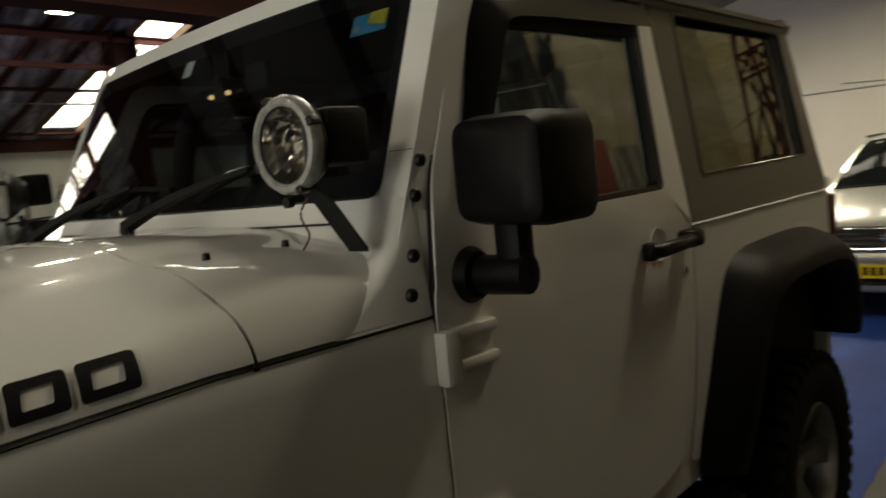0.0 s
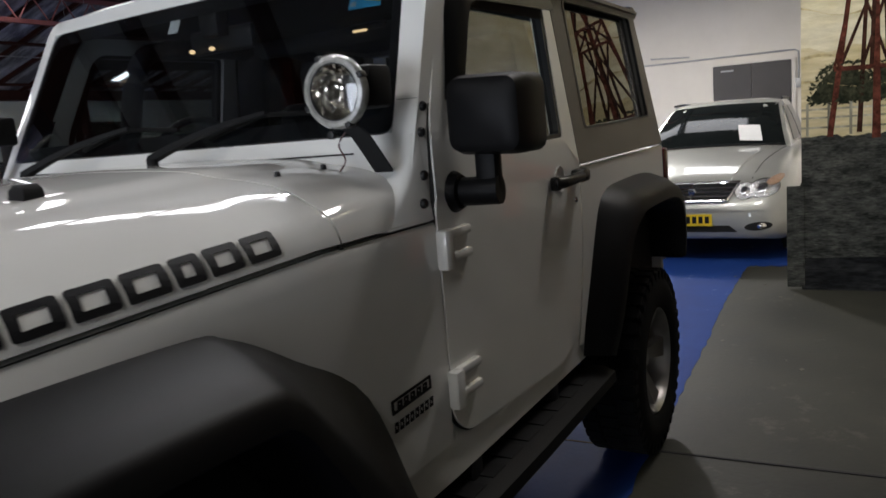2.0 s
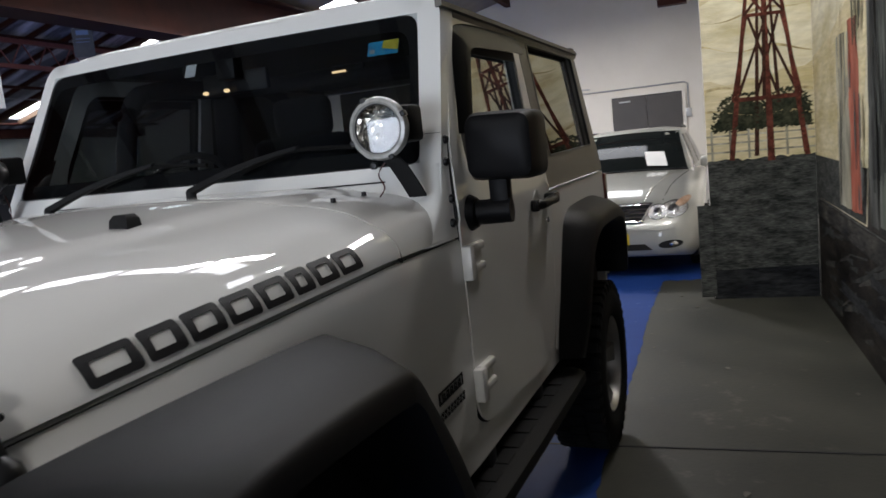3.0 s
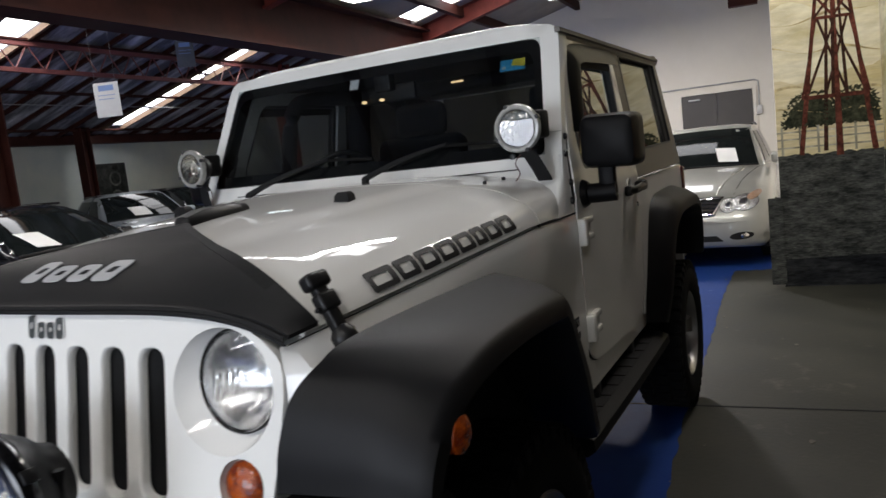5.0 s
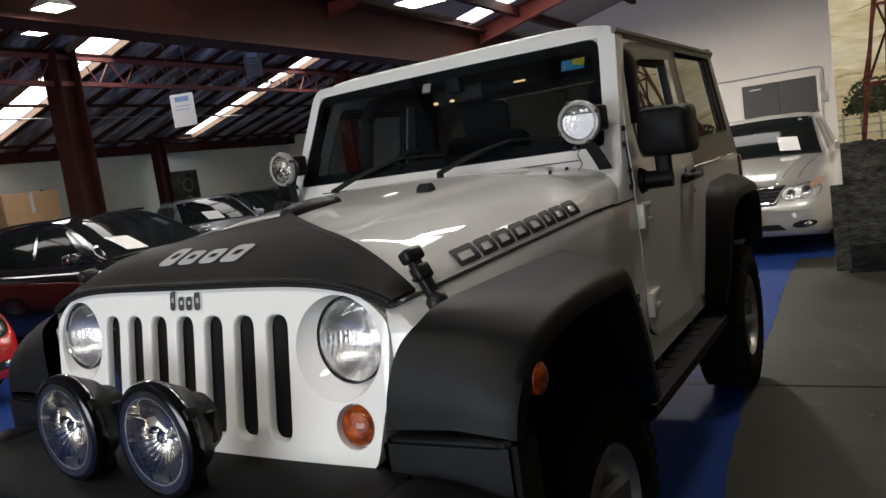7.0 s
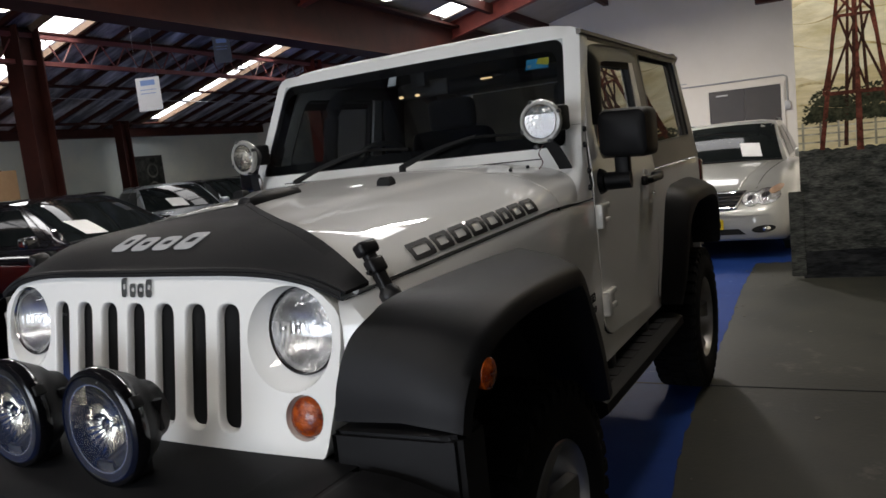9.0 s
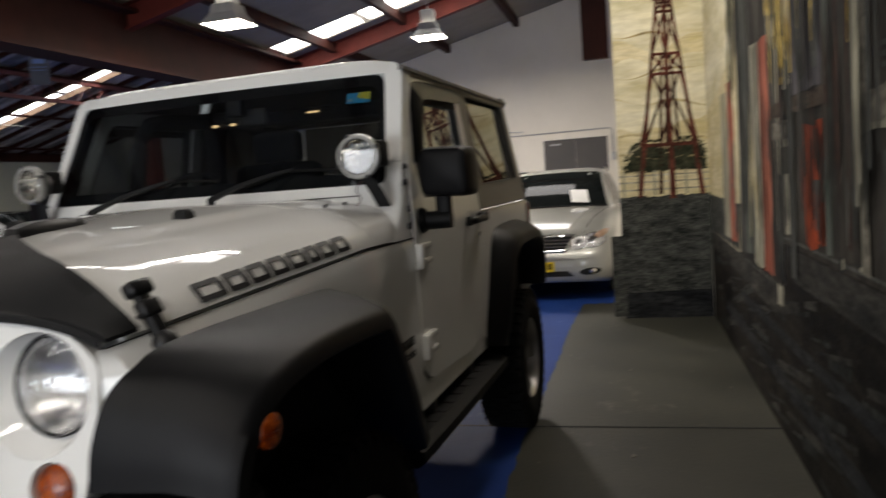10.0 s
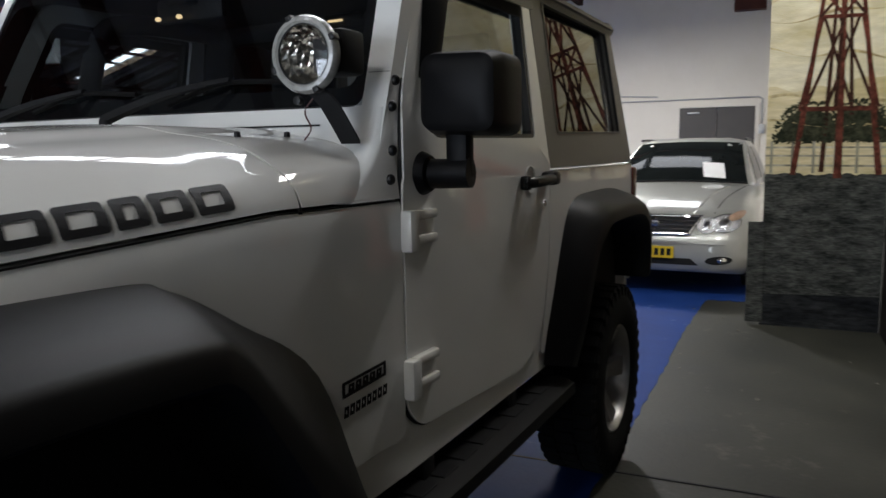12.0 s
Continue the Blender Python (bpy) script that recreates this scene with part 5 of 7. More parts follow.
def side_door(s):
    door = part("door", side_sheet(dense(rounded(door_outline, door_round, 5)), [dense(rounded(win_outline, win_round, 5))], s, 0.004, 0.05), WHITE, car, "white side door, closed")
    inner = [Vector(p) for p in dense(rounded(win_outline, win_round, 5))]
    c = sum(inner, Vector((0, 0))) / len(inner)
    part("window_seal", side_sheet(inner, [[c + (p - c) * 0.945 for p in inner]], s, 0.001, 0.034), SMOOTH_BLACK, door)
    pane = part("window_pane", yawed(side_sheet(inner, [], s, -0.008, 0.005), s, 1.3, -0.04), DOOR_TINT, door, "dark tinted window")
    pane.visible_shadow = False
    # wind deflector round the window's front and top
    path = [(0.945, 1.50), (0.985, 1.60), (1.045, 1.76), (1.10, 1.812), (1.30, 1.832), (1.728, 1.838)]
    low = [(0.995, 1.50), (1.055, 1.61), (1.115, 1.715), (1.16, 1.748), (1.32, 1.758), (1.722, 1.772)]
    a, b = curve([(p[0], p[1], 0) for p in path], 5), curve([(p[0], p[1], 0) for p in low], 5)
    rings = [[Vector((s * (body_x(p.y) + 0.008), p.x, p.y)), Vector((s * (body_x(p.y) + 0.03), lerp(p.x, q.x, 0.4), lerp(p.y, q.y, 0.4))), Vector((s * (body_x(q.y) + 0.034), q.x, q.y)), Vector((s * (body_x(q.y) + 0.028), q.x, q.y))] for p, q in zip(a, b)]
    part("wind_deflector", loft(rings, closed=False, caps=False), DEFLECTOR, door, "glossy black wind deflector")
    # dark band along the top of the pane, below the deflector
    part("window_header", side_sheet(dense([(1.10, 1.738), (1.708, 1.748), (1.708, 1.792), (1.12, 1.788)]), [], s, 0.0025, 0.012), SEAM, door)
    part("window_front_strip", side_sheet(dense([(0.955, 1.44), (0.992, 1.44), (1.125, 1.742), (1.085, 1.765)]), [], s, 0.0022, 0.012), SEAM, door)
    for y, z in ((0.832, 1.209), (0.828, 0.880)):
        x = body_x(z) + 0.004
        b = box(x, x + 0.030, y - 0.026, y + 0.012, z - 0.092, z, 0.007)
        for dz in (-0.004, -0.060):
            box(x - 0.002, x + 0.016, y + 0.008, y + 0.125, z + dz - 0.022, z + dz, 0.006, bm=b)
        box(x - 0.002, x + 0.006, y + 0.005, y + 0.118, z - 0.078, z - 0.004, 0.002, bm=b)
        part("hinge", flip(b, s), WHITE, door, "exposed white door hinge")
    x = body_x(1.24) + 0.004
    part("handle_cup", flip(lathe([(0.0, -0.012), (0.034, -0.006), (0.042, 0.002), (0.040, 0.003)], 24, Matrix.Translation((x + 0.001, 1.60, 1.245)) @ Matrix.Rotation(radians(90), 4, "Y")), s), WHITE, door)
    b = tube([(x + 0.01, 1.525, 1.236), (x + 0.036, 1.545, 1.238), (x + 0.04, 1.62, 1.240), (x + 0.038, 1.70, 1.243), (x + 0.012, 1.72, 1.244)], 0.017, 10)
    box(x, x + 0.05, 1.695, 1.765, 1.222, 1.266, 0.012, bm=b)
    box(x, x + 0.03, 1.515, 1.55, 1.215, 1.258, 0.008, bm=b)
    part("handle", flip(b, s), SMOOTH_BLACK, door, "black door handle")
    part("lock", flip(lathe([(0.0, 0.006), (0.010, 0.005), (0.011, 0.0)], 14, Matrix.Translation((x, 1.735, 1.163)) @ Matrix.Rotation(radians(90), 4, "Y")), s), CHROME, door)
    # mirror on its arm
    m = part("mirror", flip(loft([[Vector((x, y, z)) for x, z in rounded([(0.876 - a, 1.458 - b), (0.880 + a, 1.452 - b), (0.880 + a, 1.458 + b), (0.878 - a, 1.464 + b)], 0.034, 5)] for y, a, b in ((0.868, 0.070, 0.062), (0.880, 0.086, 0.078), (0.92, 0.094, 0.087), (1.02, 0.094, 0.087), (1.034, 0.088, 0.081))]), s), MIRROR_BLACK, door, "large black door mirror")
    part("mirror_arm", flip(joined(box(0.828, 0.886, 0.915, 0.965, 1.262, 1.39, 0.016), tube([(x - 0.005, 0.925, 1.285), (x + 0.04, 0.930, 1.284), (0.886, 0.936, 1.286)], 0.034, 14)), s), MIRROR_BLACK, m)
    part("mirror_foot", flip(lathe([(0.0, 0.024), (0.040, 0.020), (0.048, 0.006), (0.050, 0.0)], 24, Matrix.Translation((x - 0.002, 0.918, 1.285)) @ Matrix.Rotation(radians(90), 4, "Y")), s), MIRROR_BLACK, m)
    part("mirror_glass", flip(box(0.800, 0.956, 1.0345, 1.037, 1.385, 1.535, 0.0), s), CHROME, m, smooth=False)
    return door


for s in (1, -1):
    side_door(s)

# rear body and hard top
def rear_side(s):
    quarter = dense(rounded([(1.722, 0.66), (1.786, 1.0), (1.800, 1.268), (2.965, 1.268), (2.965, 0.72), (2.90, 0.98), (2.72, 1.09), (2.12, 1.09), (1.97, 1.0), (1.80, 0.66)], [0.02, 0.05, 0.0, 0.03, 0.0, 0.05, 0.05, 0.05, 0.05, 0.0], 4))
    part("quarter_panel", side_sheet(quarter, [], s, 0.002, 0.04), WHITE, car)
    top = dense(rounded([(1.800, 1.274), (2.955, 1.274), (2.81, 1.872), (1.780, 1.872)], [0.01, 0.03, 0.05, 0.02], 4))
    glass_o = dense(rounded([(1.905, 1.388), (2.795, 1.402), (2.742, 1.838), (1.902, 1.836)], 0.022, 4))
    part("hard_top_side", side_sheet(top, [glass_o], s, 0.002, 0.04), HARD_TOP, car, "grained dark grey hard top side")
    c = sum((Vector(p) for p in glass_o), Vector((0, 0))) / len(glass_o)
    part("rear_window_seal", side_sheet(glass_o, [[c + (Vector(p) - c) * 0.965 for p in glass_o]], s, 0.004, 0.012), SMOOTH_BLACK, car)
    pane = part("rear_side_window", yawed(side_sheet(glass_o, [], s, -0.026, 0.005), s, 2.4, 0.012), DARK_TINT, car, "dark tinted rear side window")
    pane.visible_shadow = False
    part("sill", flip(loft([[Vector((x, y, z)) for x, z in ((0.68, 0.66), (0.752, 0.66), (0.750, 0.60), (0.72, 0.585), (0.68, 0.585))] for y in (0.60, 1.85)]), s), WHITE, car)
    rocker = dense([(0.60, 0.60), (1.79, 0.60), (1.80, 0.70), (1.79, 0.86), (0.60, 0.86)])
    part("rocker_panel", side_sheet(rocker, [], s, -0.004, 0.012), WHITE, car)
    edge_o = [Vector(p) for p in dense(rounded(door_outline, door_round, 5))]
    c = sum(edge_o, Vector((0, 0))) / len(edge_o)
    part("door_gap", side_sheet([p + (p - c).normalized() * 0.0045 for p in edge_o], [[c + (p - c) * 0.98 for p in edge_o]], s, -0.0015, 0.012), SEAM, car)


for s in (1, -1):
    rear_side(s)
    part("tail_lamp", flip(box(0.70, 0.785, 2.955, 3.03, 1.0, 1.25, 0.012), s), principled(f"tail_red_{s + 1}", (0.06, 0.004, 0.004), 0.25), car, "dark red tail lamp")
def roof_at(q, y):
    return Vector((q * 0.712, y, 1.915 - 0.050 * abs(q) ** 7 - 0.028 * max(0.0, (1.06 - y) / 0.11) ** 2))


def header_at(s, t):
    x = lerp(-0.790, 0.690, s)
    q = abs(2 * s - 1)
    y0 = ws_place(x, 1.872, 0.012)[1]
    return Vector((x, lerp(y0, max(y0 + 0.02, 1.03), t), lerp(1.872, 1.912, math.sin(t * 1.57)) - 0.034 * q ** 8))


part("windscreen_header", surface(header_at, 40, 6, 0.02), WHITE, car)
part("roof", surface(lambda s, t: roof_at(2 * s - 1, lerp(1.032, 2.84, t)), 30, 30, 0.03), HARD_TOP, car, "grained dark grey hard top roof")
part("roof_seam", surface(lambda s, t: Vector(((lambda q, y: (q * 0.708, y, 1.9165 - 0.050 * abs(q) ** 7))(2 * s - 1, lerp(1.775, 1.783, t)))), 30, 1, 0.002), SEAM, car)
for s in (1, -1):
    part("drip_rail", flip(loft([[Vector((x + 0.70, y, z)) for x, z in ((0.0, 1.872), (0.02, 1.866), (0.02, 1.852), (0.0, 1.85))] for y in (0.99, 1.4, 1.72, 2.3, 2.78)]), s), HARD_TOP, car)
part("tailgate", box(-0.76, 0.76, 2.93, 2.97, 0.64, 1.27, 0.01), WHITE, car)
rear_pane = part("rear_window", loft([[(-0.66, 2.95, 1.33), (0.66, 2.95, 1.33), (0.66, 2.955, 1.33), (-0.66, 2.955, 1.33)], [(-0.61, 2.86, 1.83), (0.61, 2.86, 1.83), (0.61, 2.865, 1.83), (-0.61, 2.865, 1.83)]]), DARK_TINT, car)
rear_pane.visible_shadow = False
part("rear_header", box(-0.70, 0.70, 2.78, 2.84, 1.83, 1.89, 0.01), HARD_TOP, car)
# solid near-black box, with the shade under the floor in its colour
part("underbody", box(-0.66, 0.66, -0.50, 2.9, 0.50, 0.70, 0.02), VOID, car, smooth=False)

# fender flares
def flare(name, s, inner, outer, tip):
    """Stations of (y, z, x) along the body and along the lip."""
    a, b = curve(inner, 5), curve(outer, 5)
    rings = []
    for p, q in zip(a, b):
        c = Vector((tip[0], tip[1]))
        d = (Vector((q.x, q.y)) - c).normalized()
        i1, i2 = Vector((q.x, q.y)) - d * 0.050, Vector((q.x, q.y)) - d * 0.062
        mid = p.lerp(q, 0.55) + Vector((0, 0.010 if q.y > 0.9 else 0.0, 0.0))
        near = p.lerp(q, 0.93)
        rings.append([Vector((s * p.z, p.x, p.y)), Vector((s * mid.z, mid.x, mid.y)), Vector((s * (near.z), near.x, near.y)), Vector((s * q.z, q.x - d.x * 0.012, q.y - d.y * 0.012)), Vector((s * (q.z + 0.001), i1.x, i1.y)), Vector((s * (q.z - 0.018), i2.x, i2.y)), Vector((s * 0.70, i2.x, i2.y))])
    return part(name, loft(rings, closed=False, caps=False), PLASTIC, car, "wide black plastic wheel flare", angle=50)


for s in (1, -1):
    flare("front_flare", s, [(-0.622, 0.905, 0.658), (-0.618, 0.99, 0.672), (-0.60, 1.075, 0.700), (-0.56, 1.125, 0.735), (-0.44, 1.158, 0.756), (0.07, 1.162, 0.772), (0.185, 1.140, 0.774), (0.325, 1.06, 0.774), (0.515, 0.925, 0.774), (0.66, 0.62, 0.772)],
          [(-0.612, 0.905, 0.965), (-0.60, 0.97, 0.972), (-0.555, 1.035, 0.978), (-0.46, 1.09, 0.982), (-0.25, 1.118, 0.982), (0.05, 1.112, 0.975), (0.13, 1.09, 0.968), (0.215, 1.0, 0.955), (0.36, 0.83, 0.93), (0.60, 0.575, 0.865)], (0.02, 0.42))
    flare("rear_flare", s, [(1.74, 0.62, 0.772), (1.80, 0.78, 0.772), (1.945, 1.07, 0.774), (2.06, 1.155, 0.774), (2.25, 1.172, 0.774), (2.62, 1.168, 0.774), (2.84, 1.12, 0.774), (2.95, 0.98, 0.774), (3.0, 0.78, 0.772)],
          [(1.83, 0.60, 0.845), (1.87, 0.76, 0.872), (1.985, 1.0, 0.885), (2.09, 1.095, 0.898), (2.26, 1.118, 0.902), (2.60, 1.112, 0.902), (2.80, 1.06, 0.898), (2.90, 0.94, 0.89), (2.94, 0.78, 0.88)], (2.43, 0.42))
    # side marker on the front flare
    mk = Matrix.Translation((s * 0.975, -0.497, 0.993)) @ Matrix.Rotation(radians(s * 90), 4, "Y")
    part("side_marker", lathe([(0.0, 0.016), (0.02, 0.014), (0.034, 0.006), (0.036, -0.008), (0, -0.008)], 22, mk), AMBER, car, "round amber side marker")
    # lower corner under the flare, and the bumper's end
    b = loft([rounded([(s * 0.645, y, 0.60), (s * xo, y, 0.62), (s * xo, y, 0.898), (s * 0.645, y, 0.885)], 0) for y, xo in ((-0.624, 0.94), (-0.612, 0.962), (-0.50, 0.962))])
    bmesh.ops.bevel(b, geom=b.edges[:], offset=0.012, segments=2, affect="EDGES")
    part("lower_corner", b, PLASTIC, car)
    # arches filled with near-black boxes in place of their shade
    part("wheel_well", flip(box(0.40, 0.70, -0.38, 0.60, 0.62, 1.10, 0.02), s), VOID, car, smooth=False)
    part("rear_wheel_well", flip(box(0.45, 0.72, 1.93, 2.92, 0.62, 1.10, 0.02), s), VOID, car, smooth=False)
    # side step
    st = loft([[Vector((s * x, y, z)) for x, z in ((0.70, 0.545), (0.80, 0.552), (0.845, 0.535), (0.848, 0.50), (0.82, 0.478), (0.70, 0.485))] for y in (0.58, 0.64, 1.2, 1.80, 1.86)])
    step = part("side_step", st, BUMPER_BLACK, car, "black side step below the door")
    for k in range(9):
        part("tread_rib", flip(box(0.725, 0.80, 0.72 + k * 0.115, 0.80 + k * 0.115, 0.5495, 0.5545, 0.002), s), BUMPER_BLACK, step, smooth=False)
    for y in (0.95, 1.5):
        part("step_bracket", flip(box(0.62, 0.76, y - 0.03, y + 0.03, 0.50, 0.63, 0.008), s), SMOOTH_BLACK, step)
    for y in (0.93, 1.22, 1.50):
        part("bracket_clip", flip(box(0.705, 0.742, y - 0.03, y + 0.03, 0.588, 0.606, 0.004), s), GALV, step, "bare metal bracket clip")
    # plain bars where the side carries small lettering
    flat = lambda y, z, w: (s * (0.7775 + w), y, z)
    part("side_badge", plate(rounded([(0.582, 0.858), (0.735, 0.866), (0.735, 0.898), (0.582, 0.890)], 0.003), [rounded([(0.590, 0.865), (0.727, 0.872), (0.727, 0.891), (0.590, 0.884)], 0.002)], flat, 0.0012), DECAL, car, "small black badge outline", smooth=False)
    for k in range(5):
        y, z = 0.602 + 0.0245 * k, 0.8665 + 0.00125 * k
        part("badge_bar", plate([(y, z), (y + 0.017, z), (y + 0.019, z + 0.016), (y + 0.002, z + 0.016)], [[(y + 0.006, z + 0.006), (y + 0.012, z + 0.006), (y + 0.012, z + 0.011), (y + 0.006, z + 0.011)]], flat, 0.0012), DECAL, car, smooth=False)
    for k in range(8):
        y, z = 0.585 + 0.0195 * k, 0.818 + 0.001 * k
        part("badge_bar", plate([(y, z), (y + 0.014, z), (y + 0.017, z + 0.022), (y + 0.003, z + 0.022)], [[(y + 0.005, z + 0.007), (y + 0.011, z + 0.007), (y + 0.011, z + 0.015), (y + 0.005, z + 0.015)]], flat, 0.0012), DECAL, car, smooth=False)

# wheels
def wheel(s, y, out):
    m = Matrix.Translation((s * out, y, 0.391)) @ Matrix.Rotation(radians(s * 90), 4, "Y") @ Matrix.Diagonal((0.938, 0.938, 1, 1))
    w = part("wheel", lathe([(0.0, 0.03), (0.05, 0.03), (0.06, 0.0), (0.0, 0.0)], 24, m), ALLOY, car)
    part("tyre", lathe([(0.235, 0.105), (0.255, 0.122), (0.33, 0.128), (0.385, 0.112), (0.405, 0.09), (0.408, 0.0), (0.405, -0.09), (0.385, -0.112), (0.33, -0.128), (0.255, -0.122), (0.235, -0.105)], 48, m), RUBBER, w, "black off-road tyre")
    bm = bmesh.new()
    for k in range(40):
        r = m @ Matrix.Rotation(2 * math.pi * k / 40, 4, "Z")
        for j, (a, b) in enumerate(((-0.112, -0.045), (-0.035, 0.035), (0.045, 0.112))):
            q = r @ Matrix.Rotation(0.07 * (j % 2), 4, "Z")
            box(0.400, 0.417, -0.022, 0.022, a, b, bm=bm, m=q)
        box(0.36, 0.404, -0.016, 0.016, 0.095, 0.1185, bm=bm, m=r)
    part("tread", bm, RUBBER, w, smooth=False)
    part("rim", lathe([(0.238, 0.108), (0.232, 0.112), (0.222, 0.095), (0.212, 0.04), (0.205, -0.1), (0.228, -0.11)], 48, m), ALLOY, w, "five-spoke alloy rim")
    for k in range(5):
        r = m @ Matrix.Rotation(2 * math.pi * k / 5 + 0.3, 4, "Z")
        sp = loft([[r @ Vector((x, h * q, z)) for q, z in ((-1, zt - 0.03), (-0.8, zt), (0.8, zt), (1, zt - 0.03))] for x, h, zt in ((0.03, 0.034, 0.045), (0.09, 0.036, 0.05), (0.16, 0.045, 0.068), (0.217, 0.058, 0.085))])
        part("spoke", sp, ALLOY, w)
    part("hub_cap", lathe([(0.0, 0.066), (0.028, 0.064), (0.036, 0.052), (0.036, 0.02)], 20, m), ALLOY, w)
    part("brake_disc", lathe([(0.06, -0.02), (0.165, -0.02), (0.165, -0.035), (0.06, -0.035)], 32, m), GALV, w)


for s in (1, -1):
    for y, out in ((0.03, 0.772), (2.43, 0.742)):
        wheel(s, y, out)

# frame and axles below the body; unseen near-black shapes added to darken the gap
for s in (1, -1):
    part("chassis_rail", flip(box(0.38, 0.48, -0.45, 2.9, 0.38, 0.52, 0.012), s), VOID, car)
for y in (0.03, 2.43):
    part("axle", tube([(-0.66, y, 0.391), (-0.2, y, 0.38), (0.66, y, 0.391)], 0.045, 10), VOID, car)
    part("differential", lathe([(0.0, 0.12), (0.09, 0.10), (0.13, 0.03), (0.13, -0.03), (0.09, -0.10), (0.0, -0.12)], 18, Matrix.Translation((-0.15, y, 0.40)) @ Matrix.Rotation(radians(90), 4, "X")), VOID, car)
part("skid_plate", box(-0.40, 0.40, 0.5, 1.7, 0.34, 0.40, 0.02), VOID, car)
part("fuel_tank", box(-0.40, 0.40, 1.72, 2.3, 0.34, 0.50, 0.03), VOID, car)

# front bumper, driving lamps
b = loft([rounded([(x, f, 0.58), (x, f - 0.01, 0.765), (x, f + 0.04, 0.81), (x, -0.60, 0.81), (x, -0.60, 0.58)], 0) for x, f in ((-0.72, -0.88), (-0.55, -0.93), (0.0, -0.95), (0.55, -0.93), (0.72, -0.88))])
bmesh.ops.bevel(b, geom=b.edges[:], offset=0.012, segments=2, affect="EDGES")
part("bumper", b, BUMPER_BLACK, car, "black plastic front bumper")
for s in (1, -1):
    b = loft([rounded([(s * x, f, 0.56), (s * x, f - 0.012, 0.735), (s * x, f + 0.045, 0.79 + t), (s * x, -0.63, 0.79 + t), (s * x, -0.63, 0.56)], 0) for x, f, t in ((0.66, -0.93, 0.0), (0.72, -0.93, 0.028), (0.85, -0.89, 0.02), (0.97, -0.80, -0.01))])
    bmesh.ops.bevel(b, geom=b.edges[:], offset=0.02, segments=3, affect="EDGES")
    part("bumper_end", b, BUMPER_BLACK, car)
    # near-black strip puts the shade between grille and bumper into colour
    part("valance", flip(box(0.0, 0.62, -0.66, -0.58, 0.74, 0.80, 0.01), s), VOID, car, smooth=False)


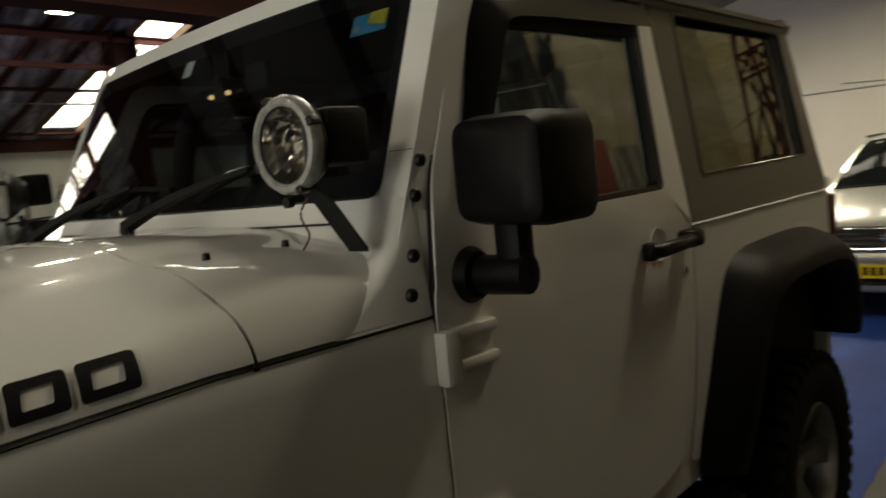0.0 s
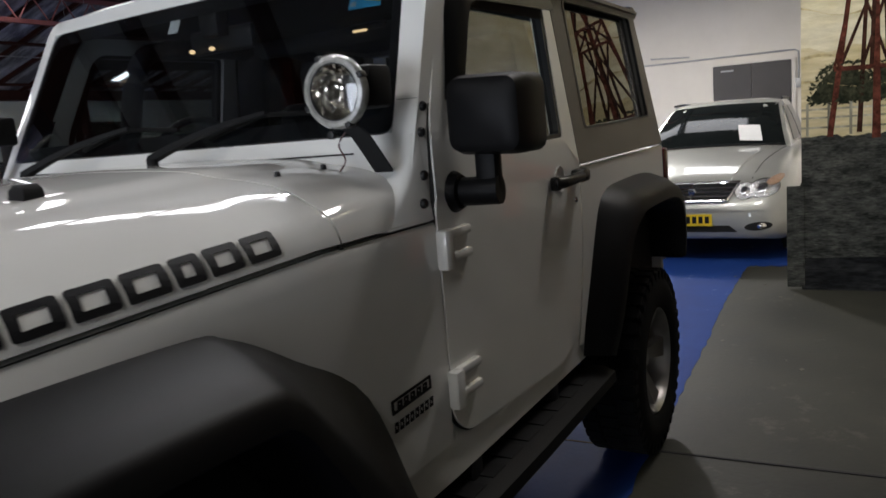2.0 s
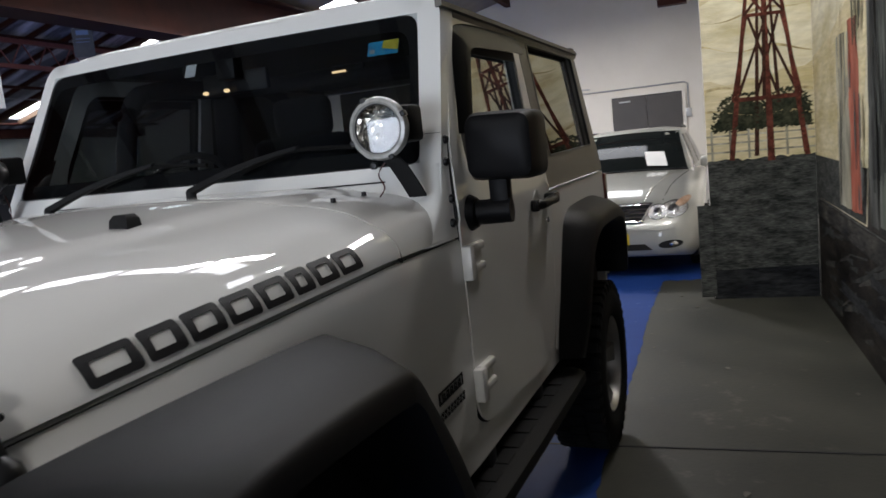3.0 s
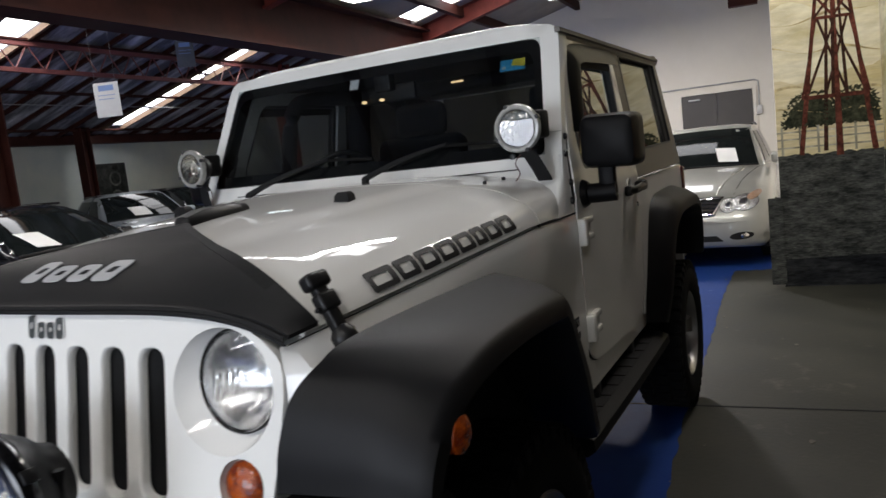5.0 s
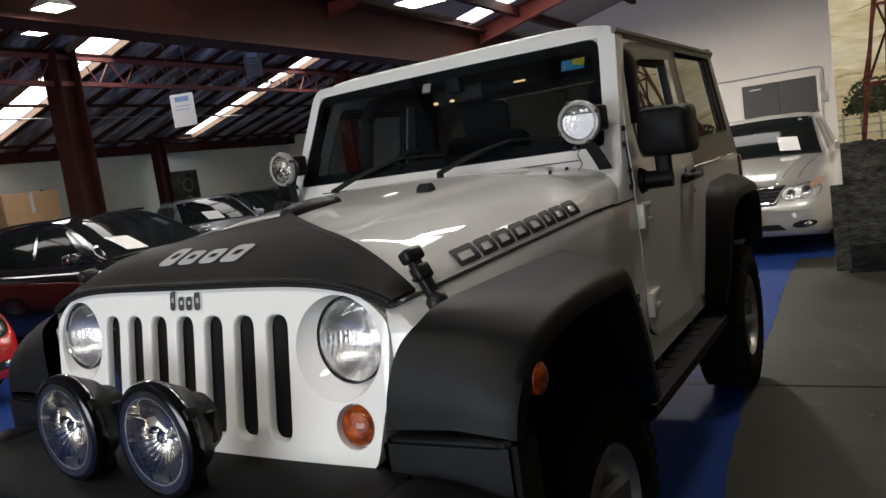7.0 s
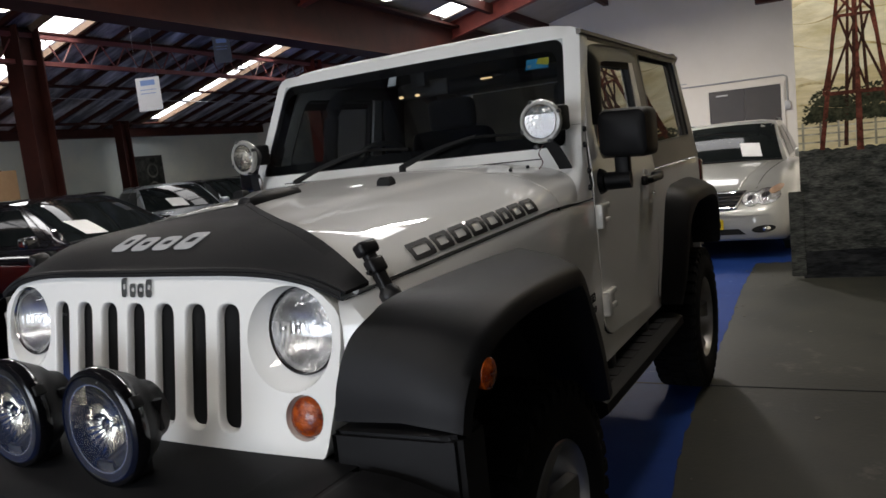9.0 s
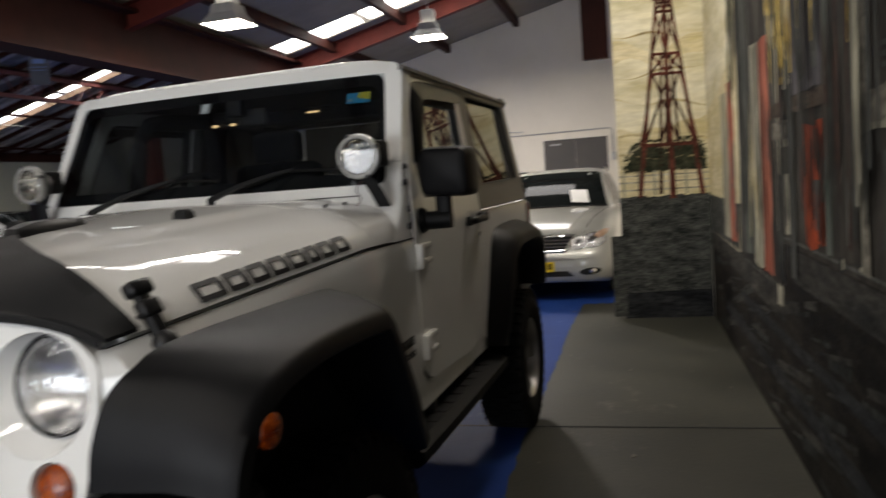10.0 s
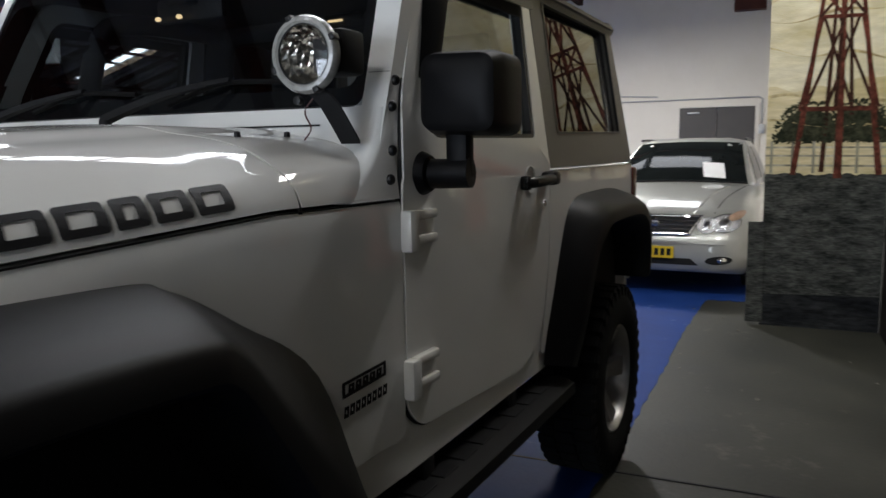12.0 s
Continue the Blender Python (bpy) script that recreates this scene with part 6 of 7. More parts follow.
def driving_lamp(x, y, z, r, turn, name, label, cover):
    m = Matrix.Translation((x, y, z)) @ Matrix.Rotation(radians(turn), 4, "Z") @ FACE
    lamp = part(name, lathe([(0.0, -1.0 * r), (0.40 * r, -0.98 * r), (0.55 * r, -0.90 * r), (0.62 * r, -0.70 * r), (0.80 * r, -0.52 * r), (0.95 * r, -0.25 * r), (1.0 * r, -0.02 * r), (1.0 * r, 0.10 * r), (0.95 * r, 0.13 * r), (0.90 * r, 0.10 * r)], 40, m), SMOOTH_BLACK, car, label)
    if not cover:
        rnd = random.Random(9)
        rings = [[m @ Vector((0.77 * r * k / 6 * math.cos(a + 0.15 * k), 0.77 * r * k / 6 * math.sin(a + 0.15 * k), r * (-0.66 + 0.74 * (k / 6) ** 2) + (rnd.uniform(-0.0016, 0.0016) if 0 < k < 6 else 0))) for a in (2 * math.pi * i / 18 for i in range(18))] for k in range(7)]
        part("reflector", loft(rings, caps=False), DULL_REFLECTOR, lamp, smooth=False)
    else:
        def bowl(q, t):
            w = 2 * math.pi * q
            ripple = 0.010 * r * t * math.cos(26 * w) * max(0.0, -math.sin(w + 0.6)) * min(1.0, 3 * t)
            return m @ Vector((0.77 * r * t * math.cos(w), 0.77 * r * t * math.sin(w), r * (-0.86 + 0.94 * t ** 2) + ripple))
        part("reflector", surface(bowl, 208, 20), REFLECTOR, lamp, angle=80)
    part("bezel", lathe([(0.77 * r, 0.08 * r), (0.775 * r, 0.10 * r), (0.80 * r, 0.10 * r)], 40, m), CHROME if cover else SMOOTH_BLACK, lamp)
    part("bezel_ring", lathe([(0.80 * r, 0.095 * r), (0.81 * r, 0.11 * r), (0.92 * r, 0.12 * r)], 40, m), VOID, lamp)
    part("bulb_shield", lathe([(0.0, -0.48 * r), (0.035 * r, -0.50 * r), (0.045 * r, -0.84 * r), (0.0, -0.84 * r)], 16, m), CHROME, lamp)
    if not cover:
        part("clear_rim", lathe([(0.80 * r, 0.115 * r), (0.86 * r, 0.17 * r), (0.97 * r, 0.15 * r), (1.03 * r, 0.05 * r), (1.03 * r, -0.10 * r), (1.0 * r, -0.10 * r)], 40, m), CLEAR_RIM, lamp, "clear plastic lamp rim")
        for k in range(4):
            q = m @ Matrix.Rotation(2 * math.pi * k / 4 + 0.4, 4, "Z")
            part("rim_clip", box(0.93 * r, 1.08 * r, -0.09 * r, 0.09 * r, -0.12 * r, 0.17 * r, 0.02 * r, m=q), SMOOTH_BLACK, lamp)
        front = part("lens", lathe([(0.0, 0.12 * r), (0.5 * r, 0.105 * r), (0.78 * r, 0.085 * r), (0.78 * r, 0.07 * r), (0.5 * r, 0.09 * r), (0.0, 0.10 * r)], 40, m), CLEAR, lamp)
        front.visible_shadow = False
    if cover:
        shell = part("clear_cover", lathe([(0.95 * r, 0.19 * r), (0.6 * r, 0.215 * r), (0.0, 0.225 * r), (0.0, 0.215 * r), (0.6 * r, 0.205 * r), (0.95 * r, 0.18 * r)], 44, m), CLEAR, lamp, "clear plastic lamp cover")
        part("cover_rim", lathe([(1.04 * r, -0.10 * r), (1.07 * r, -0.02 * r), (1.075 * r, 0.06 * r), (1.05 * r, 0.15 * r), (0.99 * r, 0.19 * r), (0.95 * r, 0.19 * r), (0.94 * r, 0.16 * r)], 44, m), GLOSS_BLACK, lamp)
        shell.visible_shadow = False
        for k in range(3):
            q = m @ Matrix.Rotation(2 * math.pi * k / 3 + 0.5, 4, "Z")
            part("cover_clip", box(1.02 * r, 1.12 * r, -0.10 * r, 0.10 * r, -0.12 * r, 0.10 * r, 0.02 * r, m=q), SMOOTH_BLACK, lamp)
    return lamp


for x in (0.213, -0.139):
    lamp = driving_lamp(x, -0.862, 0.943, 0.126, -1, "driving_lamp", "large round driving lamp with a clear cover", True)
    part("lamp_foot", box(x - 0.03, x + 0.03, -0.86, -0.78, 0.80, 0.87, 0.008), SMOOTH_BLACK, lamp)
    part("lamp_bracket", tube([(x, -0.83, 0.86), (x + 0.10, -0.80, 0.93), (x + 0.10, -0.80, 0.99)], 0.012), SMOOTH_BLACK, lamp)
for s in (1, -1):
    x = 0.662 if s > 0 else -0.752
    lamp = driving_lamp(x, 0.650 if s > 0 else 0.622, 1.528, 0.0745, 4 * s, "spot_lamp", "small round spot lamp on a pillar bracket", False)
    part("lamp_back_box", box(x - 0.03 + 0.02 * s, x + 0.05 + 0.02 * s, 0.68, 0.76, 1.49, 1.58, 0.012), VINYL, lamp)
    b = loft([[Vector((xx + d, yy, zz)) for d, zz in ((-0.024, z0), (0.024, z0), (0.024, z0 + 0.007), (-0.024, z0 + 0.007))] for xx, yy, z0 in ((x + 0.005 * s, 0.672, 1.458), (x + 0.022 * s, 0.690, 1.432), (x + 0.036 * s, 0.706, 1.395), (x + 0.048 * s, 0.728, 1.352))])
    part("lamp_bracket", b, VINYL, lamp)
    part("wing_bolt", lathe([(0.0, 0.008), (0.009, 0.006), (0.009, -0.006), (0, -0.008)], 12, Matrix.Translation((x - 0.03 * s, 0.66, 1.44)) @ FACE), SMOOTH_BLACK, lamp)
    part("lamp_cable", tube(curve([(x, 0.69, 1.46), (x - 0.03 * s, 0.68, 1.42), (x - 0.02 * s, 0.685, 1.385), (x - 0.035 * s, 0.68, 1.36)], 5), 0.002, 5), principled(f"red_cable_{s + 1}", (0.06, 0.01, 0.006), 0.5), lamp)

# wipers
def wiper(x0, y0, x1, z1, x2, z2):
    """From its pivot on the cowl to the elbow (x1, z1) on the glass; the blade runs out to (x2, z2)."""
    p0 = Vector((x0, y0, hood_z(x0, y0) + 0.014))
    p1, p2 = Vector(ws_place(x1, z1, -0.022)), Vector(ws_place(x2, z2, -0.014))
    rings = []
    for k in range(9):
        t = k / 8
        p = p0.lerp(p1, t) + Vector((0, -0.008, 0.010)) * math.sin(t * math.pi)
        w, h = lerp(0.015, 0.007, t), lerp(0.010, 0.005, t)
        rings.append([p + Vector((-0.3 * w, -w, -h)), p + Vector((0.3 * w, -w, h)), p + Vector((0.3 * w, w, h)), p + Vector((-0.3 * w, w, -h))])
    arm = part("wiper", loft(rings), VINYL, car, "black wiper resting on the glass")
    part("wiper_pivot", lathe([(0.0, 0.009), (0.010, 0.008), (0.014, 0.0), (0.014, -0.03)], 14, Matrix.Translation(p0)), VINYL, arm)
    start = Vector(ws_place(lerp(x0, x1, 0.30), 1.455, -0.010))
    part("wiper_blade", tube(curve([start, start.lerp(p1, 0.6) + Vector((0, 0.0, 0.002)), p1 + Vector((0, 0.006, -0.006)), p2], 5), 0.0065, 6), RUBBER, arm)


wiper(-0.46, 0.61, -0.17, 1.505, 0.03, 1.487)
wiper(0.075, 0.63, 0.335, 1.508, 0.56, 1.492)
part("frame_seam", plate(dense([(-0.64, 1.392), (0.60, 1.392), (0.60, 1.396), (-0.64, 1.396)], 0.04), [], lambda x, z, w: ws_place(x, z, -0.002 - w), 0.002), SEAM, car, smooth=False)
part("cowl_vent", box(-0.5, 0.5, 0.60, 0.69, 1.366, 1.372, 0.002), WHITE, car)

# inside
part("dashboard", box(-0.68, 0.68, 0.86, 1.10, 1.10, 1.42, 0.04, 3), SEAT, car)
part("cabin_floor", box(-0.70, 0.70, 0.80, 2.92, 0.62, 0.70), SEAT, car, smooth=False)
part("headliner", box(-0.66, 0.66, 1.05, 2.85, 1.855, 1.868), SEAT, car, smooth=False)
ringm = Matrix.Translation((-0.36, 1.13, 1.36)) @ Matrix.Rotation(radians(65), 4, "X")
sw = part("steering_wheel", lathe([(0.19 + 0.014 * math.cos(a), 0.014 * math.sin(a)) for a in (k * math.pi / 4 for k in range(9))], 32, ringm), SMOOTH_BLACK, car)
part("steering_hub", box(-0.17, 0.17, -0.03, 0.03, -0.03, 0.01, 0.01, m=ringm), SMOOTH_BLACK, sw)
for s in (1, -1):
    seat = part("seat", box(s * 0.36 - 0.24, s * 0.36 + 0.24, 1.35, 1.85, 0.85, 1.02, 0.05, 3), SEAT, car)
    part("seat_back", box(-0.23, 0.23, -0.07, 0.07, 0.0, 0.62, 0.05, 3, m=Matrix.Translation((s * 0.36, 1.84, 0.98)) @ Matrix.Rotation(radians(-14), 4, "X")), SEAT, seat)
    part("head_rest", box(s * 0.36 - 0.13, s * 0.36 + 0.13, 1.94, 2.04, 1.58, 1.76, 0.04, 3), SEAT, seat)
    part("roll_bar", tube(curve([(s * 0.60, 1.12, 1.40), (s * 0.59, 1.20, 1.72), (s * 0.585, 1.35, 1.80), (s * 0.585, 1.78, 1.81), (s * 0.585, 2.2, 1.79), (s * 0.60, 2.75, 1.30)], 5), 0.035, 10), SEAT, car)
for s in (1, -1):
    part("hoop_leg", tube(curve([(s * 0.585, 1.80, 1.80), (s * 0.61, 1.80, 1.70), (s * 0.64, 1.82, 1.3), (s * 0.645, 1.84, 0.75)], 4), 0.055, 10), SEAT, car)
part("roll_hoop", tube([(-0.585, 1.80, 1.81), (0.585, 1.80, 1.81)], 0.035, 10), SEAT, car)
mir = part("inside_mirror", box(-0.12, 0.12, 0.985, 1.01, 1.70, 1.77, 0.012), SMOOTH_BLACK, car)
part("mirror_stem", box(-0.035, 0.035, 0.94, 0.99, 1.74, 1.83, 0.01), SMOOTH_BLACK, mir)

CABIN_GLOW = glowing("warm_reading_lamp", (1.0, 0.66, 0.32), 2.6)
for x in (-0.096, -0.022):
    part("reading_lamp", lathe([(0.0, 0.005), (0.007, 0.0035), (0.0095, 0.0), (0.0, -0.002)], 14, Matrix.Translation((x, 0.968, 1.712)) @ Matrix.Rotation(radians(115), 4, "X") @ Matrix.Diagonal((1.2, 0.7, 1, 1))), CABIN_GLOW, mir, "small warm reading lamp, lit")
dome = part("dome_lamp", box(-0.10, 0.06, 1.76, 1.85, 1.815, 1.845, 0.012), SMOOTH_BLACK, car, "lit dome lamp on the roll hoop")
part("dome_lens", box(-0.080, -0.020, 1.752, 1.762, 1.813, 1.822, 0.004), CABIN_GLOW, dome)

# the body draws in a little and settles towards the tail
own_middle = ("windscreen", "clear_rim", "rim_clip", "pillar_joint", "label", "paper", "spot_lamp", "wiper", "frame_seam", "lamp_", "wing", "lens", "reflector", "bezel", "bulb")
done = set()
for ob in car.children_recursive:
    if ob.data is not None and ob.data.name not in done:
        done.add(ob.data.name)
        kept = ob.name.startswith(own_middle)
        for v in ob.data.vertices:
            y = v.co.y
            if v.co.x < 0 and y > -0.4 and not kept:
                v.co.x -= 0.09 * min(1.0, -v.co.x / 0.7) * min(1.0, (y + 0.4) / 1.1)
            if y > 0.85:
                v.co.x -= 0.033 * (y - 0.85)

# ---- the other cars ----
from mathutils.bvhtree import BVHTree

def sedan(name, label, paint, m, trim=CHROME, seats=SEAT, plate_mat=YELLOW_PLATE, group="parked cars", lamp_shape="double", sheet=None):
    """A four-door saloon: front at y = 0, its length along +y."""
    root = thing(name, label, "car", group, m)
    # stations: y, half width, sill height, waist height, top height, top half width
    stations = [(0.0, 0.52, 0.27, 0.40, 0.48, 0.46), (0.03, 0.66, 0.23, 0.44, 0.535, 0.55), (0.10, 0.76, 0.21, 0.50, 0.62, 0.62), (0.22, 0.82, 0.20, 0.57, 0.735, 0.665), (0.36, 0.84, 0.20, 0.63, 0.80, 0.685), (0.55, 0.85, 0.20, 0.68, 0.865, 0.70), (0.9, 0.86, 0.20, 0.72, 0.925, 0.72), (1.30, 0.865, 0.20, 0.76, 0.965, 0.74),
                (1.9, 0.87, 0.20, 0.80, 0.97, 0.76), (2.8, 0.87, 0.20, 0.82, 0.98, 0.77), (3.5, 0.865, 0.22, 0.84, 1.0, 0.76), (4.1, 0.85, 0.24, 0.84, 1.0, 0.72), (4.42, 0.80, 0.28, 0.80, 0.97, 0.66), (4.50, 0.72, 0.36, 0.70, 0.88, 0.6)]
    dense_rings = []
    keys = curve([Vector(st[:3]) for st in stations], 4), curve([Vector(st[3:]) for st in stations], 4)
    for a, b in zip(*keys):
        y, hw, zb = a
        zm, zt, tw = b
        half = [(0.0, zt + 0.022), (tw * 0.55, zt + 0.014), (tw, zt - 0.008), (lerp(tw, hw, 0.75), lerp(zt, zm, 0.4)), (hw, zm), (hw * 1.002, lerp(zm, zb, 0.45)), (hw * 0.985, zb + 0.06), (hw * 0.93, zb)]
        dense_rings.append([Vector((x, y, z)) for x, z in half] + [Vector((-x, y, z)) for x, z in reversed(half[1:])])
    bm = loft(dense_rings)
    skin = BVHTree.FromBMesh(bm)
    part("body", bm, paint, root, angle=60)
    cabin = [(1.22, 0.955, 0.735), (1.55, 1.16, 0.665), (2.05, 1.395, 0.575), (2.5, 1.435, 0.56), (3.0, 1.42, 0.56), (3.45, 1.33, 0.575), (3.95, 1.06, 0.63), (4.05, 0.995, 0.64)]
    rings = []
    for p in curve([Vector(c) for c in cabin], 4):
        y, zt, tw = p
        base = lerp(0.75, 0.70, max(0, (y - 3.2) / 0.9))
        half = [(0.0, zt + 0.02), (tw * 0.7, zt + 0.012), (tw, zt - 0.02), (lerp(tw, base, 0.5), lerp(zt, 0.95, 0.48)), (base, 0.93)]
        rings.append([Vector((x, y, z)) for x, z in half] + [Vector((-x, y, z)) for x, z in reversed(half[1:])])
    bm = loft(rings)
    hull = BVHTree.FromBMesh(bm)
    part("cabin", bm, paint, root, angle=50)

    def on_front(x, z, off, tree=skin):
        """The point of the skin straight behind (x, z), stood off towards the front."""
        hit = tree.ray_cast(Vector((x, -3, z)), Vector((0, 1, 0)))[0]
        return Vector((x, (hit.y if hit else 0.3) - off, z))

    def on_side(s, y, z, off):
        hit = hull.ray_cast(Vector((s * 3, y, z)), Vector((-s, 0, 0)))[0]
        return Vector(((hit.x if hit else s * 0.7) + s * off, y, z))

    def front_disc(cx, cz, rx, rz, lean, off, dome, turns=24, rows=5):
        """A domed disc laid on the front."""
        def f(u, t):
            a, r = 2 * math.pi * u, max(t, 0.02)
            dx, dz = rx * r * math.cos(a), rz * r * math.sin(a)
            x, z = cx + dx * math.cos(lean) - dz * math.sin(lean), cz + dx * math.sin(lean) + dz * math.cos(lean)
            return on_front(x, z, off + dome * (1 - r * r))
        return surface(f, turns, rows)

    def ws(s, t):
        z = lerp(0.972, 1.385, t)
        w = lerp(0.685, 0.548, t)
        q = 2 * s - 1
        return on_front(q * w, z + 0.020 * (1 - q * q), 0.008, hull)
    part("windscreen", surface(ws, 14, 8, 0.003), CAR_GLASS, root, "dark windscreen")
    if sheet:
        a, b = sheet
        part("price_sheet", surface(lambda p, q: on_front(lerp(a, b, p) - 0.05 * q + 0.01, lerp(1.035, 1.185, q) - 0.015 * p, 0.016, hull), 6, 6, 0.002), PAPER, root, "white paper price sheet on the windscreen")
    part("windscreen_trim", tube([ws(k / 10, 0) for k in range(11)], 0.012, 6), SMOOTH_BLACK, root)
    for s in (1, -1):
        for ya, yb, ta, tb in ((1.62, 2.42, 2.06, 2.44), (2.50, 3.55, 2.50, 3.22)):
            part("side_window", surface(lambda u, t: on_side(s, lerp(lerp(ya, yb, u), lerp(ta, tb, u), t), lerp(0.99, 1.345, t), 0.006), 8, 6, 0.003), CAR_GLASS, root)
        part("door_mirror", flip(box(0.80, 0.98, 1.52, 1.64, 0.96, 1.08, 0.035, 3), s), paint, root)
        if lamp_shape == "double":
            for cx, cz, rx, rz in ((0.605, 0.660, 0.128, 0.076), (0.455, 0.640, 0.088, 0.068)):
                lamp = part("head_lamp", front_disc(s * cx, cz, rx, rz, s * 0.12, 0.006, 0.0), HEAD_REFLECTOR, root, "clear rounded head lamp")
                part("lamp_ring", front_disc(s * cx, cz, rx * 1.04, rz * 1.05, s * 0.12, 0.002, 0.0), SMOOTH_BLACK, lamp)
                part("lamp_core", front_disc(s * cx, cz, rx * 0.42, rz * 0.55, 0, 0.012, 0.010), CHROME, lamp)
                part("lens", front_disc(s * cx, cz, rx, rz, s * 0.12, 0.009, 0.020), CLEAR, lamp)
            part("turn_lamp", front_disc(s * 0.690, 0.722, 0.075, 0.034, s * 0.45, 0.010, 0.012), PALE_AMBER, root, "amber corner lamp")
        else:
            lamp = part("head_lamp", front_disc(s * 0.62, 0.66, 0.13, 0.10, s * 0.3, 0.006, 0.0), REFLECTOR, root, "clear oval head lamp")
            part("lamp_core", front_disc(s * 0.62, 0.66, 0.07, 0.06, 0, 0.012, 0.02), CHROME, lamp)
            part("lens", front_disc(s * 0.62, 0.66, 0.135, 0.105, s * 0.3, 0.009, 0.05), CLEAR, lamp)
        # flat near-black disc; the recess's shade is painted, not shaped
        part("fog_recess", front_disc(s * 0.57, 0.335, 0.115, 0.038, s * 0.08, 0.004, 0.0), VOID, root)
        part("fog_lamp", front_disc(s * 0.60, 0.335, 0.038, 0.030, 0, 0.008, 0.008), REFLECTOR, root)
        for y in (0.82, 3.55):
            mm = Matrix.Translation((s * 0.79, y, 0.315)) @ Matrix.Rotation(radians(s * 90), 4, "Y")
            w = part("wheel", lathe([(0.19, 0.09), (0.25, 0.105), (0.30, 0.09), (0.315, 0.06), (0.315, -0.08), (0.25, -0.1)], 32, mm), RUBBER, root)
            part("rim", lathe([(0.205, 0.098), (0.19, 0.09), (0.17, 0.05), (0.05, 0.07), (0.0, 0.075)], 32, mm), ALLOY, w)
    # grille with bright surround and slats, lower intake, plate
    def gp(a, t, grow, off):
        q = 2 * a - 1
        return on_front(q * (lerp(0.30, 0.385, t) + grow), lerp(0.575 - grow, 0.705 + grow, t), off)
    part("grille_frame", surface(lambda a, t: gp(a, t, 0.022, 0.010), 16, 6, 0.012), trim, root, "bright grille surround")
    loop = [(k / 10, 0.0) for k in range(11)] + [(1.0, k / 3) for k in range(1, 4)] + [(1 - k / 10, 1.0) for k in range(1, 11)] + [(0.0, 1 - k / 3) for k in range(1, 4)]
    part("grille_surround", tube([gp(a, t, 0.008, 0.036) for a, t in loop], 0.011, 6), trim, root, "bright grille surround")
    # grille back and lower intake: sheets coloured like the shade inside
    part("grille_back", surface(lambda a, t: gp(a, t, 0.0, 0.026), 16, 6, 0.006), VOID, root)
    for k in range(3):
        part("grille_slat", surface(lambda a, t: gp(a, 0.18 + 0.28 * k + 0.10 * t, -0.004, 0.034), 16, 1, 0.006), trim, root)
    part("grille_bar", surface(lambda a, t: gp(lerp(0.485, 0.515, a), t, 0.0, 0.040), 1, 6, 0.006), trim, root)
    part("lower_intake", surface(lambda a, t: on_front((2 * a - 1) * lerp(0.40, 0.33, t), lerp(0.285, 0.345, t), 0.004), 14, 3, 0.003), VOID, root)
    part("bumper_strip", surface(lambda a, t: on_front((2 * a - 1) * 0.62, lerp(0.478, 0.500, t), 0.014), 20, 2, 0.012), paint, root)
    nose = on_front(0, 0.40, 0.0).y
    part("number_plate", box(-0.186, 0.186, nose - 0.026, nose - 0.018, 0.345, 0.452, 0.0), plate_mat, root, "number plate with plain dark bars", smooth=False)
    for k in range(6):
        x = -0.150 + 0.055 * k
        part("plate_bar", box(x, x + 0.036, nose - 0.0285, nose - 0.0262, 0.368, 0.432), SMOOTH_BLACK, root, smooth=False)
    def on_top(x, y):
        hit = skin.ray_cast(Vector((x, y, 3)), Vector((0, 0, -1)))[0]
        return Vector((x, y, (hit.z if hit else 0.9)))
    for s in (1, -1):     # pressed creases and the shut line of the bonnet
        part("bonnet_crease", tube([on_top(s * lerp(0.33, 0.56, k / 8), lerp(0.20, 1.18, k / 8)) - Vector((0, 0, 0.006)) for k in range(9)], 0.014, 8), paint, root)
        part("bonnet_seam", tube([on_top(s * lerp(0.50, 0.70, k / 8), lerp(0.22, 1.22, k / 8)) for k in range(9)], 0.004, 5), SEAM, root)
        part("roof_rail", tube([Vector((s * lerp(0.575, 0.55, k / 5), lerp(2.15, 3.2, k / 5), 1.435 - 0.02 * abs(k - 2) ** 2 / 9)) for k in range(6)], 0.014, 6), SMOOTH_BLACK, root)
    part("grille_emblem", lathe([(0.0, 0.012), (0.030, 0.010), (0.036, 0.0)], 16, Matrix.Translation(gp(0.5, 0.55, 0.0, 0.044)) @ FACE), trim, root, "plain bright emblem disc")
    # near-black slab, coloured as the shade beneath the car
    part("underside", box(-0.80, 0.80, 0.3, 4.3, 0.17, 0.30), VOID, root, smooth=False)
    for s in (1, -1):
        part("front_seat", box(s * 0.36 - 0.22, s * 0.36 + 0.22, 2.30, 2.42, 0.8, 1.22, 0.04, 2), seats, root)
    return root


CAR_GLASS = varied("car_window_glass", (0.006, 0.008, 0.008), (0.012, 0.014, 0.014), 0.03, 3, 300, 0.004, rough_to=0.05, Specular_IOR_Level=0.08)
silver = sedan("saloon_car", "silver saloon car with a yellow plate behind the white car", SILVER, Matrix.Translation((0.02, 6.36, 0)) @ Matrix.Rotation(radians(2), 4, "Z"), sheet=(0.24, 0.46))


def facing(u, v, turn):
    """A car whose front stands at (u, v) of the hall; turn 90 faces the parked white car."""
    return HALL @ Matrix.Translation((u, v, 0)) @ Matrix.Rotation(radians(turn), 4, "Z")


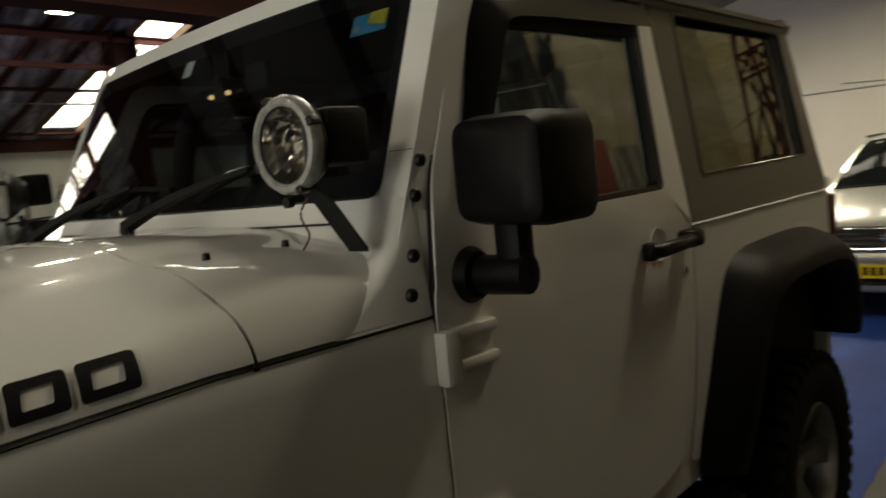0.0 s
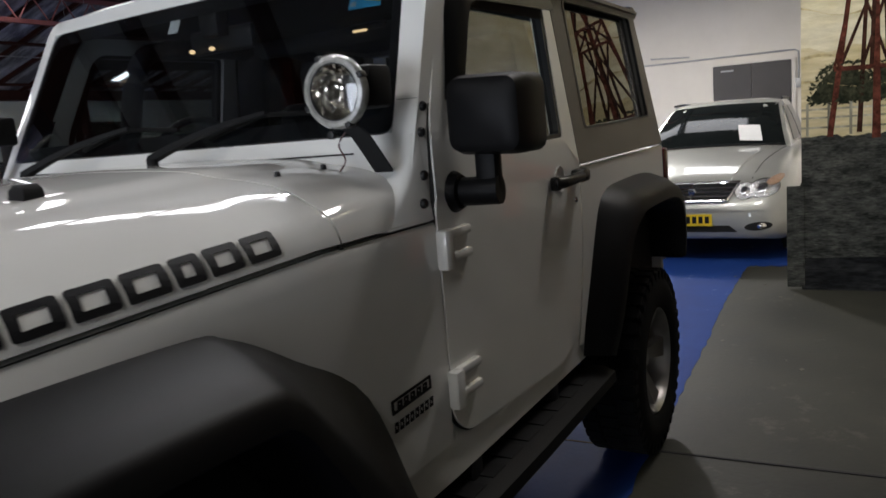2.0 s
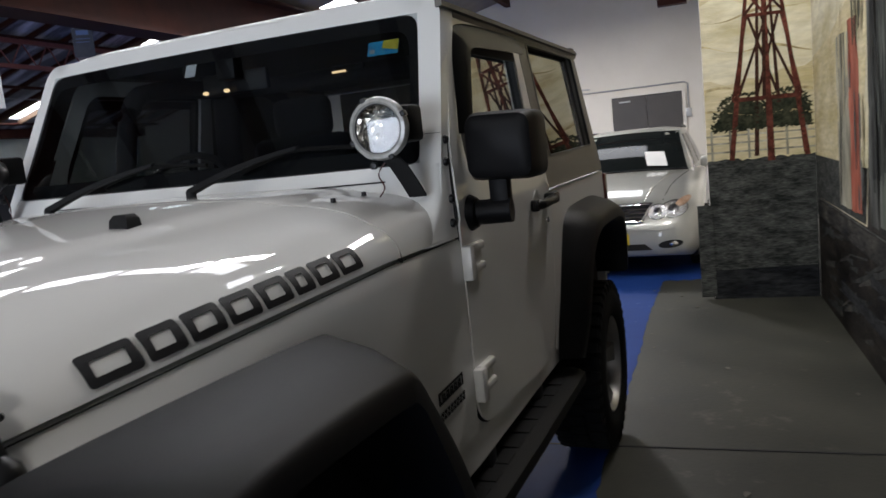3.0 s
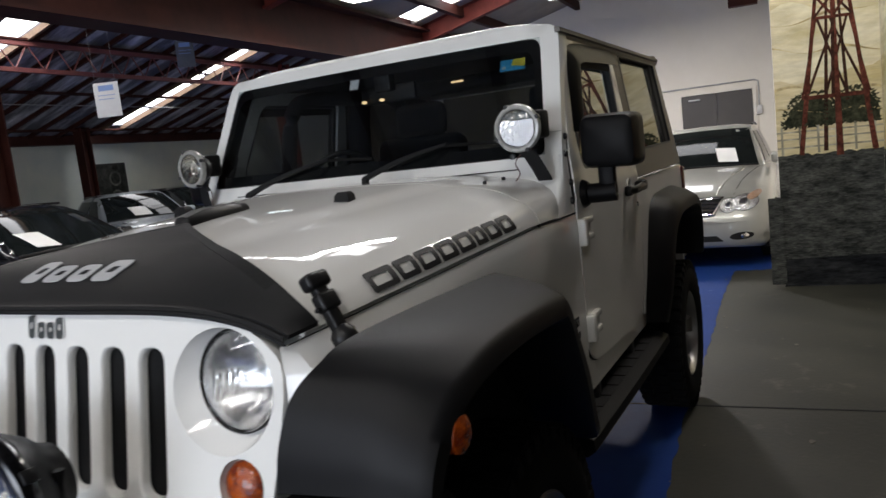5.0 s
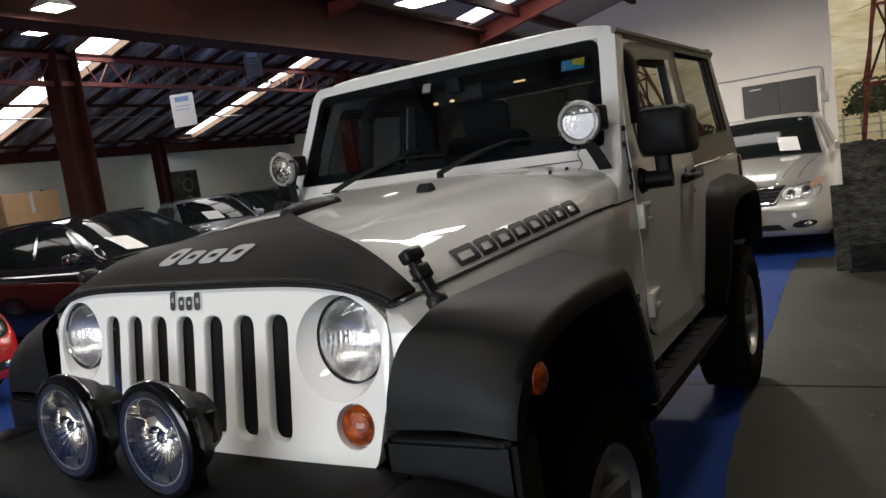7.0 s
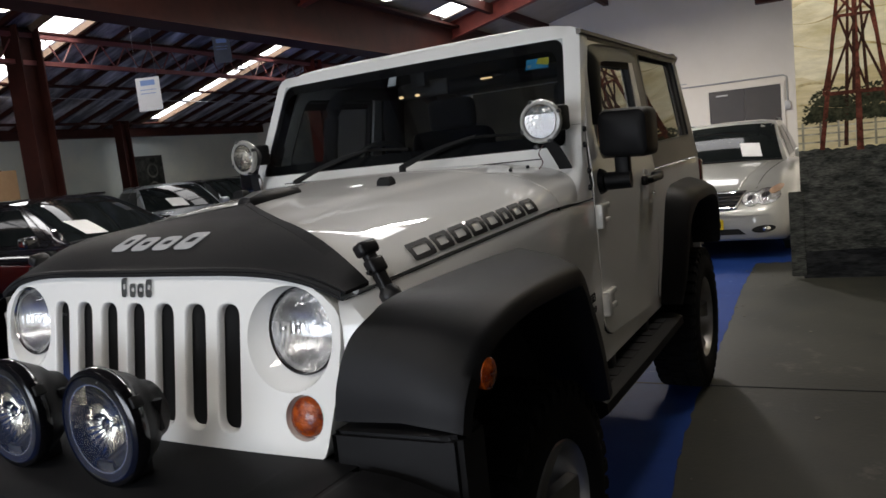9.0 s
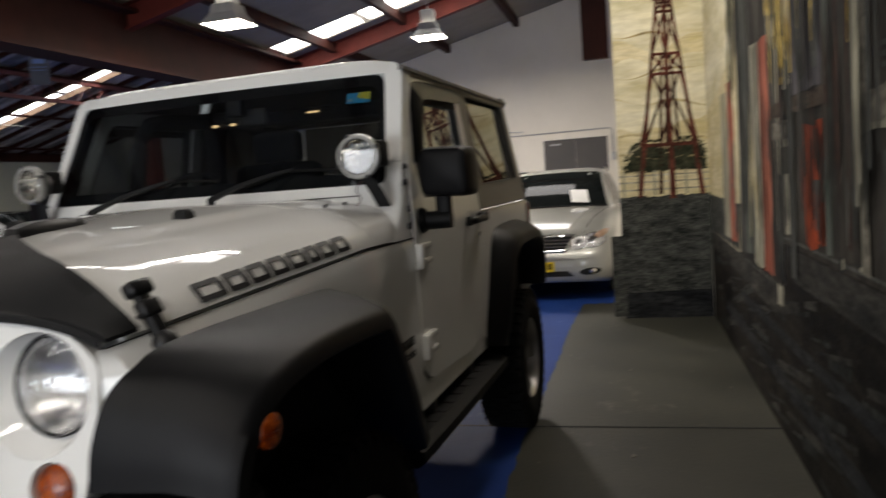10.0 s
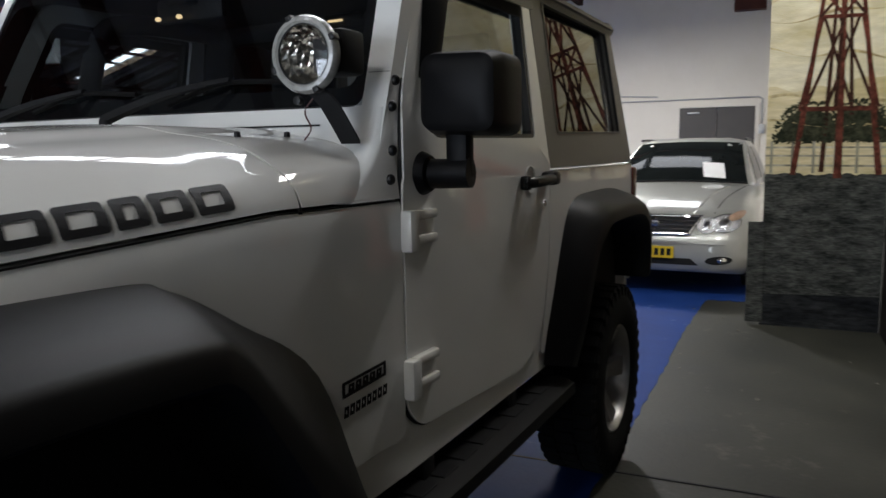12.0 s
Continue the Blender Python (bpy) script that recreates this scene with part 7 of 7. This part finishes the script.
black = sedan("saloon_car", "glossy black saloon car in the row beside the white car", BLACK_CAR, facing(-3.75, 3.75, 90), seats=TAN, sheet=(-0.45, -0.2))
red = sedan("saloon_car", "bright red car with oval head lamps in the parked row", RED_CAR, facing(-4.6, 1.0, 90), lamp_shape="oval", trim=RED_CAR)
grey = sedan("saloon_car", "silver-grey saloon car with a price sheet, parked across the hall", GREY_CAR, facing(-7.6, 7.8, 62), sheet=(-0.2, 0.1))
dark = sedan("saloon_car", "dark car parked at the far side of the hall", BLACK_CAR, facing(-7.9, 10.6, 80))
sedan("saloon_car", "dark car parked beside the far wall", BLACK_CAR, facing(-6.9, 6.0, 90))

# things on the far side
pic = thing("wall_poster", "dark framed poster on the pale side wall", "poster", "", HALL @ Matrix.Translation((LEFT_U + 0.02, 10.28, 0.95)))
part("poster_frame", box(0, 0.03, -0.43, 0.43, 0, 1.15, 0.006), SMOOTH_BLACK, pic, smooth=False)
part("poster_print", box(0.031, 0.034, -0.39, 0.39, 0.04, 1.11), P_SHADE, pic, smooth=False)
for q in (0.42, 0.82):
    part("print_ring", lathe([(0.12, 0.0), (0.16, 0.002), (0.16, 0.004), (0.12, 0.004)], 24, Matrix.Translation((0.0345, 0.1, q)) @ Matrix.Rotation(radians(90), 4, "Y")), P_GREY, pic)
cart = thing("cardboard_box", "brown cardboard box standing on a shelf by the wall", "box", "", HALL @ Matrix.Translation((-10.9, 6.0, 1.4)))
part("carton", box(-0.4, 0.4, -0.5, 0.5, 0, 0.55, 0.005), CARD, cart, smooth=False)
part("tape", box(0.401, 0.403, -0.03, 0.03, 0.2, 0.55), PALE_PRINT, cart, smooth=False)
rack = thing("storage_rack", "dark steel storage rack against the side wall", "shelf", "", HALL @ Matrix.Translation((-10.9, 6.0, 0)))
for z in (0.4, 1.36):
    part("rack_shelf", box(-0.45, 0.45, -1.4, 0.8, z, z + 0.04), STEEL_BROWN, rack, smooth=False)
for a in (-0.43, 0.43):
    for b in (-1.38, 0.78):
        part("rack_post", box(a - 0.02, a + 0.02, b - 0.02, b + 0.02, 0, 2.0), STEEL_BROWN, rack, smooth=False)
ext = thing("fire_extinguisher", "red fire extinguisher hung on the dark column", "fire extinguisher", "", HALL @ Matrix.Translation((-10.74, 9.3, 0.85)))
part("cylinder", lathe([(0.0, 0.0), (0.07, 0.01), (0.078, 0.04), (0.078, 0.38), (0.06, 0.45), (0.025, 0.48), (0.0, 0.49)], 20), RED_PAINT, ext)
part("label_band", lathe([(0.0785, 0.18), (0.0795, 0.19), (0.0795, 0.30), (0.0785, 0.31)], 20), PAPER, ext)
part("valve", box(-0.03, 0.05, -0.015, 0.015, 0.48, 0.54, 0.005), SMOOTH_BLACK, ext)
part("hose", tube(curve([(0.04, 0, 0.5), (0.11, 0, 0.42), (0.10, 0, 0.15)], 5), 0.01, 6), SMOOTH_BLACK, ext)

# thin lamp glass lets the light in
for ob in bpy.data.objects:
    if ob.name.startswith("lens") and ob.type == "MESH":
        ob.visible_shadow = False
